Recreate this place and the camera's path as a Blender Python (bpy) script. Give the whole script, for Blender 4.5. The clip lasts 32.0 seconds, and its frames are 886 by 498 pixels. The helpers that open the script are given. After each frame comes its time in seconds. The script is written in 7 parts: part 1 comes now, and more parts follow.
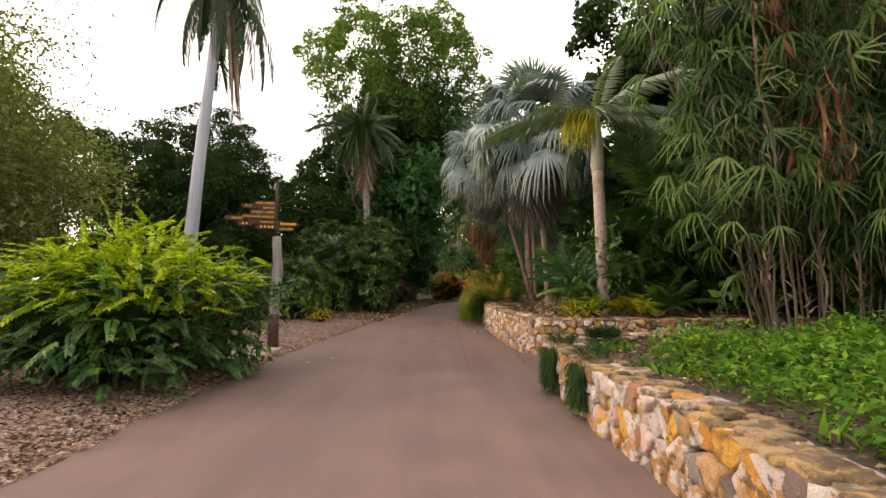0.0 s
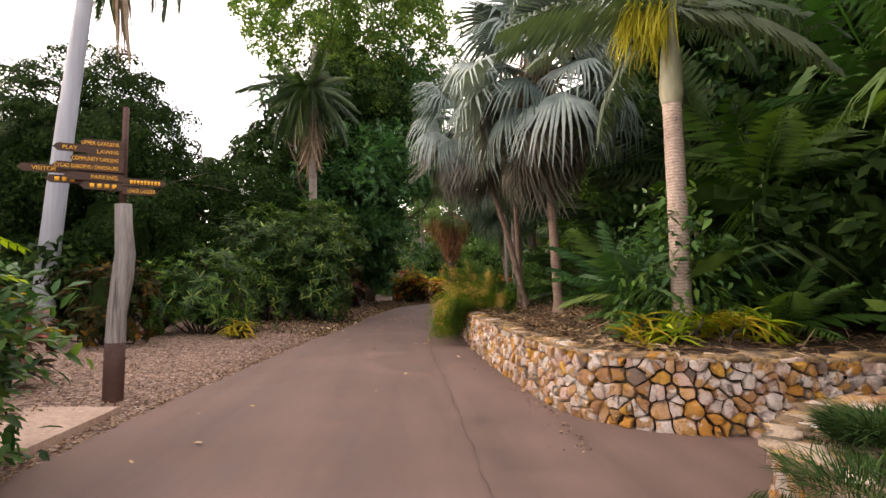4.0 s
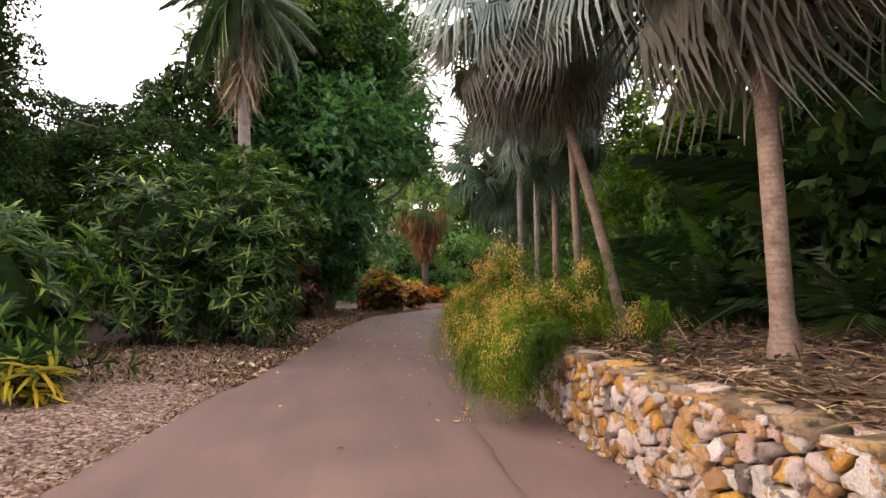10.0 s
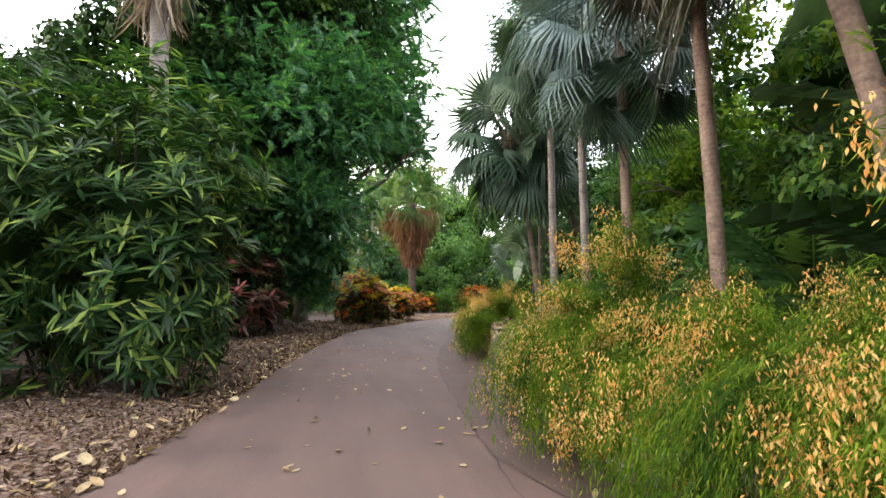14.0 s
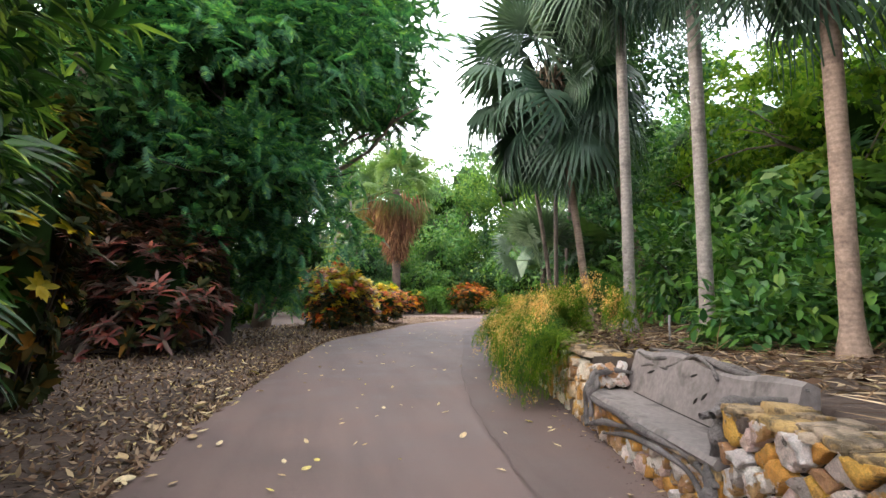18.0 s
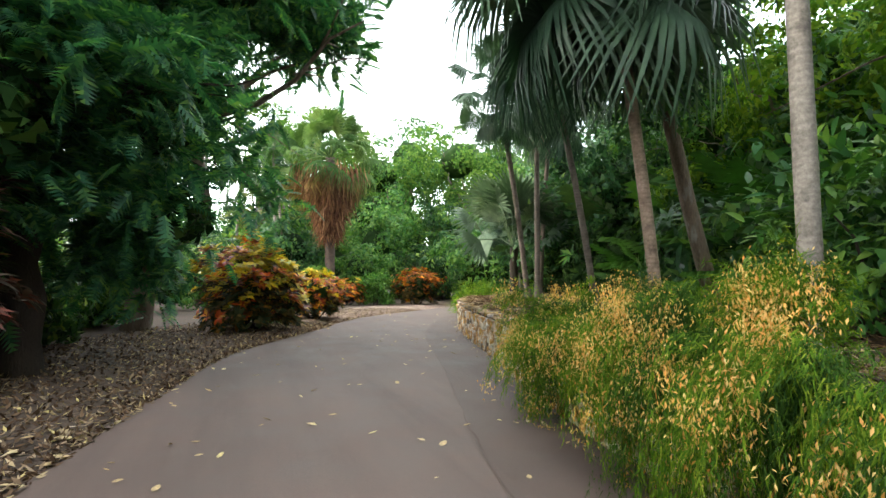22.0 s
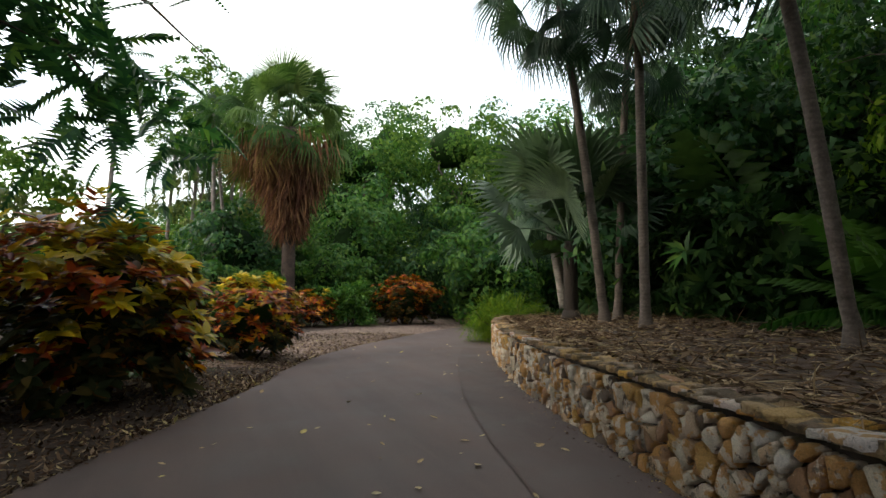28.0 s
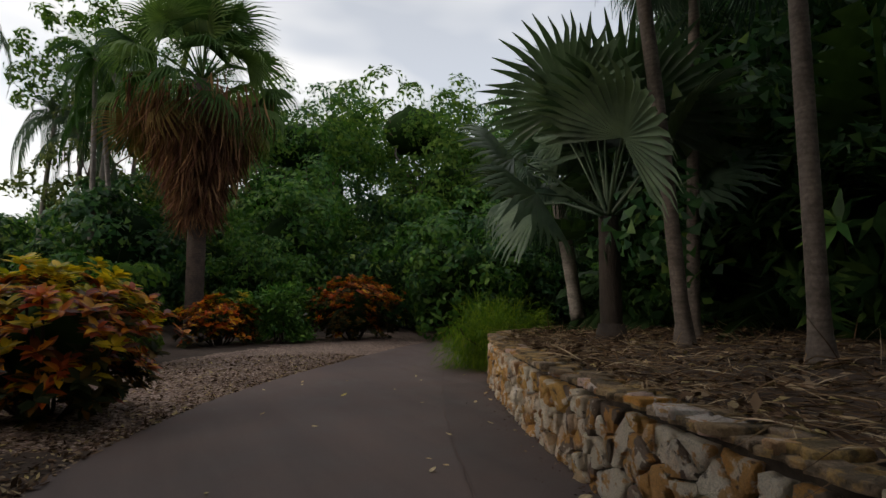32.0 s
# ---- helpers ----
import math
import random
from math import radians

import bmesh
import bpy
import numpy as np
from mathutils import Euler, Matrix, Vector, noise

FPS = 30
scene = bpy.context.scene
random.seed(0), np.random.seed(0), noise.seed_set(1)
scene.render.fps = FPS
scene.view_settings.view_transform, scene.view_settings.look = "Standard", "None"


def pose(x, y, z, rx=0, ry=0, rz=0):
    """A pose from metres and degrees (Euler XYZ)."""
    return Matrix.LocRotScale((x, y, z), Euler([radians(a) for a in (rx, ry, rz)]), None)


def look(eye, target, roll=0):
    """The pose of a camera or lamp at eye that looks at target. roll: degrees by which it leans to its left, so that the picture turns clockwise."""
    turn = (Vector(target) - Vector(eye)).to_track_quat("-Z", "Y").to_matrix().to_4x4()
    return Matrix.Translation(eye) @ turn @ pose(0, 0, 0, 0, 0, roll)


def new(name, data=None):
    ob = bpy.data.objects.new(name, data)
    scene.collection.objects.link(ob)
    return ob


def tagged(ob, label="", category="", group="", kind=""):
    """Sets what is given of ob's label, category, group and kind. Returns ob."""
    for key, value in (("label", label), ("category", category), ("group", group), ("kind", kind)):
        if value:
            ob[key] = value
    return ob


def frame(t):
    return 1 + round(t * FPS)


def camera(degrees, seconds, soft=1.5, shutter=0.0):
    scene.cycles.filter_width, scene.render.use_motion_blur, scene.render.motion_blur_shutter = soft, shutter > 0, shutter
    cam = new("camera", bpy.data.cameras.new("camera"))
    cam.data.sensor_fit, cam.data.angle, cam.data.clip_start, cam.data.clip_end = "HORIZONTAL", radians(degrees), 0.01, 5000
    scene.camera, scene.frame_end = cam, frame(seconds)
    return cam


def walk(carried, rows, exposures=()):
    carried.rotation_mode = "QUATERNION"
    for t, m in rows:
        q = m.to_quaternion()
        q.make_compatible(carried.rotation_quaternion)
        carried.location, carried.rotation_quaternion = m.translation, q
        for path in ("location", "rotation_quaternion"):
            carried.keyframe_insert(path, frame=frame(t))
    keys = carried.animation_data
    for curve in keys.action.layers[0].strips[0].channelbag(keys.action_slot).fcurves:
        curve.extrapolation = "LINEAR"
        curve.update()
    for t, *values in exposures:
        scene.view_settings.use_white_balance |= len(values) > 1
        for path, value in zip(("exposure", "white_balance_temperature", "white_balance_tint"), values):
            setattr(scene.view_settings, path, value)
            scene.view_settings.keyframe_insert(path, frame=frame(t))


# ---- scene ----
# camera: seconds, x, y, z, yaw, pitch, roll
cam = camera(81.74, 32.0)
ROWS = [
    (0, -0.000, 0.000, 1.561, 0.00, 3.76, 0.15),
    (0.5, -0.008, 0.645, 1.547, -0.73, 4.20, 0.14),
    (1, -0.025, 1.286, 1.529, -1.95, 4.41, 0.20),
    (1.5, -0.047, 1.918, 1.522, -2.67, 5.02, 0.27),
    (2, -0.104, 2.558, 1.523, -3.15, 4.79, 0.29),
    (2.5, -0.155, 3.209, 1.523, -3.24, 4.30, 0.26),
    (4.5, -0.248, 5.802, 1.652, -5.43, 3.62, -0.01),
    (5, -0.291, 6.429, 1.656, -6.16, 3.85, -0.05),
    (5.5, -0.349, 7.038, 1.649, -5.89, 4.01, -0.05),
    (6, -0.406, 7.662, 1.637, -6.40, 4.48, -0.07),
    (6.5, -0.452, 8.278, 1.615, -6.07, 4.69, -0.05),
    (7, -0.494, 8.919, 1.603, -6.43, 4.52, -0.11),
    (7.5, -0.546, 9.553, 1.593, -6.32, 4.46, -0.08),
    (8, -0.593, 10.194, 1.579, -6.33, 4.25, -0.17),
    (8.5, -0.659, 10.836, 1.561, -6.47, 4.45, -0.22),
    (9, -0.692, 11.482, 1.546, -7.51, 4.19, -0.29),
    (9.5, -0.727, 12.116, 1.527, -8.45, 4.39, -0.38),
    (10, -0.740, 12.767, 1.516, -9.05, 4.27, -0.45),
    (10.5, -0.763, 13.423, 1.494, -8.87, 4.21, -0.44),
    (11, -0.730, 14.100, 1.477, -9.06, 3.78, -0.52),
    (11.5, -0.681, 14.768, 1.457, -9.28, 3.76, -0.46),
    (12, -0.594, 15.415, 1.450, -9.89, 4.18, -0.51),
    (12.5, -0.551, 16.050, 1.434, -10.20, 4.11, -0.49),
    (13, -0.544, 16.681, 1.423, -10.25, 4.44, -0.54),
    (13.5, -0.558, 17.299, 1.427, -10.54, 4.97, -0.44),
    (15.5, -0.805, 19.502, 1.516, -13.15, 5.47, -0.16),
    (16, -0.777, 20.126, 1.518, -13.57, 5.32, -0.19),
    (16.5, -0.730, 20.777, 1.507, -14.18, 5.04, -0.25),
    (17, -0.661, 21.437, 1.489, -14.61, 5.09, -0.33),
    (17.5, -0.583, 22.098, 1.477, -14.61, 5.12, -0.35),
    (18, -0.494, 22.745, 1.466, -13.73, 5.10, -0.38),
    (18.5, -0.390, 23.407, 1.457, -14.70, 5.03, -0.32),
    (19, -0.267, 24.064, 1.452, -15.71, 4.97, -0.22),
    (19.5, -0.175, 24.727, 1.459, -16.58, 4.66, -0.21),
    (20, -0.122, 25.372, 1.462, -16.76, 4.08, -0.13),
    (20.5, -0.063, 25.988, 1.471, -18.33, 3.71, -0.08),
    (21, 0.004, 26.639, 1.490, -19.22, 4.01, 0.02),
    (21.5, 0.086, 27.300, 1.506, -20.52, 3.85, -0.02),
    (22, 0.178, 27.956, 1.509, -21.16, 3.61, -0.05),
    (22.5, 0.287, 28.629, 1.521, -21.46, 3.97, -0.10),
    (23, 0.405, 29.308, 1.539, -20.57, 4.49, -0.09),
    (23.5, 0.544, 29.974, 1.551, -20.22, 4.43, -0.13),
    (24, 0.696, 30.640, 1.556, -20.35, 4.40, -0.13),
    (24.5, 0.883, 31.298, 1.562, -20.81, 4.22, -0.16),
    (25, 1.037, 31.957, 1.565, -20.48, 4.36, -0.18),
    (25.5, 1.175, 32.604, 1.570, -20.86, 4.76, -0.30),
    (27.5, 1.696, 35.118, 1.562, -23.35, 4.36, -0.11),
    (28, 1.867, 35.737, 1.565, -24.38, 4.82, -0.11),
    (28.5, 2.082, 36.341, 1.570, -24.45, 5.39, -0.04),
    (29, 2.313, 36.945, 1.563, -25.55, 5.64, 0.01),
    (29.5, 2.554, 37.529, 1.549, -26.38, 6.28, 0.02),
    (30, 2.767, 38.149, 1.535, -27.33, 6.01, 0.01),
    (30.5, 2.968, 38.791, 1.513, -27.82, 5.89, -0.04),
    (31, 3.191, 39.432, 1.502, -28.97, 5.69, -0.08),
    (31.5, 3.443, 40.023, 1.488, -29.36, 6.04, -0.07),
    (32, 3.724, 40.597, 1.482, -29.84, 5.72, -0.11),
]
EXPOSURES = [(0, -0.08, 7750, 21), (5, 0.25, 7600, 25), (9, 0.4, 7500, 28), (13, 0.9, 6600, 14), (16, 1.12, 6500, 14), (19, 1.33, 6350, 9), (23, 1.13, 6450, 0), (25.5, 0.87, 6350, 2), (28.0, -0.3, 6450, 5), (30.0, -1.48, 6400, 7), (32.0, -1.5, 6550, 10)]
walk(cam, [(t, pose(x, y, z, 90 + pitch, roll, yaw)) for t, x, y, z, yaw, pitch, roll in ROWS], EXPOSURES)

# ---- light ----
SUN_EL, SUN_AZ = 24.0, -80.0
world = bpy.data.worlds.new("overcast_evening_sky")
scene.world = world
world.use_nodes = True
wn, wl = world.node_tree.nodes, world.node_tree.links
wn.clear()
w_out = wn.new("ShaderNodeOutputWorld")
w_bg = wn.new("ShaderNodeBackground")
w_sky = wn.new("ShaderNodeTexSky")
w_sky.sky_type = "NISHITA"
w_sky.sun_disc = False
w_sky.sun_elevation, w_sky.sun_rotation = radians(SUN_EL), radians(SUN_AZ)
w_sky.air_density, w_sky.dust_density = 1.0, 3.0
w_co = wn.new("ShaderNodeTexCoord")
w_map = wn.new("ShaderNodeMapping")
w_map.inputs["Scale"].default_value = (1.6, 1.6, 5.0)
w_noise = wn.new("ShaderNodeTexNoise")
w_noise.inputs["Scale"].default_value, w_noise.inputs["Detail"].default_value = 1.3, 3.0
w_ramp = wn.new("ShaderNodeValToRGB")
w_ramp.color_ramp.elements[0].position, w_ramp.color_ramp.elements[1].position = 0.38, 0.62
w_mix = wn.new("ShaderNodeMixRGB")
w_cloud = wn.new("ShaderNodeRGB")
w_cloud.outputs[0].default_value = (16.5, 16.4, 16.3, 1)
w_half = wn.new("ShaderNodeMath")
w_half.operation, w_half.inputs[1].default_value, w_half.inputs[2].default_value = "MULTIPLY_ADD", 0.5, 0.48
wl.new(w_co.outputs["Generated"], w_map.inputs["Vector"])
wl.new(w_map.outputs[0], w_noise.inputs["Vector"])
wl.new(w_noise.outputs["Fac"], w_ramp.inputs[0])
wl.new(w_ramp.outputs[0], w_half.inputs[0])
wl.new(w_half.outputs[0], w_mix.inputs[0])
w_clear = wn.new("ShaderNodeVectorMath")
w_clear.operation, w_clear.inputs["Scale"].default_value = "SCALE", 2.6
wl.new(w_sky.outputs[0], w_clear.inputs[0])
wl.new(w_clear.outputs[0], w_mix.inputs[1])
wl.new(w_cloud.outputs[0], w_mix.inputs[2])
w_sep = wn.new("ShaderNodeSeparateXYZ")
w_low = wn.new("ShaderNodeMapRange")
w_low.inputs["From Min"].default_value, w_low.inputs["From Max"].default_value = 0.0, 0.9
w_low.inputs["To Min"].default_value, w_low.inputs["To Max"].default_value = 1.5, 0.95
w_lift = wn.new("ShaderNodeVectorMath")
w_lift.operation = "SCALE"
wl.new(w_co.outputs["Generated"], w_sep.inputs[0])
wl.new(w_sep.outputs["Z"], w_low.inputs["Value"])
wl.new(w_mix.outputs[0], w_lift.inputs[0])
wl.new(w_low.outputs[0], w_lift.inputs["Scale"])
wl.new(w_lift.outputs[0], w_bg.inputs["Color"])
w_bg.inputs["Strength"].default_value = 0.15
wl.new(w_bg.outputs[0], w_out.inputs[0])

sun = new("sun", bpy.data.lights.new("sun", "SUN"))
sun.data.energy, sun.data.angle, sun.data.color = 1.5, radians(25), (1.0, 0.92, 0.80)
a, e = radians(SUN_AZ), radians(SUN_EL)
sun.matrix_world = look((0, 0, 40), (-math.sin(a) * math.cos(e), -math.cos(a) * math.cos(e), 40 - math.sin(e)))

rng = np.random.default_rng(7)


# ---- materials ----
def material(name, rough=0.8, metal=0.0):
    m = bpy.data.materials.new(name)
    m.use_nodes = True
    nt = m.node_tree
    b = nt.nodes["Principled BSDF"]
    b.inputs["Roughness"].default_value = rough
    b.inputs["Metallic"].default_value = metal
    return m, nt, b


def noise_node(nt, scale, detail=5.0, rough=0.55, vec=None, space="Object"):
    n = nt.nodes.new("ShaderNodeTexNoise")
    n.inputs["Scale"].default_value, n.inputs["Detail"].default_value, n.inputs["Roughness"].default_value = scale, detail, rough
    if vec is None:
        c = nt.nodes.new("ShaderNodeTexCoord")
        vec = c.outputs[space]
    nt.links.new(vec, n.inputs["Vector"])
    return n.outputs["Fac"]


def ramp_node(nt, fac, stops):
    r = nt.nodes.new("ShaderNodeValToRGB")
    el = r.color_ramp.elements
    while len(el) < len(stops):
        el.new(0.5)
    for q, (p, c) in zip(el, stops):
        q.position, q.color = p, (*c, 1)
    nt.links.new(fac, r.inputs[0])
    return r.outputs[0]


def mix_node(nt, fac, c1, c2, mode="MIX"):
    m = nt.nodes.new("ShaderNodeMixRGB")
    m.blend_type = mode
    for sock, v in zip(m.inputs, (fac, c1, c2)):
        if isinstance(v, (int, float)):
            sock.default_value = v
        elif isinstance(v, tuple):
            sock.default_value = (*v, 1)
        else:
            nt.links.new(v, sock)
    return m.outputs[0]


def bump_node(nt, b, height, strength=0.4, dist=0.01):
    n = nt.nodes.new("ShaderNodeBump")
    n.inputs["Strength"].default_value, n.inputs["Distance"].default_value = strength, dist
    nt.links.new(height, n.inputs["Height"])
    nt.links.new(n.outputs[0], b.inputs["Normal"])


def random_node(nt):
    """One random number per piece: by object and by island."""
    o = nt.nodes.new("ShaderNodeObjectInfo")
    g = nt.nodes.new("ShaderNodeNewGeometry")
    a = nt.nodes.new("ShaderNodeMath")
    a.operation = "ADD"
    nt.links.new(o.outputs["Random"], a.inputs[0])
    nt.links.new(g.outputs["Random Per Island"], a.inputs[1])
    f = nt.nodes.new("ShaderNodeMath")
    f.operation = "FRACT"
    nt.links.new(a.outputs[0], f.inputs[0])
    return f.outputs[0]


def leaf_material(name, stops, rough=0.45, thin=0.35, spots=None):
    """Leaves: a colour for each leaf out of stops, mottled, with light let through."""
    m, nt, b = material(name, rough)
    col = ramp_node(nt, random_node(nt), stops)
    n = noise_node(nt, 3.0, 3.0)
    dark = mix_node(nt, 1.0, col, ramp_node(nt, n, [(0.3, (0.6, 0.62, 0.6)), (0.7, (1.15, 1.12, 1.0))]), "MULTIPLY")
    nt.links.new(dark, b.inputs["Base Color"])
    b.inputs["Specular IOR Level"].default_value = 0.24 if rough <= 0.42 else 0.03
    t = nt.nodes.new("ShaderNodeBsdfTranslucent")
    lift = mix_node(nt, 1.0, dark, (1.05, 1.2, 0.55), "MULTIPLY")
    nt.links.new(lift, t.inputs["Color"])
    mix = nt.nodes.new("ShaderNodeMixShader")
    mix.inputs[0].default_value = thin
    nt.links.new(b.outputs[0], mix.inputs[1])
    nt.links.new(t.outputs[0], mix.inputs[2])
    nt.links.new(mix.outputs[0], nt.nodes["Material Output"].inputs[0])
    return m


def simple_material(name, c1, c2, scale=6.0, rough=0.85, bump=0.3, dist=0.01, stretch=None, c3=None):
    m, nt, b = material(name, rough)
    c = nt.nodes.new("ShaderNodeTexCoord")
    vec = c.outputs["Object"]
    if stretch:
        mp = nt.nodes.new("ShaderNodeMapping")
        mp.inputs["Scale"].default_value = stretch
        nt.links.new(vec, mp.inputs["Vector"])
        vec = mp.outputs[0]
    big = noise_node(nt, scale * 0.25, 4.0, vec=vec)
    fine = noise_node(nt, scale * 4.0, 6.0, vec=vec)
    col = ramp_node(nt, big, [(0.3, c1), (0.7, c2)])
    col = mix_node(nt, 1.0, col, ramp_node(nt, fine, [(0.25, (0.72, 0.72, 0.72)), (0.75, (1.2, 1.2, 1.2))]), "MULTIPLY")
    if c3:
        col = mix_node(nt, ramp_node(nt, noise_node(nt, scale * 0.7, 5.0, vec=vec), [(0.55, (0, 0, 0)), (0.68, (1, 1, 1))]), col, c3)
    nt.links.new(col, b.inputs["Base Color"])
    bump_node(nt, b, fine, bump, dist)
    return m


def asphalt_material(name="reddish_brown_asphalt", tone=1.0):
    m, nt, b = material(name, 0.82)
    grain = noise_node(nt, 170.0, 3.0, 0.7)
    mid = noise_node(nt, 1.1, 6.0, 0.6)
    wide = noise_node(nt, 0.22, 3.0)
    col = ramp_node(nt, wide, [(0.35, tuple(tone * q for q in (0.142, 0.093, 0.08))), (0.65, tuple(tone * q for q in (0.178, 0.117, 0.099)))])
    col = mix_node(nt, 0.8, col, ramp_node(nt, mid, [(0.3, (0.7, 0.7, 0.72)), (0.7, (1.15, 1.13, 1.1))]), "MULTIPLY")
    c = nt.nodes.new("ShaderNodeTexCoord")
    mp = nt.nodes.new("ShaderNodeMapping")
    mp.inputs["Scale"].default_value = (1.6, 0.16, 1.0)
    nt.links.new(c.outputs["Object"], mp.inputs["Vector"])
    worn = noise_node(nt, 1.0, 5.0, 0.6, vec=mp.outputs[0])
    col = mix_node(nt, 1.0, col, ramp_node(nt, worn, [(0.34, (0.84, 0.845, 0.855)), (0.5, (1.0, 1.0, 1.0)), (0.68, (1.12, 1.11, 1.09))]), "MULTIPLY")
    col = mix_node(nt, 0.75, col, ramp_node(nt, grain, [(0.3, (0.55, 0.55, 0.55)), (0.7, (1.4, 1.4, 1.4))]), "MULTIPLY")
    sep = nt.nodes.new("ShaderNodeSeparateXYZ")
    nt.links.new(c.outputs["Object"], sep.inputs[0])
    # colour turns darker and bluer between y 22 and 38
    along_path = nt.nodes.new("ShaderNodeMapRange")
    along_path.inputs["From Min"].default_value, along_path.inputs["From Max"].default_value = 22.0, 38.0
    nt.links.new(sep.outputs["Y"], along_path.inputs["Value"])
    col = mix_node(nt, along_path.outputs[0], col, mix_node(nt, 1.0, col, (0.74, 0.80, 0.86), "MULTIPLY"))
    nt.links.new(col, b.inputs["Base Color"])
    nt.links.new(ramp_node(nt, mid, [(0.3, (0.62, 0.62, 0.62)), (0.7, (0.9, 0.9, 0.9))]), b.inputs["Roughness"])
    bump_node(nt, b, grain, 0.35, 0.004)
    return m


def stone_material(name, stops, ochre=(0.52, 0.27, 0.06), pale_tone=(0.72, 0.65, 0.60)):
    m, nt, b = material(name, 0.66)
    r = random_node(nt)
    col = ramp_node(nt, r, stops)
    col.node.color_ramp.interpolation = "CONSTANT"
    patch = noise_node(nt, 5.5, 5.0, 0.6)
    col = mix_node(nt, ramp_node(nt, patch, [(0.54, (0, 0, 0)), (0.57, (0.85, 0.85, 0.85))]), col, ochre)
    pale = noise_node(nt, 4.5, 5.0, 0.6)
    col = mix_node(nt, ramp_node(nt, pale, [(0.55, (0, 0, 0)), (0.58, (0.8, 0.8, 0.8))]), col, pale_tone)
    grime = noise_node(nt, 10.0, 6.0, 0.65)
    col = mix_node(nt, ramp_node(nt, grime, [(0.59, (0, 0, 0)), (0.64, (0.8, 0.8, 0.8))]), col, (0.085, 0.06, 0.04))
    vein = noise_node(nt, 34.0, 8.0, 0.75)
    col = mix_node(nt, ramp_node(nt, vein, [(0.6, (0, 0, 0)), (0.66, (0.5, 0.5, 0.5))]), col, tuple(0.45 * q for q in ochre))
    fine = noise_node(nt, 85.0, 6.0, 0.7)
    col = mix_node(nt, 0.8, col, ramp_node(nt, fine, [(0.32, (0.72, 0.72, 0.72)), (0.62, (1.25, 1.25, 1.25))]), "MULTIPLY")
    nt.links.new(col, b.inputs["Base Color"])
    lumps = noise_node(nt, 22.0, 6.0, 0.65)
    bump_node(nt, b, mix_node(nt, 0.4, lumps, fine), 1.0, 0.07)
    return m


def trunk_material(name, c1, c2, ring=26.0, strength=0.6):
    """Palm bark with leaf scars in rings."""
    m, nt, b = material(name, 0.85)
    c = nt.nodes.new("ShaderNodeTexCoord")
    w = nt.nodes.new("ShaderNodeTexWave")
    w.bands_direction = "Z"
    w.inputs["Scale"].default_value, w.inputs["Distortion"].default_value, w.inputs["Detail"].default_value = ring / 6.28, 5.0, 3.0
    nt.links.new(c.outputs["Object"], w.inputs["Vector"])
    fine = noise_node(nt, 30.0, 6.0)
    big = noise_node(nt, 2.2, 6.0, 0.65)
    col = ramp_node(nt, big, [(0.3, c1), (0.7, c2)])
    blot = noise_node(nt, 5.0, 5.0, 0.7)
    col = mix_node(nt, ramp_node(nt, blot, [(0.5, (0, 0, 0)), (0.66, (0.6, 0.6, 0.6))]), col, tuple(0.45 * q for q in c1))
    col = mix_node(nt, strength, col, ramp_node(nt, w.outputs["Fac"], [(0.15, (0.5, 0.48, 0.46)), (0.5, (1.1, 1.1, 1.1))]), "MULTIPLY")
    col = mix_node(nt, 0.8, col, ramp_node(nt, fine, [(0.3, (0.6, 0.6, 0.6)), (0.7, (1.25, 1.25, 1.25))]), "MULTIPLY")
    nt.links.new(col, b.inputs["Base Color"])
    bump_node(nt, b, mix_node(nt, 0.6, w.outputs["Fac"], fine), 0.4, 0.012)
    return m


def mulch_material():
    """Wood chips: small cells, each of its own brown, over dark gaps."""
    m, nt, b = material("pale_wood_mulch", 0.95)
    c = nt.nodes.new("ShaderNodeTexCoord")
    warp = nt.nodes.new("ShaderNodeVectorMath")
    warp.operation = "ADD"
    nz = nt.nodes.new("ShaderNodeTexNoise")
    nz.inputs["Scale"].default_value = 9.0
    nt.links.new(c.outputs["Object"], nz.inputs["Vector"])
    sc = nt.nodes.new("ShaderNodeVectorMath")
    sc.operation, sc.inputs["Scale"].default_value = "SCALE", 0.12
    nt.links.new(nz.outputs["Color"], sc.inputs[0])
    nt.links.new(c.outputs["Object"], warp.inputs[0])
    nt.links.new(sc.outputs[0], warp.inputs[1])
    v = nt.nodes.new("ShaderNodeTexVoronoi")
    v.inputs["Scale"].default_value = 24.0
    nt.links.new(warp.outputs[0], v.inputs["Vector"])
    sep = nt.nodes.new("ShaderNodeSeparateColor")
    nt.links.new(v.outputs["Color"], sep.inputs[0])
    col = ramp_node(nt, sep.outputs[0], [(0.0, (0.10, 0.06, 0.045)), (0.3, (0.28, 0.185, 0.145)), (0.65, (0.43, 0.305, 0.25)), (1.0, (0.60, 0.48, 0.41))])
    col = mix_node(nt, 1.0, col, ramp_node(nt, v.outputs["Distance"], [(0.2, (1.1, 1.1, 1.1)), (0.75, (0.35, 0.33, 0.32))]), "MULTIPLY")
    wide = noise_node(nt, 0.8, 4.0)
    col = mix_node(nt, 1.0, col, ramp_node(nt, wide, [(0.3, (0.72, 0.7, 0.68)), (0.7, (1.1, 1.08, 1.06))]), "MULTIPLY")
    nt.links.new(col, b.inputs["Base Color"])
    bump_node(nt, b, sep.outputs[1], 0.8, 0.02)
    return m


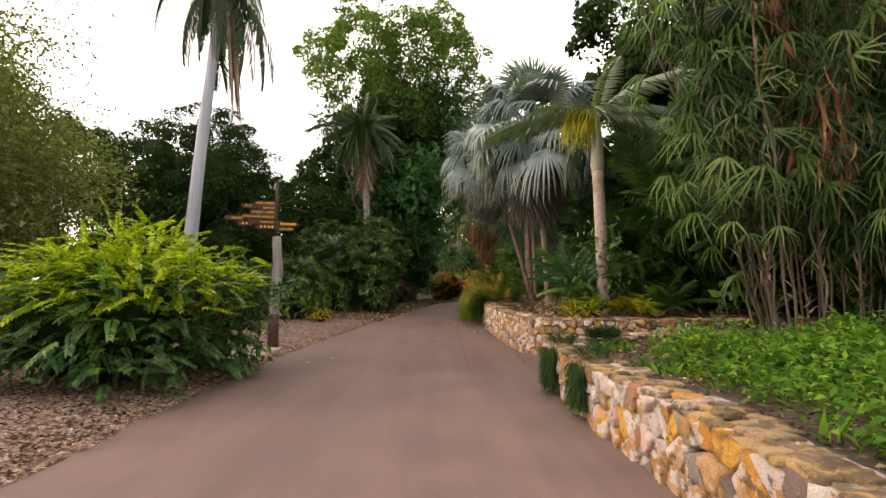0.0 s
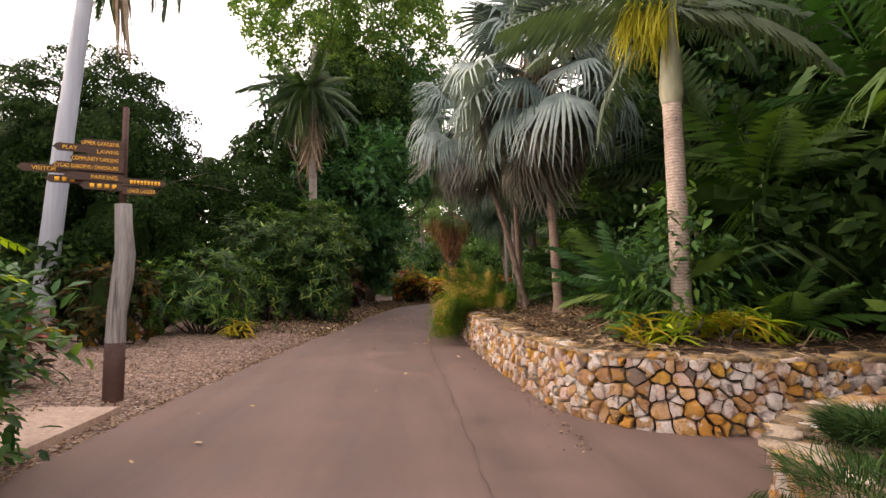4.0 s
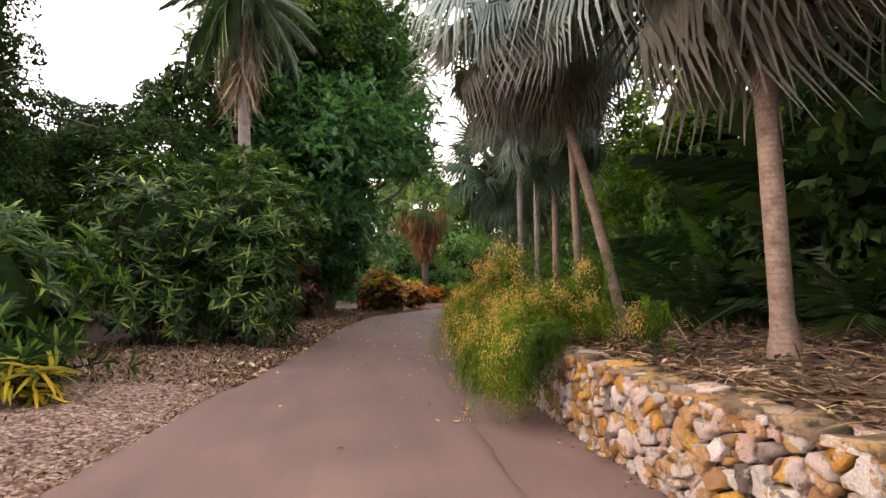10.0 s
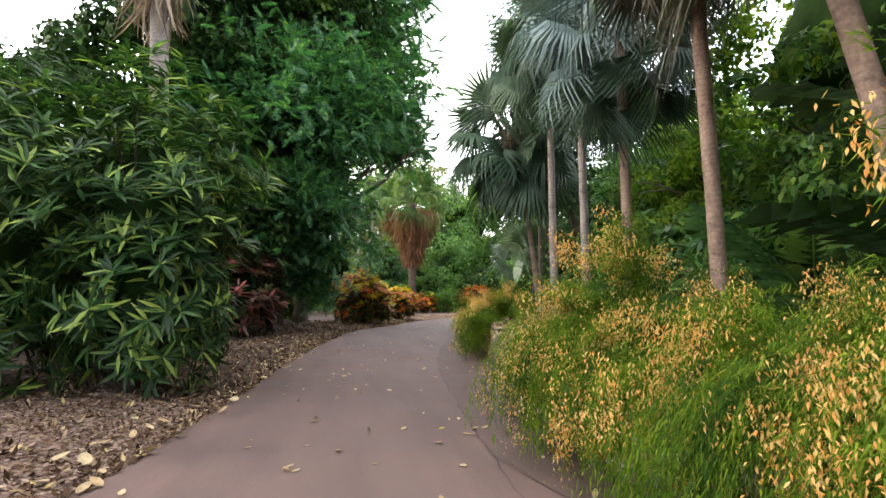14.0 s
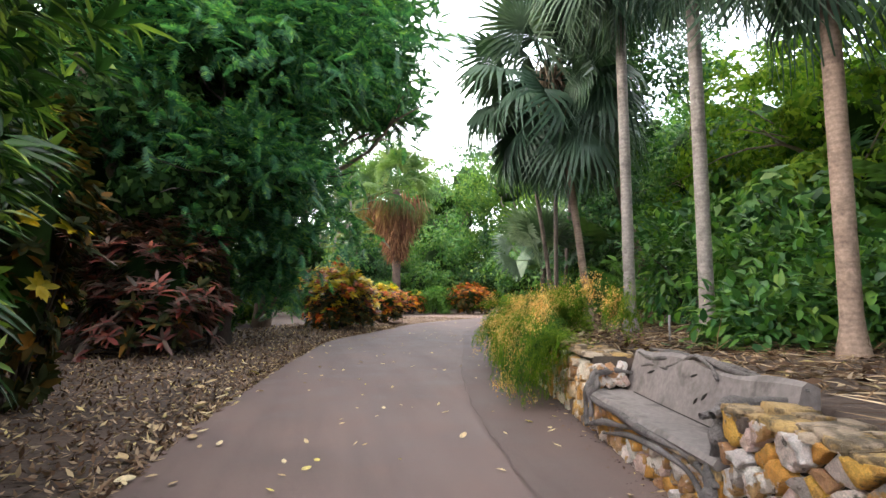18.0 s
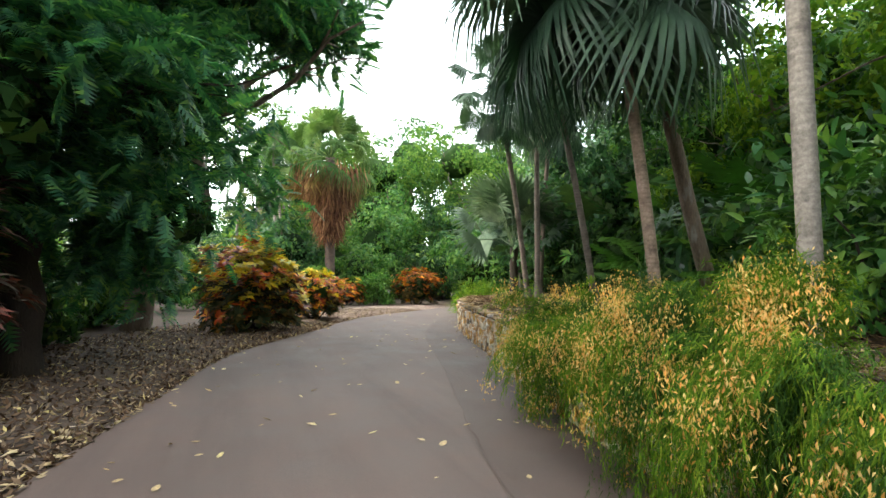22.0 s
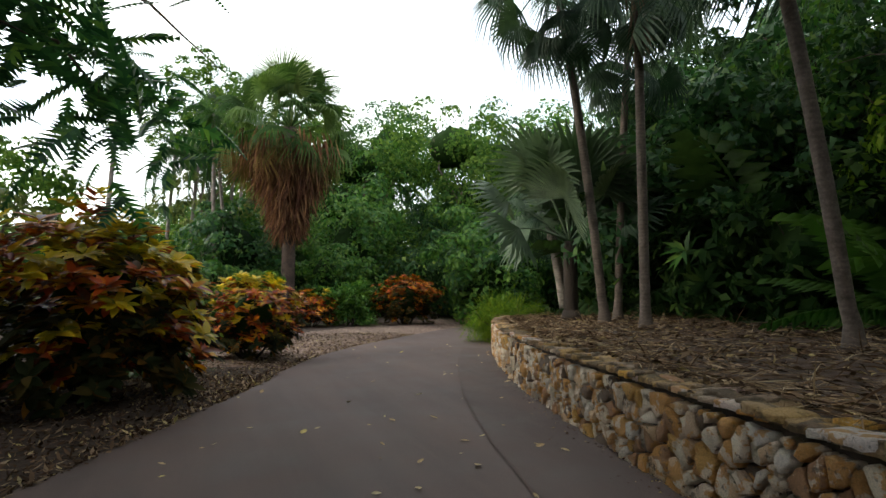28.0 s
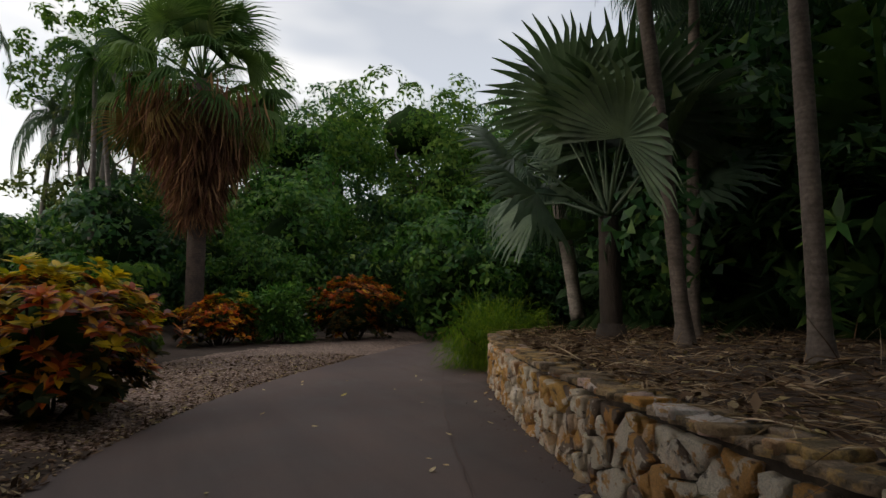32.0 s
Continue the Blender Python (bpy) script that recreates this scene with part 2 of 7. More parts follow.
def cap_material():
    m, nt, b = material("flat_tan_cap_stone", 0.85)
    col = ramp_node(nt, random_node(nt), [(0.0, (0.17, 0.11, 0.065)), (0.25, (0.36, 0.25, 0.145)), (0.5, (0.44, 0.28, 0.10)), (0.75, (0.26, 0.18, 0.12)), (1.0, (0.54, 0.43, 0.32))])
    stain = noise_node(nt, 5.0, 6.0, 0.65)
    col = mix_node(nt, ramp_node(nt, stain, [(0.47, (0, 0, 0)), (0.55, (0.85, 0.85, 0.85))]), col, (0.09, 0.065, 0.038))
    ochre = noise_node(nt, 8.0, 5.0, 0.6)
    col = mix_node(nt, ramp_node(nt, ochre, [(0.56, (0, 0, 0)), (0.66, (0.7, 0.7, 0.7))]), col, (0.50, 0.30, 0.09))
    fine = noise_node(nt, 55.0, 5.0, 0.65)
    col = mix_node(nt, 0.8, col, ramp_node(nt, fine, [(0.3, (0.6, 0.6, 0.6)), (0.7, (1.25, 1.25, 1.25))]), "MULTIPLY")
    nt.links.new(col, b.inputs["Base Color"])
    bump_node(nt, b, mix_node(nt, 0.5, noise_node(nt, 16.0, 5.0, 0.65), fine), 1.0, 0.04)
    return m


M_ASPHALT = asphalt_material()
M_STONE = stone_material("mixed_field_stone", [(0.0, (0.661, 0.308, 0.057)), (0.10, (0.752, 0.604, 0.524)), (0.24, (0.456, 0.239, 0.114)), (0.36, (0.8, 0.73, 0.661)), (0.48, (0.638, 0.388, 0.205)), (0.60, (0.684, 0.479, 0.399)), (0.74, (0.228, 0.171, 0.137)), (0.84, (0.775, 0.433, 0.0798)), (0.91, (0.707, 0.616, 0.57)), (0.97, (0.342, 0.274, 0.239))])
M_STONE_BROWN = stone_material("brown_field_stone", [(0.0, (0.60, 0.32, 0.10)), (0.11, (0.76, 0.66, 0.52)), (0.24, (0.40, 0.22, 0.11)), (0.34, (0.68, 0.48, 0.29)), (0.46, (0.72, 0.65, 0.57)), (0.58, (0.62, 0.36, 0.10)), (0.68, (0.15, 0.105, 0.075)), (0.75, (0.78, 0.67, 0.52)), (0.85, (0.56, 0.40, 0.27)), (0.94, (0.20, 0.14, 0.10))], (0.60, 0.30, 0.07), (0.78, 0.68, 0.55))
M_CAP = cap_material()
M_PALELEAF = leaf_material("pale_fallen_leaves", [(0, (0.42, 0.30, 0.18)), (0.5, (0.55, 0.42, 0.28)), (0.85, (0.62, 0.52, 0.36)), (1, (0.62, 0.50, 0.10))], 0.7, 0.1)
M_MORTAR = simple_material("dark_mortar", (0.035, 0.025, 0.018), (0.09, 0.065, 0.045), 10, 0.95, 0.6, 0.01)
M_GROUND = simple_material("leaf_strewn_soil", (0.042, 0.027, 0.02), (0.085, 0.056, 0.042), 3, 0.95, 0.8, 0.03)
M_MULCH = mulch_material()
M_CHIP = leaf_material("wood_chips", [(0, (0.08, 0.05, 0.036)), (0.3, (0.26, 0.165, 0.12)), (0.6, (0.42, 0.30, 0.235)), (0.85, (0.16, 0.10, 0.07)), (1, (0.62, 0.50, 0.42))], 0.9, 0.0)
M_DEADLEAF = leaf_material("dry_fallen_leaves", [(0, (0.04, 0.023, 0.016)), (0.4, (0.10, 0.06, 0.042)), (0.68, (0.22, 0.145, 0.105)), (0.9, (0.44, 0.33, 0.25)), (1, (0.62, 0.50, 0.24))], 0.75, 0.1)
M_STRAW = leaf_material("dry_straw", [(0, (0.06, 0.034, 0.022)), (0.45, (0.17, 0.105, 0.065)), (0.8, (0.40, 0.28, 0.185)), (1, (0.66, 0.52, 0.38))], 0.85, 0.05)
M_CONCRETE = simple_material("pinkish_concrete", (0.42, 0.30, 0.24), (0.50, 0.37, 0.30), 5, 0.85, 0.25, 0.006)
M_BENCH = simple_material("weathered_grey_bench_concrete", (0.13, 0.108, 0.10), (0.24, 0.205, 0.19), 5, 0.6, 0.5, 0.012, c3=(0.085, 0.07, 0.062))
M_ROOT = simple_material("dark_grey_carved_roots", (0.075, 0.064, 0.059), (0.18, 0.152, 0.142), 14, 0.65, 1.0, 0.03, c3=(0.05, 0.042, 0.038))
M_BARK = simple_material("brown_bark", (0.10, 0.07, 0.05), (0.20, 0.15, 0.115), 8, 0.95, 0.9, 0.03, stretch=(1, 1, 0.3), c3=(0.24, 0.22, 0.2))
M_DARKBARK = simple_material("dark_bark", (0.018, 0.013, 0.010), (0.05, 0.036, 0.028), 8, 0.95, 0.8, 0.03, stretch=(1, 1, 0.3))
M_LOG = simple_material("weathered_grey_log", (0.15, 0.14, 0.138), (0.33, 0.31, 0.30), 14, 0.9, 1.0, 0.02, stretch=(1, 1, 0.07), c3=(0.09, 0.08, 0.075))
M_RUST = simple_material("dark_red_brown_post", (0.05, 0.022, 0.018), (0.085, 0.035, 0.026), 8, 0.75, 0.3, 0.006)
M_SIGN = simple_material("dark_brown_sign_board", (0.045, 0.022, 0.014), (0.07, 0.034, 0.02), 10, 0.7, 0.3, 0.004, stretch=(0.2, 1, 1))
M_YELLOW, _nt, _b = material("yellow_sign_paint", 0.6)
_nt.links.new(ramp_node(_nt, noise_node(_nt, 25.0), [(0.3, (0.75, 0.36, 0.02)), (0.7, (0.9, 0.48, 0.04))]), _b.inputs["Base Color"])
M_PALM_WHITE = simple_material("pale_grey_palm_bark", (0.30, 0.33, 0.38), (0.37, 0.40, 0.45), 1.6, 0.7, 0.12, 0.003, stretch=(1, 1, 0.05))
M_PALM_RING = trunk_material("ringed_pinkish_palm_bark", (0.34, 0.26, 0.215), (0.50, 0.41, 0.36), 42, 0.55)
M_PALM_BROWN = trunk_material("brown_palm_bark", (0.20, 0.135, 0.10), (0.33, 0.24, 0.19), 30, 0.22)
M_PALM_DARK = trunk_material("dark_brown_palm_bark", (0.045, 0.03, 0.024), (0.10, 0.066, 0.052), 30, 0.4)
M_PALM_GREY = trunk_material("grey_palm_bark", (0.17, 0.145, 0.13), (0.33, 0.295, 0.27), 24, 0.2)
# darkened copy of palm bark; shade on the far palms is in its colour
M_PALM_SHADED = trunk_material("shade_toned_palm_bark", (0.085, 0.066, 0.055), (0.17, 0.135, 0.115), 26, 0.25)
M_CANE = simple_material("dark_brown_canes", (0.05, 0.04, 0.028), (0.13, 0.105, 0.07), 9, 0.9, 0.5, 0.008, stretch=(1, 1, 0.4))
M_SHAFT = simple_material("green_crownshaft", (0.22, 0.23, 0.15), (0.36, 0.36, 0.25), 3, 0.5, 0.2, 0.005, stretch=(1, 1, 0.2))
M_SKIRT = leaf_material("dry_brown_palm_skirt", [(0, (0.12, 0.085, 0.065)), (0.5, (0.25, 0.19, 0.15)), (1, (0.40, 0.33, 0.27))], 0.85, 0.15)
M_REDSKIRT = leaf_material("reddish_dry_palm_skirt", [(0, (0.10, 0.045, 0.035)), (0.5, (0.20, 0.095, 0.068)), (1, (0.36, 0.21, 0.12))], 0.85, 0.2)
M_SILVER = leaf_material("silver_blue_fan_leaves", [(0, (0.09, 0.14, 0.145)), (0.5, (0.175, 0.25, 0.26)), (1, (0.36, 0.45, 0.475))], 0.4, 0.12)
M_SILVERDRY = leaf_material("drying_silver_fan_leaves", [(0, (0.085, 0.082, 0.072)), (0.5, (0.145, 0.145, 0.132)), (1, (0.25, 0.255, 0.245))], 0.55, 0.12)
M_FAN = leaf_material("dark_green_fan_leaves", [(0, (0.032, 0.07, 0.05)), (0.5, (0.064, 0.118, 0.082)), (1, (0.125, 0.19, 0.135))], 0.4, 0.25)
M_FANGREY = leaf_material("grey_green_stiff_fan_leaves", [(0, (0.07, 0.115, 0.08)), (0.5, (0.125, 0.185, 0.13)), (1, (0.21, 0.27, 0.20))], 0.42, 0.25)
M_FANLIGHT = leaf_material("mid_green_fan_leaves", [(0, (0.05, 0.10, 0.035)), (0.5, (0.095, 0.165, 0.062)), (1, (0.19, 0.25, 0.10))], 0.45, 0.35)
M_FANBROWN = leaf_material("browning_fan_leaves", [(0, (0.12, 0.07, 0.03)), (0.5, (0.2, 0.14, 0.05)), (1, (0.17, 0.19, 0.06))], 0.6, 0.25)
M_FROND = leaf_material("green_palm_fronds", [(0, (0.028, 0.085, 0.016)), (0.5, (0.055, 0.14, 0.028)), (1, (0.11, 0.22, 0.05))], 0.4, 0.3)
M_FRONDDARK = leaf_material("dark_and_shaded_palm_fronds", [(0, (0.014, 0.034, 0.014)), (0.5, (0.028, 0.062, 0.024)), (1, (0.065, 0.115, 0.045))], 0.42, 0.25)
M_JUNGLE = leaf_material("dark_jungle_leaves", [(0, (0.022, 0.075, 0.030)), (0.5, (0.046, 0.13, 0.048)), (0.85, (0.085, 0.19, 0.062)), (1, (0.16, 0.26, 0.07))], 0.4, 0.3)
M_JUNGLE_LIGHT = leaf_material("fresh_green_leaves", [(0, (0.036, 0.115, 0.03)), (0.5, (0.08, 0.20, 0.045)), (1, (0.19, 0.32, 0.07))], 0.4, 0.38)
M_OLEANDER = leaf_material("long_green_shrub_leaves", [(0, (0.014, 0.045, 0.016)), (0.5, (0.036, 0.10, 0.030)), (0.78, (0.085, 0.19, 0.05)), (1, (0.36, 0.47, 0.11))], 0.34, 0.3)
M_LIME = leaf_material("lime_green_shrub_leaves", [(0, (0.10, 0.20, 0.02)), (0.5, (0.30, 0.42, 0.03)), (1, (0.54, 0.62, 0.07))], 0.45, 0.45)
M_TREE = leaf_material("blue_green_feathery_leaves", [(0, (0.018, 0.07, 0.040)), (0.5, (0.040, 0.13, 0.064)), (0.85, (0.085, 0.21, 0.08)), (1, (0.19, 0.33, 0.08))], 0.4, 0.42)
M_TREENEAR = leaf_material("teal_green_feathery_leaves", [(0, (0.022, 0.09, 0.054)), (0.5, (0.05, 0.16, 0.084)), (0.85, (0.10, 0.24, 0.098)), (1, (0.20, 0.35, 0.09))], 0.42, 0.5)
M_TREEDARK = leaf_material("dark_and_shaded_tree_leaves", [(0, (0.010, 0.026, 0.009)), (0.6, (0.019, 0.046, 0.014)), (1, (0.055, 0.10, 0.026))], 0.5, 0.22)
M_COVER = leaf_material("bright_ground_cover_leaves", [(0, (0.03, 0.10, 0.02)), (0.5, (0.09, 0.22, 0.035)), (1, (0.24, 0.40, 0.06))], 0.45, 0.4)
M_SUNLEAF = leaf_material("yellow_green_sunlit_leaves", [(0, (0.06, 0.14, 0.02)), (0.5, (0.13, 0.24, 0.03)), (1, (0.28, 0.37, 0.05))], 0.45, 0.5)
# for the added cores: the shade inside crowns put into a dark colour
M_INNER = leaf_material("dark_shade_core", [(0, (0.012, 0.03, 0.01)), (1, (0.03, 0.06, 0.018))], 0.7, 0.1)
M_TREELIGHT = leaf_material("light_tree_leaves", [(0, (0.045, 0.105, 0.028)), (0.5, (0.095, 0.185, 0.045)), (1, (0.20, 0.29, 0.07))], 0.5, 0.45)
M_TREEDUSTY = leaf_material("dusty_olive_tree_leaves", [(0, (0.09, 0.125, 0.05)), (0.5, (0.165, 0.205, 0.085)), (1, (0.30, 0.32, 0.15))], 0.6, 0.4)
M_DARKRED = leaf_material("dark_red_shrub_leaves", [(0, (0.065, 0.056, 0.048)), (0.4, (0.125, 0.082, 0.07)), (0.7, (0.18, 0.072, 0.066)), (0.9, (0.29, 0.058, 0.055)), (1, (0.44, 0.15, 0.11))], 0.3, 0.25)
M_CROTON = leaf_material("orange_red_croton_leaves", [(0, (0.08, 0.05, 0.012)), (0.2, (0.20, 0.03, 0.012)), (0.5, (0.50, 0.08, 0.010)), (0.75, (0.70, 0.24, 0.015)), (1, (0.80, 0.46, 0.02))], 0.35, 0.3)
M_CROTON_DARK = leaf_material("dark_bronze_croton_leaves", [(0, (0.018, 0.026, 0.012)), (0.5, (0.04, 0.045, 0.02)), (0.85, (0.09, 0.06, 0.02)), (1, (0.22, 0.10, 0.02))], 0.45, 0.25)
M_CROTON_YELLOW = leaf_material("yellow_croton_leaves", [(0, (0.28, 0.28, 0.02)), (0.5, (0.68, 0.50, 0.03)), (1, (0.84, 0.60, 0.05))], 0.35, 0.4)
M_WEEP = leaf_material("weeping_fine_green_stems", [(0, (0.06, 0.14, 0.016)), (0.5, (0.135, 0.245, 0.026)), (1, (0.30, 0.37, 0.045))], 0.6, 0.4)
M_WEEPSHADE = leaf_material("weeping_shaded_inner_stems", [(0, (0.025, 0.065, 0.016)), (0.5, (0.055, 0.12, 0.024)), (1, (0.10, 0.18, 0.04))], 0.6, 0.3)
M_FLOWER = leaf_material("pale_orange_flowers", [(0, (0.92, 0.40, 0.13)), (0.5, (0.96, 0.56, 0.22)), (1, (0.97, 0.71, 0.33))], 0.6, 0.35)
M_YELLOWFROND = leaf_material("yellowing_plant_leaves", [(0, (0.20, 0.20, 0.03)), (0.5, (0.42, 0.36, 0.04)), (1, (0.60, 0.40, 0.05))], 0.5, 0.35)
M_SPRAY = leaf_material("yellow_green_flower_strands", [(0, (0.40, 0.38, 0.04)), (0.5, (0.56, 0.52, 0.07)), (1, (0.66, 0.60, 0.12))], 0.6, 0.35)
M_TUFT = leaf_material("dark_green_fine_tufts", [(0, (0.02, 0.05, 0.02)), (0.5, (0.04, 0.09, 0.03)), (1, (0.08, 0.14, 0.05))], 0.7, 0.2)


# ---- mesh tools ----
def mesh_object(name, parts, parent=None, label="", smooth=False):
    """One mesh object out of [(verts, faces, material)], faces as an (n, 3) or (n, 4) array."""
    me = bpy.data.meshes.new(name)
    V, loops, starts, mats, base, at = [], [], [], [], 0, 0
    for i, (v, f, m) in enumerate(parts):
        v, f = np.asarray(v, np.float32).reshape(-1, 3), np.asarray(f, np.int32)
        V.append(v)
        loops.append((f + base).ravel())
        starts.append(at + np.arange(len(f), dtype=np.int32) * f.shape[1])
        mats.append(np.full(len(f), i, np.int32))
        at += f.size
        base += len(v)
        me.materials.append(m)
    V, loops, starts, mats = np.concatenate(V), np.concatenate(loops), np.concatenate(starts), np.concatenate(mats)
    me.vertices.add(len(V))
    me.vertices.foreach_set("co", V.ravel())
    me.loops.add(len(loops))
    me.loops.foreach_set("vertex_index", loops)
    me.polygons.add(len(starts))
    me.polygons.foreach_set("loop_start", starts)
    me.polygons.foreach_set("material_index", mats)
    if smooth:
        me.polygons.foreach_set("use_smooth", np.ones(len(starts), bool))
    me.update(calc_edges=True)
    ob = new(name, me)
    if parent is not None:
        ob.parent = parent
    if label:
        ob["label"] = label
    return ob


def thing(name, at, label, category, group="", kind=""):
    ob = new(name)
    ob.location = at
    ob.empty_display_size = 0.2
    return tagged(ob, label, category, group, kind)


def tube(points, radii, n=8, cap=True):
    """A round limb along points."""
    p, r = np.asarray(points, float), np.asarray(radii, float)
    d = np.gradient(p, axis=0)
    d /= np.linalg.norm(d, axis=1, keepdims=True) + 1e-9
    ref = np.tile(np.array([1.0, 0, 0]), (len(p), 1))
    ref[np.abs(d[:, 0]) > 0.9] = (0, 1, 0)
    u = np.cross(d, ref)
    u /= np.linalg.norm(u, axis=1, keepdims=True)
    w = np.cross(d, u)
    a = np.linspace(0, 2 * np.pi, n, endpoint=False)
    v = p[:, None] + r[:, None, None] * (np.cos(a)[None, :, None] * u[:, None] + np.sin(a)[None, :, None] * w[:, None])
    i, j = np.meshgrid(np.arange(len(p) - 1), np.arange(n), indexing="ij")
    k = (j + 1) % n
    f = np.stack([i * n + j, i * n + k, (i + 1) * n + k, (i + 1) * n + j], -1).reshape(-1, 4)
    v = v.reshape(-1, 3)
    if cap:
        m = len(p) - 1
        v = np.concatenate([v, p[-1:]])
        f = np.concatenate([f, np.array([[m * n + q, m * n + (q + 1) % n, len(v) - 1, len(v) - 1] for q in range(n)])[:, [0, 1, 2, 2]]])
    return v, f


def tubes(list_of):
    """Several tubes in one mesh, all quads."""
    V, F, b = [], [], 0
    for pts, rad, n in list_of:
        v, f = tube(pts, rad, n, cap=False)
        V.append(v)
        F.append(f + b)
        b += len(v)
    return np.concatenate(V), np.concatenate(F)


def curve_points(a, b, n=8, sag=0.0, jitter=0.0):
    t = np.linspace(0, 1, n)[:, None]
    p = np.asarray(a, float) * (1 - t) + np.asarray(b, float) * t
    p[:, 2] += sag * (4 * t * (1 - t))[:, 0]
    if jitter:
        p[1:-1] += rng.normal(0, jitter, (n - 2, 3))
    return p


def unit(v):
    return v / (np.linalg.norm(v, axis=-1, keepdims=True) + 1e-9)


def frames(d, up=None):
    """Axes whose first is d, third as near up as can be."""
    d = unit(d)
    if up is None:
        up = np.tile(np.array([0, 0, 1.0]), (len(d), 1)) + rng.normal(0, 0.35, (len(d), 3))
    y = unit(np.cross(up, d))
    return np.stack([d, y, np.cross(d, y)], -1)


def scatter(template, pos, d, size, up=None):
    """Copies of a template (verts, faces): at pos, along d, scaled by size."""
    tv, tf = template
    R = frames(np.asarray(d, float), up)
    size = np.asarray(size, float)
    if size.ndim == 1:
        size = size[:, None].repeat(3, 1)
    loc = tv[None] * size[:, None, :]
    v = np.einsum("nij,nkj->nki", R, loc) + np.asarray(pos)[:, None, :]
    f = tf[None] + (np.arange(len(pos)) * len(tv))[:, None, None]
    return v.reshape(-1, 3), f.reshape(-1, tf.shape[1])


def blade(width, bend=-0.12, fold=0.04, steps=(0.0, 0.3, 0.7, 1.0), prof=(0.12, 1.0, 0.75, 0.0)):
    """A leaf of length 1 along x, folded along its midrib and bent down."""
    v, f = [], []
    for s, w in zip(steps, prof):
        z = bend * s * s
        v += [(s, -w * width / 2, z + fold * w), (s, 0, z), (s, w * width / 2, z + fold * w)]
    for i in range(len(steps) - 1):
        for j in (0, 1):
            q = i * 3 + j
            f.append((q, q + 3, q + 4, q + 1))
    return np.array(v, float), np.array(f)


def small_leaf(width=0.45, bend=-0.1):
    v = np.array([(0, 0, 0), (0.45, -width / 2, 0.05), (1, 0, bend), (0.45, width / 2, 0.05)], float)
    return v, np.array([(0, 1, 2, 3)])


LANCE = blade(0.16, -0.18)
BROAD = blade(0.42, -0.2, 0.06)
STRAP = blade(0.13, -0.55, 0.03, (0, 0.25, 0.5, 0.75, 1.0), (0.6, 1, 0.95, 0.6, 0))
SMALL = small_leaf(0.45)
HAIR = small_leaf(0.035, -0.25)
WISP = (np.array([(0, -0.5, 0), (1, 0, -0.12), (0, 0.5, 0)], float), np.array([(0, 1, 2)]))
TRI = (np.array([(0, 0, 0), (0.78, -0.30, 0.06), (0.92, 0.26, -0.1)], float), np.array([(0, 1, 2)]))
CHIP = small_leaf(0.4, 0.0)
DRYLEAF = small_leaf(0.36, 0.22)


def pinnate(n=14, length=0.24, width=0.045):
    """A feather leaf of length 1 along x: leaflets on both sides of a rib."""
    x = np.linspace(0.12, 0.98, n)
    pos, d = [], []
    for s in (-1, 1):
        for q in x:
            pos.append((q, 0, -0.18 * q * q))
            d.append((0.55, s, -0.25 - 0.2 * q))
    L = np.tile(length * np.sin(np.pi * (0.12 + 0.8 * x)) ** 0.6, 2)
    sz = np.stack([L, np.full(2 * n, width / 0.45), L], -1)
    return scatter(SMALL, np.array(pos), np.array(d), sz, np.tile(np.array([0, 0, 1.0]), (2 * n, 1)))


def tri_pinnate(n=9, length=0.28, width=0.135):
    """A feather leaf out of one triangle for each leaflet."""
    x = np.linspace(0.1, 1.0, n)
    v, f = [], []
    for s in (-1, 1):
        for q in x:
            L = length * math.sin(math.pi * (0.14 + 0.78 * q)) ** 0.6
            b = len(v)
            z = -0.2 * q * q
            v += [(q - width / 2, 0, z), (q + width / 2, 0, z - 0.01), (q + 0.45 * L, s * L, z - 0.3 * L)]
            f.append((b, b + 1, b + 2))
    return np.array(v, float), np.array(f)


FEATHER = tri_pinnate()
WIDE = small_leaf(0.5, -0.18)
LONG = small_leaf(0.24, -0.2)


def sphere_dirs(n, low=-0.4):
    v = unit(rng.normal(size=(n * 3, 3)))
    return v[v[:, 2] > low][:n]


def clumps(center, radii, n, low=-0.5, inner=0.55, lump=0.25, full=False):
    """n points in the outer part of an uneven ellipsoid; full: its lower half keeps its width."""
    d = sphere_dirs(n * 2, low)[:n]
    if full:
        flat = unit(d * (1, 1, 0)) * np.sqrt(rng.uniform(0.3, 1.0, (len(d), 1)))
        flat[:, 2] = d[:, 2]
        d = np.where(d[:, 2:3] < 0.15, flat, d)
    ph = rng.uniform(0, 6.28, 6)
    un = 1 + lump * (np.sin(3 * d[:, 0] * 2 + ph[0]) * np.sin(2.5 * d[:, 1] * 2 + ph[1]) + 0.6 * np.sin(5 * d[:, 2] + ph[2] + 3 * d[:, 0]))
    r = rng.uniform(inner, 1.0, len(d)) ** 0.6 * un
    return np.asarray(center) + d * r[:, None] * np.asarray(radii), d


def foliage(center, radii, n_clump, per, leaf, size, spread=0.3, low=-0.5, inner=0.55, lump=0.25, droop=-0.1, out=0.8, full=False):
    """Leaves in clumps round an uneven ellipsoid: verts and faces."""
    c, d = clumps(center, radii, n_clump, low, inner, lump, full)
    n = len(c) * per
    pos = np.repeat(c, per, 0) + rng.normal(0, spread, (n, 3))
    dirs = unit(np.repeat(d, per, 0) * out + rng.normal(0, 0.7, (n, 3)) + np.array([0, 0, droop]))
    return scatter(leaf, pos, dirs, size * rng.uniform(0.65, 1.25, n))


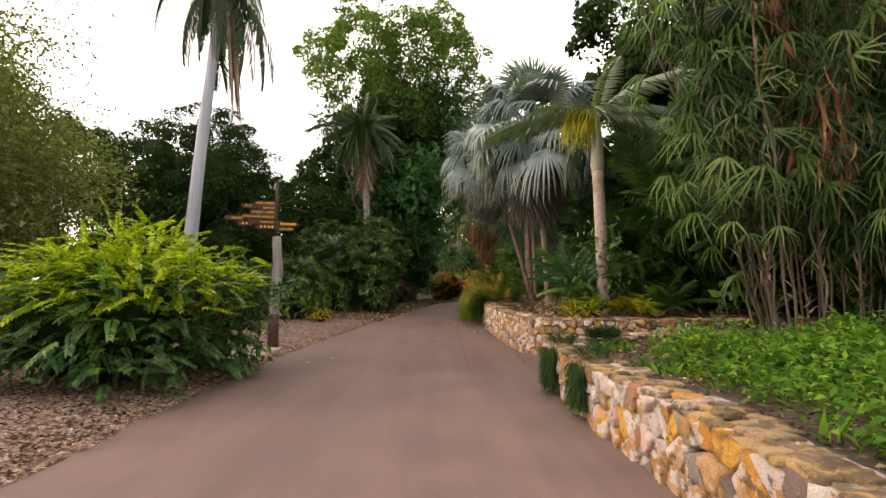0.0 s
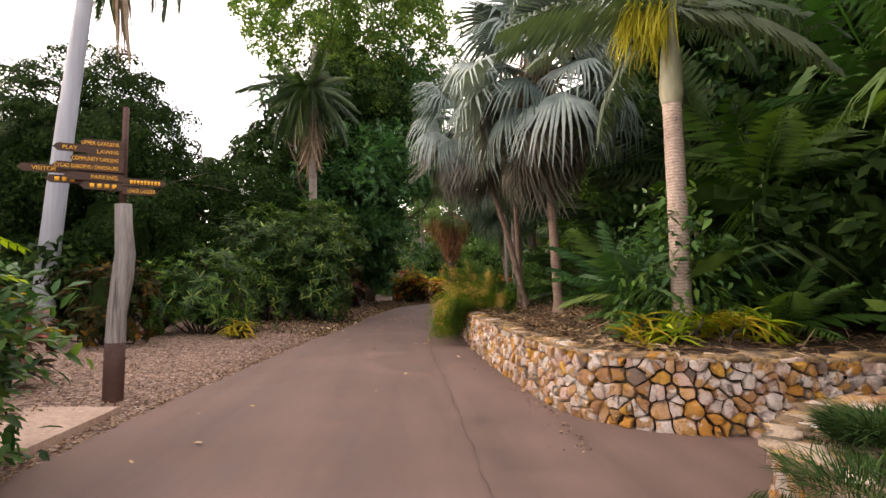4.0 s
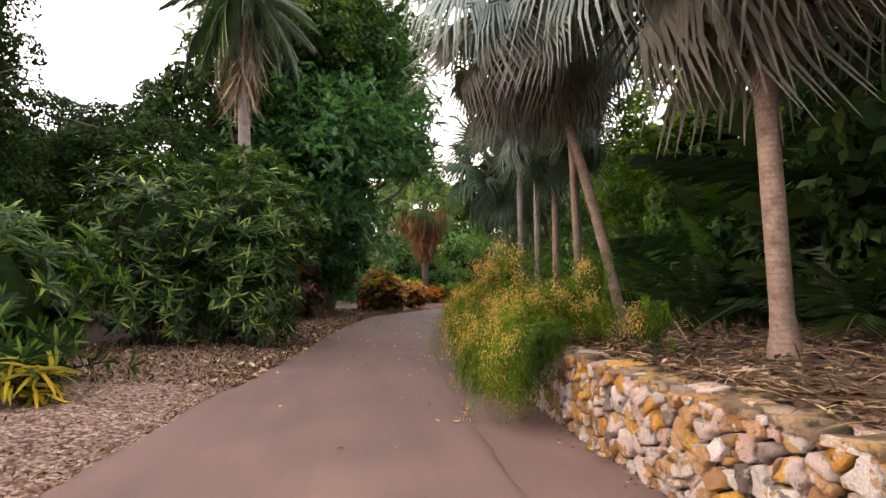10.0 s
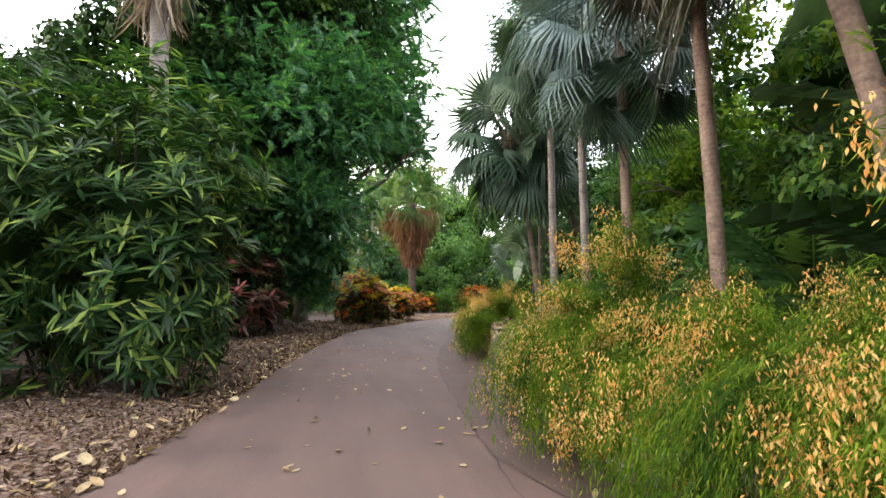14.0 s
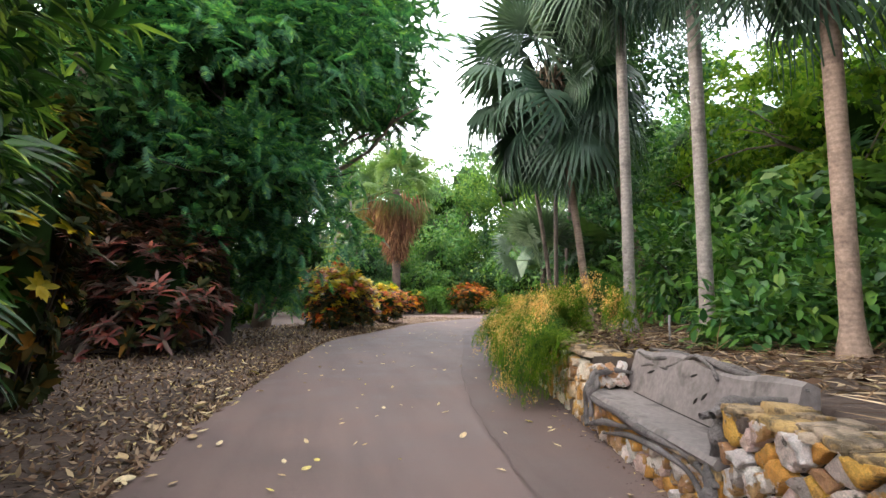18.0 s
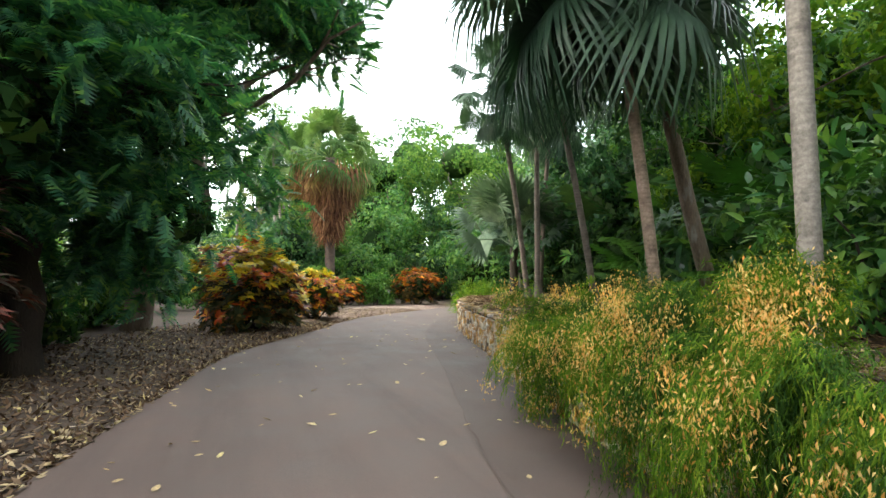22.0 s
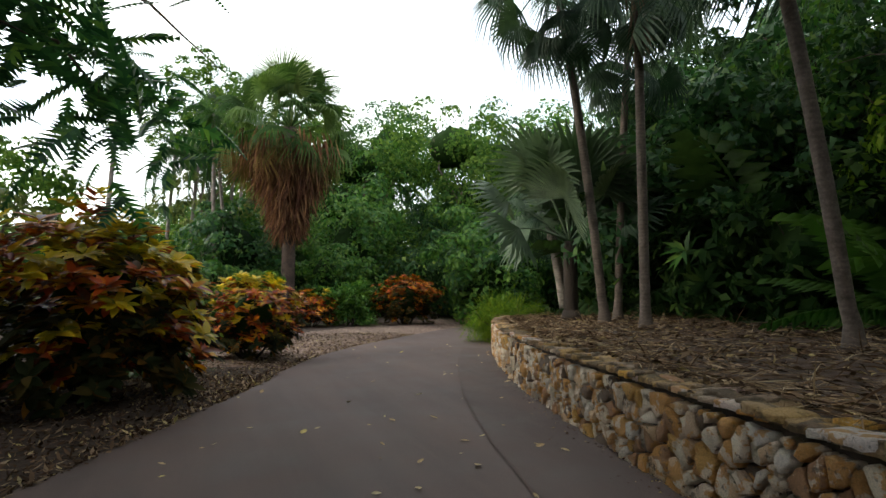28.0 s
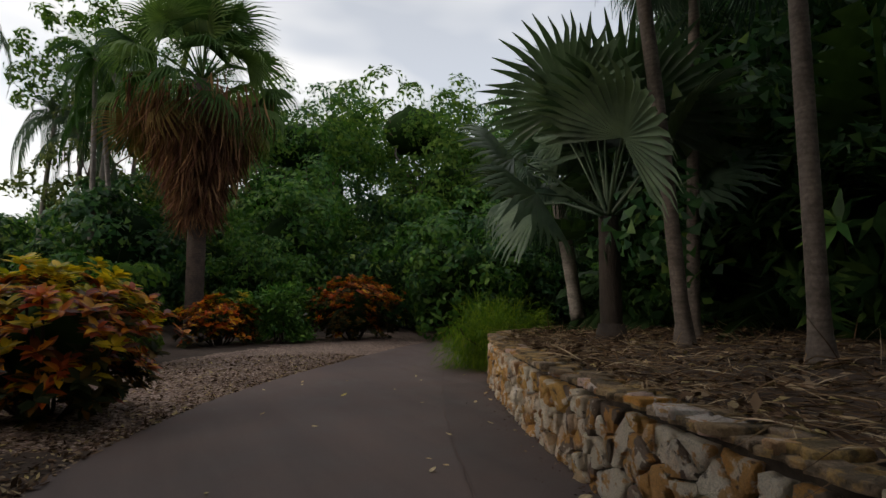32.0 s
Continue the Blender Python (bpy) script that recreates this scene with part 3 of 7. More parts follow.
def billow(center, radii, lobes, per, leaf, size, lobe=0.9, low=-0.5, lump=0.3, full=False):
    """Leaves lying on the skin of many round lobes, which make a billowing crown."""
    c, d = clumps(center, radii, lobes, low, 0.6, lump, full)
    n = len(c) * per
    nd = unit(rng.normal(size=(n, 3)) + np.repeat(d, per, 0) * 0.8 + np.array([0, 0, 0.35]))
    pos = np.repeat(c, per, 0) + nd * (lobe * np.repeat(rng.uniform(0.6, 1.25, len(c)), per) * rng.uniform(0.72, 1.12, n))[:, None] * (1, 1, 0.75)
    dirs = unit(np.cross(nd, rng.normal(size=(n, 3)))) + nd * 0.25 + np.array([0, 0, -0.35])
    return scatter(leaf, pos, dirs, size * rng.uniform(0.65, 1.25, n), nd + rng.normal(0, 0.3, (n, 3)))


def core(center, radii, lump=0.07, nu=16, nv=9, low=0.05):
    """A lumpy dark shell well within a crown's leaves, added to stand for the shade inside."""
    u, w = np.meshgrid(np.linspace(0, 2 * np.pi, nu, endpoint=False), np.linspace(-1.45, 1.45, nv), indexing="ij")
    d = np.stack([np.cos(u) * np.cos(w), np.sin(u) * np.cos(w), np.sin(w)], -1).reshape(-1, 3)
    v = np.asarray(center) + d * np.asarray(radii) * (1 + rng.normal(0, lump, (len(d), 1)))
    v[:, 2] = np.maximum(v[:, 2], low)
    i, j = np.meshgrid(np.arange(nu), np.arange(nv - 1), indexing="ij")
    k = (i + 1) % nu
    return v, np.stack([i * nv + j, k * nv + j, k * nv + j + 1, i * nv + j + 1], -1).reshape(-1, 4)


# ---- plan ----
def smooth_line(pts, step=0.1, rounds=2):
    p = np.asarray(pts, float)
    for _ in range(rounds):
        q = np.empty((2 * len(p), 2))
        q[0], q[-1] = p[0], p[-1]
        q[1:-1:2] = 0.75 * p[:-1] + 0.25 * p[1:]
        q[2:-1:2] = 0.25 * p[:-1] + 0.75 * p[1:]
        p = q
    s = np.r_[0, np.cumsum(np.linalg.norm(np.diff(p, axis=0), axis=1))]
    t = np.linspace(0, s[-1], max(2, int(s[-1] / step) + 1))
    return np.stack([np.interp(t, s, p[:, 0]), np.interp(t, s, p[:, 1])], -1), t


LINE_A = [(1.85, -9), (1.8, 0), (1.75, 4), (1.62, 6.4), (1.62, 7.2), (1.95, 8.1), (2.7, 8.9), (3.6, 9.3), (7, 9.5)]
LINE_B = [(9, 10.2), (4.5, 10.35), (3.3, 10.35), (2.4, 10.7), (1.88, 11.3), (1.7, 12.2), (1.58, 14), (1.52, 16), (1.52, 18), (1.6, 20), (1.7, 22.5), (1.78, 24.3), (1.98, 25.5)]
LINE_D = [(1.98, 25.5), (2.2, 26.7), (2.49, 28.0)]
LINE_C = [(2.49, 28.0), (2.9, 29.7), (3.45, 32.6), (4.15, 35), (4.95, 37.5), (5.5, 39.6), (6.1, 41.6), (6.85, 43.7), (7.6, 45.4), (8.45, 47.1), (9.1, 48.3), (10.0, 49.3), (12.5, 50.6)]
EDGE_L = [(-3.4, -16), (-3.4, 0), (-3.5, 6), (-3.6, 9), (-3.45, 13), (-3.15, 16), (-2.95, 18.5), (-2.68, 21.5), (-2.35, 24), (-2.05, 27), (-1.8, 30), (-1.4, 33), (-0.75, 37), (-0.1, 40), (1.1, 42.2),
          (2.7, 45.4), (3.8, 48), (5.4, 50.4), (8.4, 53.5), (11.4, 56.4), (16, 59.5), (24, 63)]
EDGE_R = [(1.85, -16), (1.8, 0), (1.75, 4), (1.62, 6.4), (1.6, 9), (1.7, 12.2), (1.52, 16), (1.52, 18), (1.6, 20), (1.78, 24.3), (2.2, 26.7), (2.9, 29.7), (3.45, 32.6), (4.15, 35), (4.95, 37.5),
          (6.1, 41.6), (7.6, 45.4), (9.1, 48.3), (10.5, 50.2), (13, 53), (17, 56), (25, 59)]
SEAM = [(0.45, 9), (0.48, 13.7), (0.42, 17), (0.68, 21.9), (1.23, 28), (2.1, 32), (2.9, 34.6), (3.6, 36.9), (4.58, 40.6), (5.43, 42.9), (7, 46.3), (9, 49.8)]


def side(line):
    """Points of a line, the way along it, and its outward (left) normal."""
    p, s = smooth_line(line)
    d = unit(np.gradient(p, axis=0))
    return p, s, d, np.stack([-d[:, 1], d[:, 0]], -1)


def line_at(prep, s, out):
    p, t, d, n = prep
    q = np.stack([np.interp(s, t, p[:, 0]), np.interp(s, t, p[:, 1])], -1)
    m = unit(np.stack([np.interp(s, t, n[:, 0]), np.interp(s, t, n[:, 1])], -1))
    return q + m * np.asarray(out)[..., None]


def inside(poly, x, y):
    r = np.zeros(x.shape, bool)
    n = len(poly)
    for i in range(n):
        (x1, y1), (x2, y2) = poly[i], poly[(i + 1) % n]
        if y1 == y2:
            continue
        c = ((y1 > y) != (y2 > y)) & (x < (x2 - x1) * (y - y1) / (y2 - y1) + x1)
        r ^= c
    return r


def line_distance(line, x, y):
    best = np.full(x.shape, 1e9)
    for (x1, y1), (x2, y2) in zip(line[:-1], line[1:]):
        dx, dy = x2 - x1, y2 - y1
        t = np.clip(((x - x1) * dx + (y - y1) * dy) / (dx * dx + dy * dy), 0, 1)
        best = np.minimum(best, np.hypot(x - x1 - t * dx, y - y1 - t * dy))
    return best


PA, PB, PC, PD = side(LINE_A), side(LINE_B), side(LINE_C), side(LINE_D)
BED_LINE = [tuple(q) for q in np.concatenate([PB[0][::4], PD[0][1::4], PC[0][1::4]])]
BED_POLY = BED_LINE + [(60, 52), (300, 60), (300, 10.2)]
BED_A = [tuple(q) for q in PA[0][::4]]
BED_A_POLY = BED_A + [(300, 9.5), (300, -9)]


def waves(x, y, k=1.0):
    return (np.sin(1.7 * k * x + 0.6) * np.sin(1.3 * k * y + 1.1) + 0.6 * np.sin(3.1 * k * x + 2.3 * k * y) + 0.4 * np.sin(5.3 * k * y - 4.1 * k * x)) / 2


def ground_height(x, y):
    x, y = np.asarray(x, float), np.asarray(y, float)
    lx = np.interp(y, [p[1] for p in EDGE_L], [p[0] for p in EDGE_L])
    left = np.clip((lx - x) / 1.2, 0, 1)
    z = -0.03 + left * 0.09 + np.clip(lx - x, 0, 40) * 0.012 + left * 0.025 * waves(x, y, 1.2)
    for line, poly, top in ((BED_A, BED_A_POLY, 0.58), (BED_LINE, BED_POLY, 0.72)):
        d = line_distance(line, x, y)
        m = inside(poly, x, y) & (d > 0.24)
        m &= line_distance(LINE_D, x, y) > 0.66
        z = np.where(m, top + np.clip(d - 0.4, 0, 25) * 0.055 + 0.035 * waves(x, y, 1.5) * np.clip(d, 0, 1), z)
    return z


def axis(lo, hi, step, far):
    a = np.arange(lo, hi + 1e-6, step)
    g = np.cumsum(step * 1.35 ** np.arange(1, 40))
    g = g[g < far]
    return np.r_[(lo - g)[::-1], a, hi + g]


gx, gy = axis(-6, 13, 0.19, 2500), axis(-2, 56, 0.24, 2500)
GX, GY = np.meshgrid(gx, gy, indexing="ij")
GZ = ground_height(GX, GY)
far_off = np.hypot(GX, GY - 25) > 120
GZ = np.where(far_off, 0.0, GZ)
ni, nj = len(gx), len(gy)
i, j = np.meshgrid(np.arange(ni - 1), np.arange(nj - 1), indexing="ij")
gf = np.stack([i * nj + j, (i + 1) * nj + j, (i + 1) * nj + j + 1, i * nj + j + 1], -1).reshape(-1, 4)
cxm, cym = (gx[:-1] + gx[1:]) / 2, (gy[:-1] + gy[1:]) / 2
CX, CY = np.meshgrid(cxm, cym, indexing="ij")
mul = ((CX < 0) & (CY < 25 + 0.8 * np.sin(CX * 1.3)) | ((CX < 14) & (CY > 47) & (line_distance(EDGE_L, CX, CY) < 3.2) & (CX < 40))).ravel()
mul &= ~(inside(BED_POLY, CX, CY).ravel())
gv = np.stack([GX, GY, GZ], -1).reshape(-1, 3)


def ground_mesh():
    me = bpy.data.meshes.new("ground")
    f = np.concatenate([gf[~mul], gf[mul]])
    me.vertices.add(len(gv))
    me.vertices.foreach_set("co", gv.astype(np.float32).ravel())
    me.loops.add(f.size)
    me.loops.foreach_set("vertex_index", f.astype(np.int32).ravel())
    me.polygons.add(len(f))
    me.polygons.foreach_set("loop_start", np.arange(len(f), dtype=np.int32) * 4)
    me.polygons.foreach_set("material_index", (np.arange(len(f)) >= (~mul).sum()).astype(np.int32))
    me.polygons.foreach_set("use_smooth", np.ones(len(f), bool))
    me.materials.append(M_GROUND)
    me.materials.append(M_MULCH)
    me.update(calc_edges=True)
    return tagged(new("ground", me), "soil and pale wood mulch with leaf litter beside the path", "ground", kind="structure")


ground_mesh()

# the path: a strip between its two edges
el, _ = smooth_line(EDGE_L, 0.15)
er, _ = smooth_line(EDGE_R, 0.15)
ys = np.linspace(-16, 47.5, 420)
L0 = np.stack([np.interp(ys, el[:, 1], el[:, 0]), ys], -1)
R0 = np.stack([np.interp(ys, er[:, 1], er[:, 0]), ys], -1)
ltail, rtail = el[el[:, 1] > 47.5], er[er[:, 1] > 47.5]
tl = np.linspace(0, len(ltail) - 1, 90)[1:].astype(int)
tr = np.linspace(0, len(rtail) - 1, 90)[1:].astype(int)
L0, R0 = np.concatenate([L0, ltail[tl]]), np.concatenate([R0, rtail[tr]])
L0[:, 0] += 0.05 * np.sin(L0[:, 1] * 2.1) * np.sin(L0[:, 1] * 0.7 + 1) + 0.025 * np.sin(L0[:, 1] * 7.3)
across = np.linspace(0, 1, 15)
pv = L0[:, None] * (1 - across)[None, :, None] + (R0 + (0.06, 0))[:, None] * across[None, :, None]
pz = 0.012 * np.sin(np.pi * across)[None, :] + 0.004 * waves(pv[..., 0], pv[..., 1], 0.6)
pz[:, 0] -= 0.03
pv = np.concatenate([pv, pz[..., None]], -1)
i, j = np.meshgrid(np.arange(len(L0) - 1), np.arange(14), indexing="ij")
pf = np.stack([i * 15 + j, i * 15 + j + 1, (i + 1) * 15 + j + 1, (i + 1) * 15 + j], -1).reshape(-1, 4)
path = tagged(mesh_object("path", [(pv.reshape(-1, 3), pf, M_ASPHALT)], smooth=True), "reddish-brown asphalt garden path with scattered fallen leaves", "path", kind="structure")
# branch between the two stone walls
bx = np.linspace(1.5, 12, 24)
bv = np.array([(x, y, -0.006 + 0.012 * max(0, x - 3)) for x in bx for y in np.linspace(6.9, 11.9, 6)])
i, j = np.meshgrid(np.arange(23), np.arange(5), indexing="ij")
bf = np.stack([i * 6 + j, (i + 1) * 6 + j, (i + 1) * 6 + j + 1, i * 6 + j + 1], -1).reshape(-1, 4)
tagged(mesh_object("path_branch", [(bv, bf, M_ASPHALT)], smooth=True), "asphalt side path between two stone walls", "path", kind="structure")
# strip of newer asphalt from joint to wall; shade and wet darken its colour
M_STRIP = asphalt_material("shade_toned_strip_asphalt", 0.8)
jx = smooth_line(SEAM, 0.2)[0]
jy = np.linspace(19.5, 48.5, 200)
j0 = np.interp(jy, jx[:, 1], jx[:, 0]) + 0.02 * np.sin(jy * 2.3)
j1 = np.interp(jy, er[:, 1], er[:, 0]) + 0.05
j0 = j1 - (j1 - j0) * np.clip((jy - 19.4) / 3, 0.02, 1)
v = np.concatenate([np.c_[j0 + (j1 - j0) * q, jy, np.full(len(jy), 0.0205 - 0.006 * q)] for q in np.linspace(0, 1, 5)])
k = len(jy)
mesh_object("strip", [(v, np.array([(a * k + b, (a + 1) * k + b, (a + 1) * k + b + 1, a * k + b + 1) for a in range(4) for b in range(k - 1)]), M_STRIP)], path, "asphalt strip along the wall, darkened for shade and wet", smooth=True)
# joint in the asphalt
M_SEAM = simple_material("dark_asphalt_joint", (0.09, 0.062, 0.053), (0.13, 0.09, 0.078), 8, 0.9, 0.4, 0.004)
sp, st = smooth_line(SEAM, 0.12)
sp[:, 0] += 0.012 * np.sin(sp[:, 1] * 5.1) + 0.008 * np.sin(sp[:, 1] * 13)
sw = 0.008 + 0.004 * np.sin(sp[:, 1] * 3.7)
sv = np.concatenate([np.c_[sp[:, 0] - sw, sp[:, 1], np.full(len(sp), 0.025)], np.c_[sp[:, 0] + sw, sp[:, 1], np.full(len(sp), 0.025)]])
q = np.arange(len(sp) - 1)
mesh_object("joint", [(sv, np.stack([q, q + len(sp), q + len(sp) + 1, q + 1], -1), M_SEAM)], path)
# concrete pad by the sign
bm = bmesh.new()
pad = [(-3.72, 10.3), (-3.72, 11.95), (-8.5, 12.35), (-8.5, 10.0)]
top = [bm.verts.new((x, y, 0.075)) for x, y in pad]
bot = [bm.verts.new((x, y, -0.1)) for x, y in pad]
bm.faces.new(top[::-1])
for q in range(4):
    bm.faces.new((top[q], top[(q + 1) % 4], bot[(q + 1) % 4], bot[q]))
bmesh.ops.recalc_face_normals(bm, faces=bm.faces)
me = bpy.data.meshes.new("concrete_path")
bm.to_mesh(me)
me.materials.append(M_CONCRETE)
tagged(new("concrete_path", me), "pinkish concrete side path meeting the asphalt", "path", kind="structure")


# ---- stone walls ----
def clip_poly(poly, a, b):
    """The part of poly nearer to a than to b."""
    mx, my, nx, ny = (a[0] + b[0]) / 2, (a[1] + b[1]) / 2, b[0] - a[0], b[1] - a[1]
    out = []
    for (x1, y1), (x2, y2) in zip(poly, poly[1:] + poly[:1]):
        d1, d2 = (x1 - mx) * nx + (y1 - my) * ny, (x2 - mx) * nx + (y2 - my) * ny
        if d1 <= 0:
            out.append((x1, y1))
        if d1 * d2 < 0:
            t = d1 / (d1 - d2)
            out.append((x1 + t * (x2 - x1), y1 + t * (y2 - y1)))
    return out


def cells(s0, s1, z0, z1, w, h, seed):
    """Rubble pattern: uneven cells over a strip of wall."""
    r = random.Random(seed)
    rows = max(1, round((z1 - z0) / h))
    seeds = []
    for a in range(rows):
        s = s0 + r.uniform(0, w)
        while s < s1:
            big = r.random() < 0.22
            zz = z0 + (a + 0.5 + r.uniform(-0.46, 0.46)) * (z1 - z0) / rows
            seeds.append((s, zz))
            if not big and r.random() < 0.25:
                seeds.append((s + r.uniform(0.03, 0.07), zz + r.uniform(-0.09, 0.09)))
            s += w * (r.uniform(1.35, 1.9) if big else r.uniform(0.5, 1.1))
    out = []
    for c in seeds:
        poly = [(max(s0, c[0] - 0.6), z0), (min(s1, c[0] + 0.6), z0), (min(s1, c[0] + 0.6), z1), (max(s0, c[0] - 0.6), z1)]
        for o in sorted(seeds, key=lambda q: (q[0] - c[0]) ** 2 + (q[1] - c[1]) ** 2)[1:16]:
            poly = clip_poly(poly, c, o)
            if len(poly) < 3:
                break
        if len(poly) >= 3:
            out.append(poly)
    return out


def round_poly(poly, joint, r):
    """Shrinks a cell by half a joint and cuts its corners."""
    n = len(poly)
    cx, cy = sum(p[0] for p in poly) / n, sum(p[1] for p in poly) / n
    size = max(0.02, min(math.dist(p, (cx, cy)) for p in poly))
    k = max(0.6, 1 - joint / size)
    p = [(cx + (x - cx) * k, cy + (y - cy) * k) for x, y in poly]
    out = []
    for a in range(n):
        b, c = p[(a + 1) % n], p[a]
        if math.dist(b, c) < 0.03:
            out.append(((b[0] + c[0]) / 2, (b[1] + c[1]) / 2))
            continue
        f, g = r.uniform(0.02, 0.09), r.uniform(0.4, 0.6)
        w = 0.016 * min(1, math.dist(b, c) / 0.1)
        out.append((c[0] + (b[0] - c[0]) * f, c[1] + (b[1] - c[1]) * f))
        if math.dist(b, c) > 0.08:
            out.append((c[0] + (b[0] - c[0]) * g + r.uniform(-w, w), c[1] + (b[1] - c[1]) * g + r.uniform(-w, w)))
        out.append((b[0] + (c[0] - b[0]) * f, b[1] + (c[1] - b[1]) * f))
    return out, (cx, cy)


def stone_mesh(prep, poly, r):
    """One stone that bulges from the wall's face: verts, faces as triangles."""
    p, c = round_poly(poly, r.uniform(0.004, 0.019), r)
    n = len(p)
    deep, bulge = -0.07, r.uniform(0.014, 0.07)
    rings = [(1.0, deep), (1.0, r.uniform(-0.008, 0.006)), (0.95, bulge * 0.82), (0.8, bulge)]
    tilt = (r.uniform(-0.22, 0.22), r.uniform(-0.22, 0.22))
    S, Z, O = [], [], []
    for k, o in rings:
        for x, y in p:
            e = k * (1 + (r.uniform(-0.07, 0.05) if 0.9 < k < 0.95 else 0))
            dx, dy = (x - c[0]) * e, (y - c[1]) * e
            S.append(c[0] + dx)
            Z.append(c[1] + dy)
            O.append(o + (dx * tilt[0] + dy * tilt[1] + r.uniform(-0.011, 0.011) if o > deep else 0))
    S.append(c[0]), Z.append(c[1]), O.append(bulge + r.uniform(-0.006, 0.006))
    xy = line_at(prep, np.array(S), np.array(O))
    v = np.c_[xy, Z]
    f = []
    for a in range(3):
        for b in range(n):
            q, w = a * n + b, a * n + (b + 1) % n
            f += [(q, w, w + n), (q, w + n, q + n)]
    f += [(3 * n + b, 3 * n + (b + 1) % n, 4 * n) for b in range(n)]
    return v, np.array(f)


def cap_mesh(prep, s0, s1, o0, o1, z, r):
    """A flat irregular slab on top of the wall."""
    n = 5
    edge = [(s0 + (s1 - s0) * q / (n - 1) + r.uniform(-0.012, 0.012), o1 + r.uniform(-0.04, 0.03)) for q in range(n)]
    edge += [(s1 - (s1 - s0) * q / (n - 1) + r.uniform(-0.012, 0.012), o0 + r.uniform(-0.025, 0.025)) for q in range(n)]
    th, tilt = r.uniform(0.012, 0.036), (r.uniform(-0.1, 0.1), r.uniform(-0.08, 0.08))
    cs, co = (s0 + s1) / 2, (o0 + o1) / 2
    m = len(edge)
    S, O, Z = [], [], []
    for k, dz in ((0.985, -0.016), (1.0, th * 0.55), (0.93, th)):
        for s, o in edge:
            S.append(cs + (s - cs) * k), O.append(co + (o - co) * k)
            Z.append(z + dz + (0 if dz < 0 else (s - cs) * tilt[0] + (o - co) * tilt[1] + r.uniform(-0.005, 0.005)))
    S.append(cs), O.append(co), Z.append(z + th + r.uniform(-0.004, 0.006))
    v = np.c_[line_at(prep, np.array(S), np.array(O)), Z]
    f = []
    for a in range(2):
        for b in range(m):
            q, w = a * m + b, a * m + (b + 1) % m
            f += [(q, w, w + m), (q, w + m, q + m)]
    f += [(2 * m + b, 2 * m + (b + 1) % m, 3 * m) for b in range(m)]
    return v, -np.array(f)[:, ::-1] * -1


def joined(pieces):
    V, F, b = [], [], 0
    for v, f in pieces:
        V.append(v), F.append(f + b)
        b += len(v)
    return np.concatenate(V), np.concatenate(F)


def rubble_wall(name, prep, height, label, seed, keep, z_low=-0.04, thick=0.44, wide=0.16, tall=0.19, mat=None, gap=0.045):
    """A rubble wall: core, stones in its face, flat stones on top. keep: stretch (s) whose stones are parts of their own."""
    r = random.Random(seed)
    mat = mat or M_STONE
    s1 = prep[1][-1]
    mid = line_at(prep, np.array([s1 / 2]), np.array([-0.2]))[0]
    root = thing(name, (mid[0], mid[1], 0), label, "stone wall", kind="structure")
    inv = Matrix.Translation((-mid[0], -mid[1], 0))
    off = np.array([mid[0], mid[1], 0])
    ss = np.arange(0, s1 + 0.05, 0.12)
    ss[-1] = s1
    prof = [(-0.04, -0.15), (-0.04, height - 0.05), (-thick + 0.03, height - 0.05), (-thick + 0.03, -0.15)]
    V = np.concatenate([np.c_[line_at(prep, ss, np.full(len(ss), o)), np.full(len(ss), z)] for o, z in prof])
    n = len(ss)
    F = [(a * n + b, a * n + b + 1, ((a + 1) % 4) * n + b + 1, ((a + 1) % 4) * n + b) for a in range(4) for b in range(n - 1)]
    F += [(0, n, 2 * n, 3 * n), (n - 1, 4 * n - 1, 3 * n - 1, 2 * n - 1)]
    mesh_object("core", [(V - off, np.array(F), M_MORTAR)], root)
    near, rest = [], []
    for poly in cells(0.0, s1, z_low, height - gap, wide, tall, seed):
        v, f = stone_mesh(prep, poly, r)
        (near if keep[0] < poly[0][0] < keep[1] else rest).append((v - off, f))
    near, rest = near[:300], rest + near[300:]
    for v, f in near:
        mesh_object("stone", [(v, f, mat)], root)
    caps, s = [], 0.0
    while s < s1 - 0.08:
        L = min(r.uniform(0.11, 0.3), s1 - s)
        rim, cut = 0.045, -r.uniform(0.1, 0.2)
        for last in (False, False, True):
            edge = -thick - 0.03 if last else cut
            caps.append((s, cap_mesh(prep, s, s + L - 0.01, edge + (0 if last else 0.006), rim, height - 0.05, r)))
            rim, cut = cut, cut - r.uniform(0.09, 0.16)
            if last or cut < -thick + 0.05:
                break
        s += L
    s = 0.05
    while s < s1 - 0.3:
        L = min(r.uniform(0.12, 0.34), s1 - s)
        if r.random() < 0.8:
            a = r.uniform(-thick + 0.08, -0.1)
            caps.append((s, cap_mesh(prep, s, s + L - 0.01, a, min(0.08, a + r.uniform(0.14, 0.3)), height - 0.024, r)))
        s += L * r.uniform(0.6, 1.0)
    far_caps = []
    for s, (v, f) in caps:
        if keep[0] < s < keep[1]:
            mesh_object("capstone", [(v - off, f, M_CAP if r.random() < 0.8 else M_STONE)], root)
        else:
            far_caps.append((v - off, f))
    if rest:
        ob = mesh_object("stones", [(*joined(rest), mat)], root)
        ob["kind"] = "stuff"
    if far_caps:
        ob = mesh_object("capstones", [(*joined(far_caps), M_CAP)], root)
        ob["kind"] = "stuff"
    return root


# ---- plants ----
def gz(x, y):
    return float(ground_height(np.array([x]), np.array([y]))[0])


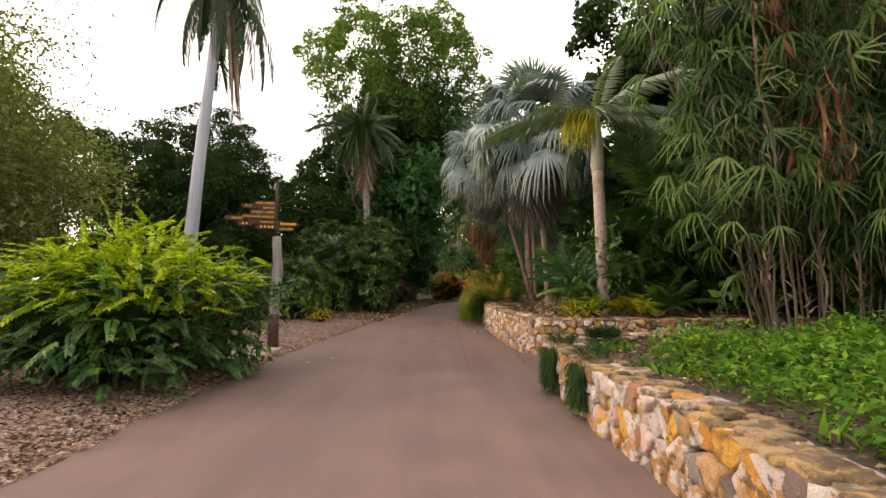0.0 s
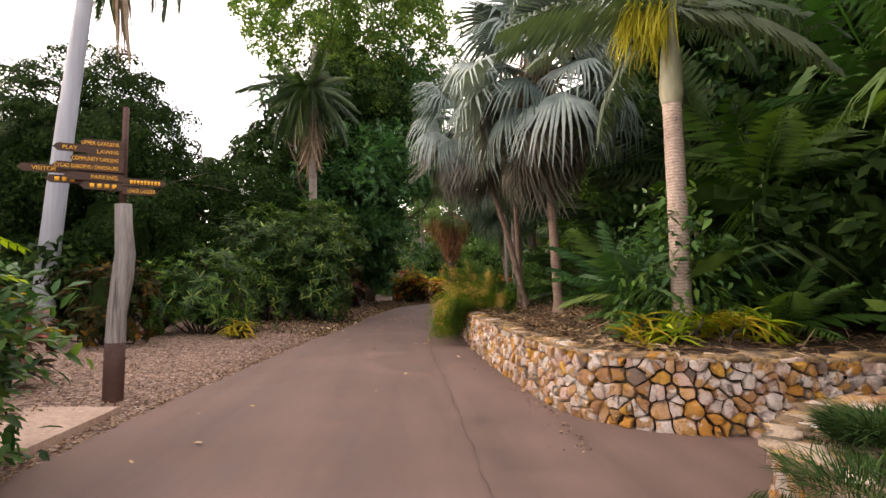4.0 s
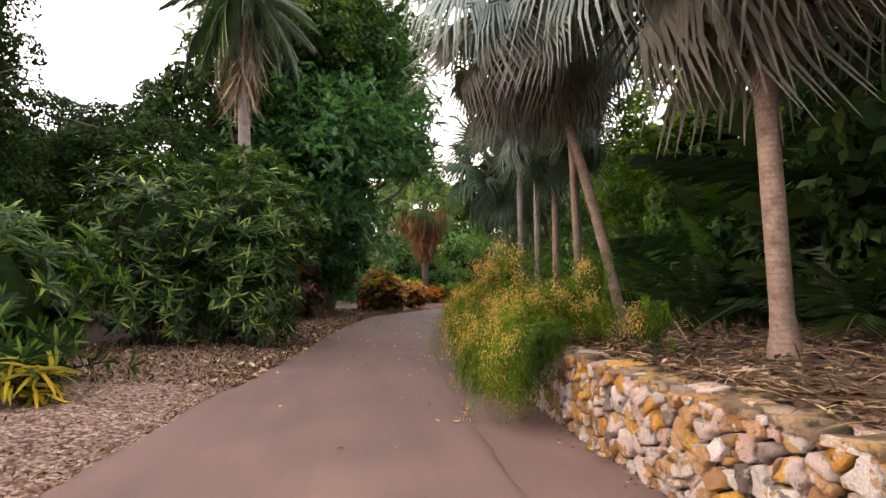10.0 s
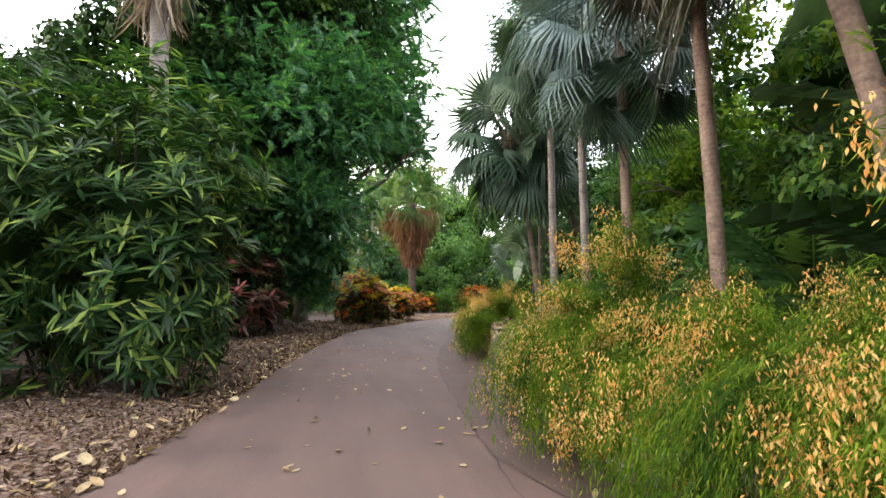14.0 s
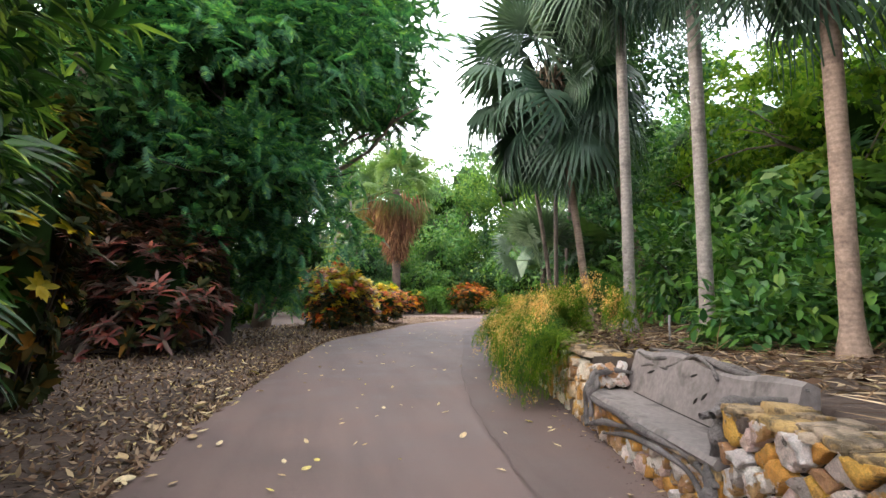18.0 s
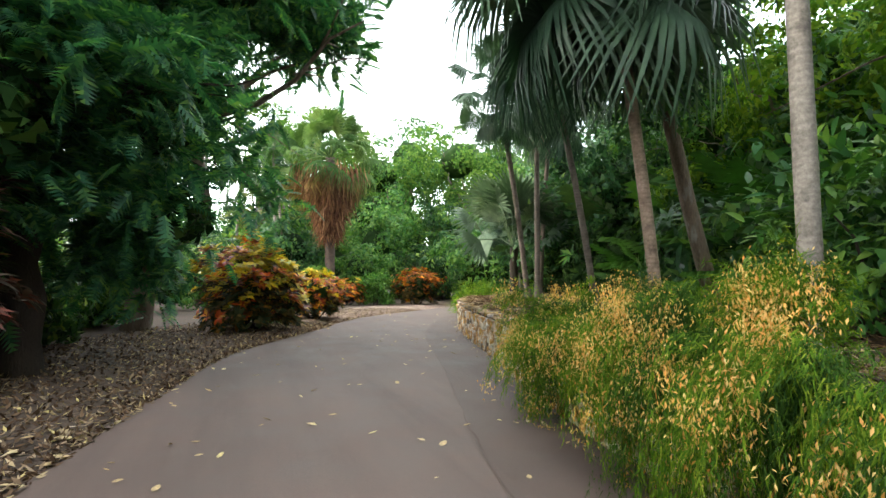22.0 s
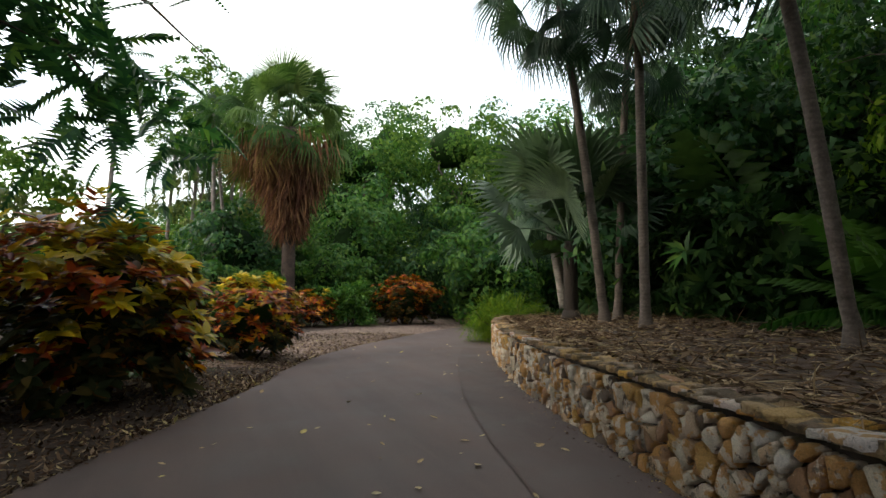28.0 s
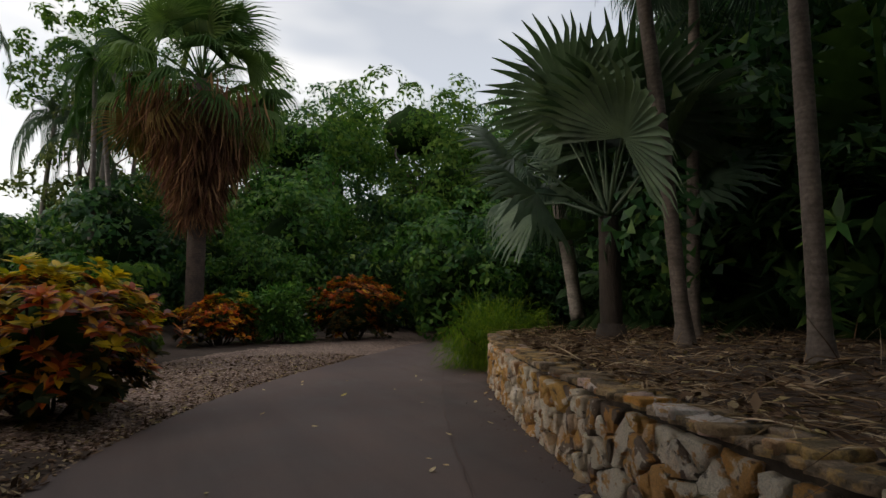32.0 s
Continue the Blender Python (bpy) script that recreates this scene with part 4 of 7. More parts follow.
def fan(nseg=34, spread=150, fused=0.5, droop=0.25):
    """A fan leaf of radius 1 whose middle points along x: pleats joined at the hub, then free fingers with bent tips."""
    v, f = [(0.0, 0.0, 0.0)], []
    a = np.radians(np.linspace(-spread, spread, nseg))
    h = (a[1] - a[0]) / 2
    for q in a:
        r = 1 - 0.25 * (abs(q) / np.radians(180)) ** 2 + rng.normal(0, 0.05)
        b = len(v)
        cup = 0.10 * math.cos(q)
        e = q + rng.normal(0, 0.03)
        bend = droop * rng.uniform(0.5, 1.5)
        k = fused + (r - fused) * 0.5
        w, t = h * fused * 0.62 / k, 0.004
        co, si = math.cos(e), math.sin(e)
        b0 = len(v)
        v += [(fused * math.cos(q - h), fused * math.sin(q - h), -0.025 + cup), (fused * 0.93 * math.cos(q), fused * 0.93 * math.sin(q), 0.02 + cup),
              (fused * math.cos(q + h), fused * math.sin(q + h), -0.025 + cup),
              (k * math.cos(e - w), k * math.sin(e - w), cup * 0.6 - bend * 0.22), (k * math.cos(e + w), k * math.sin(e + w), cup * 0.6 - bend * 0.22),
              (r * co + t * si, r * si - t * co, -bend * r), (r * co - t * si, r * si + t * co, -bend * r)]
        v[b0:] = [(x, y, z - 0.32 * abs(y)) for x, y, z in v[b0:]]
        f += [(0, b, b + 1, b + 1), (0, b + 1, b + 2, b + 2), (b, b + 3, b + 1, b + 1), (b + 1, b + 3, b + 4, b + 4), (b + 1, b + 4, b + 2, b + 2), (b + 3, b + 5, b + 6, b + 4)]
    return np.array(v, float), np.array(f)


def feather_frond(n=30, llen=0.26, droop=0.55, hang=0.6, width=0.03):
    """A palm frond of length 1 along x, arching down, its leaflets hanging from one rib."""
    x = np.linspace(0.0, 1, n)
    rib = np.stack([x * (1 - 0.12 * droop * x), 0 * x, 0.1 * x - droop * x * x], -1)
    v = np.concatenate([rib + (0, -0.006, 0), rib + (0, 0.006, 0)])
    f = [(q, q + 1, n + q + 1, n + q) for q in range(n - 1)]
    extra = []
    for s, base in ((-1, 0), (1, n)):
        for k in range(2, n):
            q = x[k]
            d = np.array((0.55, s * (1 - 0.3 * hang), -hang - droop * q)) + rng.normal(0, 0.06, 3)
            d /= np.linalg.norm(d)
            L = llen * (math.sin(math.pi * min(1, 0.1 + q * 0.86)) ** 0.5) * rng.uniform(0.85, 1.1)
            p = rib[k]
            e = np.array((1.0, 0, 0)) - d * d[0]
            e /= np.linalg.norm(e)
            m = 2 * n + len(extra)
            extra += [p + d * L * 0.45 - e * width / 2, p + d * L + (0, 0, -0.12 * L), p + d * L * 0.45 + e * width / 2]
            f.append((base + k, m, m + 1, m + 2))
    return np.concatenate([v, np.array(extra)]), np.array(f)


FAN = fan(30, 100, 0.42, 0.3)
FAN_DEAD = fan(16, 46, 0.3, 0.3)
FAN_MID = fan(30, 112, 0.46, 0.2)
FAN_STIFF = fan(28, 108, 0.62, 0.06)
FAN_SMALL = fan(8, 62, 0.24, 0.4)
FROND = feather_frond()
FROND_WIDE = feather_frond(17, 0.34, 0.4, 0.32, 0.056)
FROND_DROOP = feather_frond(44, 0.28, 0.55, 0.9, 0.021)
FROND_THIN = feather_frond(34, 0.4, 0.95, 1.1, 0.024)
FROND_BIG = feather_frond(20, 0.27, 0.45, 0.4, 0.05)


def crown_dirs(n, lo, hi):
    """Directions evenly round, from elevation lo to hi (degrees)."""
    az = np.arange(n) * 2.39996 + rng.uniform(0, 6.28)
    el = np.radians(np.linspace(lo, hi, n) + rng.normal(0, 5, n))
    return np.stack([np.cos(az) * np.cos(el), np.sin(az) * np.cos(el), np.sin(el)], -1)


def sagged(v, hubs, sizes, sag):
    """Leaves (n, k, 3) whose fingers give way to their weight, the more the further from the hub."""
    off = v - hubs[:, None]
    r = np.linalg.norm(off, axis=2, keepdims=True)
    q = np.clip(r / sizes[:, None, None], 0, 1.3) ** 2
    flat = np.linalg.norm(off[..., :2], axis=2, keepdims=True) / (r + 1e-6)
    sag = np.asarray(sag)[:, None, None]
    out = off * np.concatenate([1 - 0.45 * sag * q, 1 - 0.45 * sag * q, np.ones_like(q)], -1)
    out[..., 2:] -= sag * q * flat * sizes[:, None, None]
    return out + hubs[:, None]


def palm(name, base, top, r0, r1, label, bark, style="fan", mat=None, n=30, size=1.6, petiole=1.2, lo=-55, hi=80, skirt=None, shaft=0.0, template=None, bulge=1.0, category="palm tree", low_mat=None, face_drop=-0.35, low_part=3, weight=0.3, arch=0.0):
    """A palm: trunk, crown of fan or feather leaves, leaf stalks, and, if any, a skirt of dry leaves."""
    base, top = np.asarray(base, float), np.asarray(top, float)
    root = thing(name, base, label, category)
    rel = top - base
    t = np.linspace(0, 1, 14)[:, None]
    line = rel * t + np.array([rel[0], rel[1], 0]) * (t * (t - 1)) * 0.35
    rad = r0 + (r1 - r0) * t[:, 0]
    foot = np.array([[0.0, 0, -0.15], [0, 0, 0.08], [0, 0, 0.3]])
    line, rad = np.concatenate([foot, line[1:]]), np.concatenate([[r0 * 1.7 * bulge, r0 * 1.4 * bulge, r0 * 1.1], rad[1:]])
    rad = rad * (1 + rng.normal(0, 0.015, len(rad)))
    mesh_object("trunk", [(*tube(line, rad, 14), bark)], root, smooth=True)
    if shaft:
        sh = np.array([rel + (0, 0, shaft * q) for q in (-0.02, 0.1, 0.5, 1.0)])
        mesh_object("crownshaft", [(*tube(sh, [r1 * 1.05, r1 * 1.3, r1 * 1.05, r1 * 0.5], 12), M_SHAFT)], root, "smooth green crownshaft", smooth=True)
    c = rel + np.array([0, 0, shaft])
    d = crown_dirs(n, lo, hi)
    if style == "fan":
        pet = petiole * rng.uniform(0.8, 1.15, n)
        sag = np.array([0, 0, -0.22])
        pos = c + d * pet[:, None] + sag * pet[:, None] * np.clip(1 - d[:, 2:3], 0, 2) * 0.5
        tub = [(np.array([c + q * 0.12, c + q * p * 0.6 + (0, 0, 0.04), e]), [0.035, 0.022, 0.014], 5) for q, p, e in zip(d, pet, pos)]
        mesh_object("stalk_whorl", [(*tubes(tub), mat)], root)
        face = d * 1.0 + np.array([0, 0, face_drop])
        up = np.tile(np.array([0, 0, 1.0]), (n, 1)) + d * 0.25 + rng.normal(0, 0.45, (n, 3))
        sz = size * rng.uniform(0.85, 1.12, n)
        give = weight * np.linspace(1.2, 0.02, n) * rng.uniform(0.7, 1.3, n)
        if low_mat is not None:
            k = n // low_part
            dead = low_mat is M_SKIRT
            low = FAN_DEAD if dead else (template or FAN)
            in_by = 0.55 if dead else 1.0
            a = scatter(low, c + (pos[:k] - c) * (in_by, in_by, 1.0), face[:k] * (in_by, in_by, 1) + (0, 0, -1.4 if dead else -0.9), sz[:k], up[:k])
            b = scatter(template or FAN, pos[k:], face[k:], sz[k:], up[k:])
            hub_low = c + (pos[:k] - c) * (in_by, in_by, 1.0)
            for (v, f), m, (tv, tf), hub, sk, gv in ((b, mat, template or FAN, pos[k:], sz[k:], give[k:]), (a, low_mat, low, hub_low, sz[:k], give[:k])):
                for w in sagged(v.reshape(-1, len(tv), 3), hub, sk, gv):
                    mesh_object("leaf", [(w, tf, m)], root)
        else:
            v, f = scatter(template or FAN, pos, face, sz, up)
            tv, tf = template or FAN
            for w in sagged(v.reshape(-1, len(tv), 3), pos, sz, give):
                mesh_object("leaf", [(w, tf, mat)], root)
    else:
        up = np.tile(np.array([0, 0, 1.0]), (n, 1)) + rng.normal(0, 0.3, (n, 3))
        tv, tf = template or FROND
        hub, sz = np.repeat(c[None], n, 0), size * rng.uniform(0.62, 1.12, n)
        v, f = scatter((tv, tf), hub, unit(d + rng.normal(0, 0.14, (n, 3))), sz, up)
        for w in sagged(v.reshape(-1, len(tv), 3), hub, sz, np.full(n, arch)):
            mesh_object("frond", [(w, tf, mat)], root)
    if skirt:
        z0, z1, rs, count, smat = skirt
        q = rng.uniform(0, 1, count) ** 1.2
        az = rng.uniform(0, 6.28, count)
        zz = z1 + (z0 - z1) * q
        rr = r1 + rs * (0.08 + 0.92 * np.clip(q, 0, 1) ** 1.2) * rng.uniform(0.3, 1.0, count)
        cx = np.interp(zz, line[:, 2], line[:, 0])
        cy = np.interp(zz, line[:, 2], line[:, 1])
        pos = np.stack([cx + rr * np.cos(az) * 0.55, cy + rr * np.sin(az) * 0.55, zz], -1)
        dd = np.stack([np.cos(az) * 0.25, np.sin(az) * 0.25, np.full(count, -1.0)], -1) + rng.normal(0, 0.12, (count, 3))
        ln = rng.uniform(0.7, 1.4, count) * min(1.3, (z0 - z1) * 0.5)
        sz = np.stack([ln, rng.uniform(0.5, 1.3, count) * 0.5, ln * 0.5], -1)
        mesh_object("skirt", [(*scatter(STRAP, pos, dd, sz), smat)], root, "hanging skirt of dry brown leaves")
    return root


def bush(name, at, radii, label, mats, leaf, size, n_clump=70, per=26, spread=0.22, low=-0.35, stems=5, category="shrub", droop=-0.1, out=0.9, lump=0.22, inner=0.45, group="", lobe=0.0):
    """A shrub: stems and leaves in clumps. mats: [(material, share)]."""
    x, y = at
    z = gz(x, y)
    root = thing(name, (x, y, z), label, category, group)
    rx, ry, h = radii
    c = np.array([0, 0, h * 0.5])
    tub = []
    for _ in range(stems):
        e = np.array([rng.normal(0, rx * 0.4), rng.normal(0, ry * 0.4), h * rng.uniform(0.5, 0.8)])
        tub.append((curve_points((rng.normal(0, rx * 0.12), rng.normal(0, ry * 0.12), -0.06), e, 6, 0, 0.04), np.linspace(0.035, 0.01, 6), 6))
    mesh_object("branching", [(*tubes(tub), M_DARKBARK)], root)
    for m, share in mats:
        k = max(3, int(n_clump * share))
        v, f = billow(c, (rx * 0.88, ry * 0.88, h * 0.48), k, per, leaf, size, lobe, -0.95, lump, True) if lobe else foliage(c, (rx, ry, h * 0.52), k, per, leaf, size, spread, -0.98, inner, lump, droop, out, True)
        v[:, 2] = np.maximum(v[:, 2], 0.02 + 0.05 * np.abs(np.sin(v[:, 0] * 9)))
        mesh_object("foliage", [(v, f, m)], root)
    if lobe:
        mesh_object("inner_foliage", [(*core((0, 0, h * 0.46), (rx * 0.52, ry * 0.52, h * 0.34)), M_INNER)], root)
    return root


def rosette_bush(name, at, radii, label, mats, leaf, size, heads=60, per=16, category="shrub", group="", low=-0.2, updir=0.6, by_height=False, taper=0.0):
    """A shrub of whorled leaf heads at the ends of its stems."""
    x, y = at
    z = gz(x, y)
    root = thing(name, (x, y, z), label, category, group)
    rx, ry, h = radii
    c, d = clumps((0, 0, h * 0.47), (rx, ry, h * 0.5), heads, -0.92, 0.45, 0.16, True)
    c[:, :2] *= 1 - taper * np.clip(1 - c[:, 2:3] / (0.5 * h), 0, 1)
    tub = []
    for q in c[:: max(1, heads // 14)]:
        tub.append((curve_points((q[0] * 0.15, q[1] * 0.15, -0.05), q, 5, 0.0, 0.03), np.linspace(0.03, 0.012, 5), 5))
    for q in tub:
        mesh_object("stem", [(*tube(*q, cap=False), M_DARKBARK)], root)
    order = np.argsort(-c[:, 2] / h + rng.normal(0, 0.26, len(c))) if by_height else rng.permutation(len(c))
    cuts = np.cumsum([0] + [share for _, share in mats]) * len(c)
    for (m, _), a, b in zip(mats, cuts[:-1].astype(int), cuts[1:].astype(int)):
        idx = order[a:b]
        if not len(idx):
            continue
        n = len(idx) * per
        ax = unit(d[idx] * (1 - updir) + np.array([0, 0, updir]))
        pos = np.repeat(c[idx], per, 0) + np.repeat(ax, per, 0) * rng.uniform(-0.16, 0.05, n)[:, None] * size * 2
        dirs = unit(rng.normal(0, 1, (n, 3)))
        dirs -= np.repeat(ax, per, 0) * (dirs * np.repeat(ax, per, 0)).sum(1, keepdims=True)
        dirs = unit(unit(dirs) + np.repeat(ax, per, 0) * rng.uniform(0.1, 0.8, n)[:, None])
        v, f = scatter(leaf, pos, dirs, size * rng.uniform(0.7, 1.2, n), np.repeat(ax, per, 0))
        v[:, 2] = np.maximum(v[:, 2], 0.02)
        mesh_object("foliage", [(v, f, m)], root)
    if h > 1.6:
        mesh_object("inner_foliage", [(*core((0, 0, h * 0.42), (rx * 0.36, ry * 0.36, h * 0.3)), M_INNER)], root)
    return root


def tree(name, base, height, label, mat, crown, leaf, size, n_clump, per, r0=0.3, limbs=7, bark=None, lean=(0, 0), fork=0.35, spread=0.5, low=-0.5, lump=0.3, category="tree", inner=0.5, droop=-0.15, mat2=None, extra=(), lobe=0.0, filled=True):
    """A broad-leaved tree. crown: [(dx, dy, z, rx, ry, rz, share)]."""
    base = np.asarray(base, float)
    root = thing(name, base, label, category)
    bark = bark or M_BARK
    top = np.array([lean[0], lean[1], height * fork])
    tub = [(curve_points((0, 0, -0.2), top, 7, 0, r0 * 0.15), np.linspace(r0 * 1.25, r0 * 0.8, 7), 12)]
    ends = []
    for q in range(limbs):
        cx, cy, cz, rx, ry, rz, _ = crown[q % len(crown)]
        e = np.array([cx, cy, cz]) + rng.normal(0, 0.45, 3) * (rx, ry, rz * 0.8)
        e[2] = max(e[2], top[2] + 0.4)
        tub.append((curve_points(top * rng.uniform(0.75, 1.0), e, 7, rng.uniform(0, 0.5), height * 0.012), np.linspace(r0 * 0.5, r0 * 0.07, 7), 7))
        ends.append(e)
    for e in ends:
        for _ in range(2):
            k = e + rng.normal(0, 1.0, 3) * (1.2, 1.2, 0.8)
            tub.append((curve_points(e * 0.8 + top * 0.2, k, 5, 0.1, 0.06), np.linspace(r0 * 0.14, r0 * 0.03, 5), 5))
    tub += list(extra)
    mesh_object("trunk", [(*tubes(tub), bark)], root, smooth=True)
    parts1, parts2 = [], []
    for cx, cy, cz, rx, ry, rz, share in crown:
        k = max(4, int(n_clump * share))
        v, f = billow((cx, cy, cz), (rx * 0.95, ry * 0.95, rz * 0.98), k, per, leaf, size, lobe, low, lump) if lobe else foliage((cx, cy, cz), (rx, ry, rz), k, per, leaf, size, spread, low, inner, lump, droop)
        if lobe and filled:
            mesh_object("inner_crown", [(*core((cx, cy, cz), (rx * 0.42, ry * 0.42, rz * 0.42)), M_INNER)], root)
        keep = np.repeat(v.reshape(-1, len(leaf[0]), 3)[:, :, 2].min(1) > 0.05, len(leaf[1]))
        (parts2 if mat2 is not None and rng.random() < 0.4 else parts1).append((v, f[keep]))
    mesh_object("crown", [(*joined(parts1), mat)], root) if parts1 else None
    if parts2:
        mesh_object("crown", [(*joined(parts2), mat2)], root)
    return root


# ---- left of the path ----
def spray(n=8):
    """A flat twig of length 1 along x with leaves on both sides, arching down."""
    pos, d, L = [], [], []
    for k in range(n):
        q = 0.12 + 0.84 * k / (n - 1)
        for sgn in (-1, 1):
            pos.append((q, 0, -0.22 * q * q))
            d.append((0.75, sgn * (0.9 - 0.5 * q), -0.22 - 0.2 * q))
            L.append(0.3 * (1 - 0.35 * q))
    return scatter(small_leaf(0.46, -0.12), np.array(pos), np.array(d), np.array(L), np.tile((0, 0, 1.0), (2 * n, 1)))


SPRAY = spray()


def layered_bush(name, at, radii, label, mats, sprays, size, lean=(0, 0)):
    """A shrub of flat twigs in layers; mats: [(material, share)] from the top down."""
    x, y = at
    z = gz(x, y)
    root = thing(name, (x, y, z), label, "shrub")
    rx, ry, h = radii
    c, d = clumps((0, 0, h * 0.45), (rx, ry, h * 0.52), sprays, -0.8, 0.35, 0.2, True)
    c[:, :2] += np.asarray(lean) * (c[:, 2:3] / h)
    tub = [(curve_points((q[0] * 0.12, q[1] * 0.12, -0.06), q * (0.8, 0.8, 0.85), 6, 0.1, 0.03), np.linspace(0.03, 0.008, 6), 5) for q in c[:26]]
    for q in tub:
        mesh_object("stem", [(*tube(*q, cap=False), M_DARKBARK)], root)
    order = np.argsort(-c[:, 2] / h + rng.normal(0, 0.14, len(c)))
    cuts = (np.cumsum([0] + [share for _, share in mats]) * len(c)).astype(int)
    for (m, _), a, b in zip(mats, cuts[:-1], cuts[1:]):
        k = order[a:b]
        dd = unit(d[k] * (1, 1, 0.35) + rng.normal(0, 0.35, (len(k), 3)) + (0, 0, 0.12))
        v, f = scatter(SPRAY, c[k] - dd * size * 0.5, dd, size * rng.uniform(0.65, 1.3, len(k)), np.tile((0, 0, 1.0), (len(k), 1)) + rng.normal(0, 0.22, (len(k), 3)))
        v[:, 2] = np.maximum(v[:, 2], 0.03)
        mesh_object("foliage", [(v, f, m)], root)
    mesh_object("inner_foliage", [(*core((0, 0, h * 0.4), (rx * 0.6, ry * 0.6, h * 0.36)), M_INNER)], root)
    return root


# lime growth above; the darker greens below also stand in for shade
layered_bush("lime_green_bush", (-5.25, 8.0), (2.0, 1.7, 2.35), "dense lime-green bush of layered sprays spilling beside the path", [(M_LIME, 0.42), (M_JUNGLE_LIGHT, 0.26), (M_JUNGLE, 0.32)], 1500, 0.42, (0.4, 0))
bush("dark_green_bush", (-3.95, 9.3), (0.85, 0.9, 1.85), "glossy dark-green bush at the path's edge", [(M_JUNGLE, 0.8), (M_JUNGLE_LIGHT, 0.25)], BROAD, 0.17, 70, 24, 0.14)
pale_at = np.array([-11.9, 11.5, gz(-11.9, 11.5)])
pale = tree("pale_feathery_tree", tuple(pale_at), 9, "pale olive feathery tree with arching twigs", M_TREEDUSTY, [(0, 0, 4.6, 3.0, 3.4, 3.8, 0.6), (1.6, -1, 3.0, 2.4, 2.4, 2.6, 0.4)], TRI, 0.13, 330, 170, 0.18, 9, spread=0.4, mat2=M_TREEDUSTY)
for q in range(46):
    high = q % 3 == 0
    a = np.array([-9.6 + rng.uniform(-1, 0.6), 10.2 + rng.uniform(-1, 1.5), rng.uniform(5.6, 8.6) if high else rng.uniform(2.6, 5.2)])
    e = a + np.array([rng.uniform(1.0, 3.2) if high else rng.uniform(0.8, 2.1), rng.uniform(-0.8, 0.8), rng.uniform(-1.6, 0.3)]) - pale_at
    pts = curve_points(a - pale_at, e, 9, rng.uniform(0.2, 0.7), 0.03)
    mesh_object("twig", [(*tube(pts, np.linspace(0.012, 0.003, 9), 5), M_BARK)], pale, smooth=True)
    n = 110
    u1 = rng.uniform(0.15, 1, n) * 8
    pos = np.stack([np.interp(u1, np.arange(9), pts[:, c]) for c in range(3)], -1) + rng.normal(0, 0.05, (n, 3))
    mesh_object("twig_leaves", [(*scatter(SMALL, pos, rng.normal(0, 1, (n, 3)), rng.uniform(0.04, 0.1, n)), M_TREEDUSTY)], pale)
royal = palm("royal_palm", (-10.3, 20.4, gz(-10.3, 20.4)), (-9.1, 20.4, 13.3), 0.29, 0.185, "tall palm with a smooth pale grey trunk", M_PALM_WHITE, "feather", M_FRONDDARK, 40, 3.2, lo=-70, hi=55, template=FROND_DROOP, arch=0.6, shaft=0.9)
mesh_object("dead_frond", [(*scatter(STRAP, np.tile((1.55, 0, 12.9), (30, 1)) + rng.normal(0, 0.06, (30, 3)), np.tile((0.09, 0, -1.0), (30, 1)) + rng.normal(0, 0.02, (30, 3)), np.tile((5.3, 0.8, 0.3), (30, 1)) * rng.uniform(0.7, 1.1, (30, 1))), M_SKIRT)], royal, "dead brown frond hanging down")
rosette_bush("dark_croton_bush", (-7.3, 18.2), (1.3, 1.3, 2.2), "dark glossy bronze-green shrub behind the sign post", [(M_CROTON_DARK, 1.0)], BROAD, 0.2, 120, 16, updir=0.4)
rosette_bush("red_yellow_croton", (-6.0, 12.95), (0.75, 0.6, 1.5), "red and yellow croton beside the concrete path", [(M_DARKRED, 0.6), (M_CROTON_YELLOW, 0.12), (M_CROTON_DARK, 0.28)], BROAD, 0.24, 60, 14)
rosette_bush("low_red_croton", (-7.3, 20.6), (0.5, 0.5, 0.8), "low dark red croton in the mulch", [(M_DARKRED, 0.6), (M_CROTON_DARK, 0.4)], BROAD, 0.18, 30, 12)
rosette_bush("strap_leaf_bush", (-6.1, 20.9), (2.0, 1.5, 2.55), "green shrub with long narrow leaves on pale mulch", [(M_OLEANDER, 0.6), (M_JUNGLE_LIGHT, 0.4)], LANCE, 0.3, 190, 18, updir=0.35)
rosette_bush("yellow_strap_plant", (-4.7, 19.8), (0.35, 0.35, 0.6), "low plant with yellow strap leaves", [(M_YELLOWFROND, 0.7), (M_OLEANDER, 0.3)], STRAP, 0.4, 9, 14)
for (x, y, rx, ry, h) in ((-5.6, 26.0, 2.1, 1.8, 4.8), (-3.4, 25.9, 1.8, 1.6, 4.8), (-4.5, 28.2, 1.5, 1.5, 5.2)):
    rosette_bush("oleander_bush", (x, y), (rx, ry, h), "tall dense shrub with long glossy green leaves", [(M_OLEANDER, 1.0)], LANCE, 0.33, 430, 15, group="tall shrubs along the path", updir=0.45, taper=0.45)
rosette_bush("tall_dark_croton", (-4.0, 29.9), (0.9, 0.9, 4.3), "tall dark bronze croton with a few yellow leaves", [(M_CROTON_DARK, 0.94), (M_CROTON_YELLOW, 0.06)], BROAD, 0.22, 170, 14, updir=0.45, taper=0.5)
palm("skirted_palm", (-4.1, 28.6, gz(-4.1, 28.6)), (-4.5, 28.6, 10.4), 0.2, 0.15, "tall palm with a ragged skirt of dry fronds", M_PALM_GREY, "feather", M_FRONDDARK, 64, 2.3, lo=-45, hi=60, template=FROND_THIN, skirt=(10.2, 7.6, 0.8, 300, M_SKIRT))
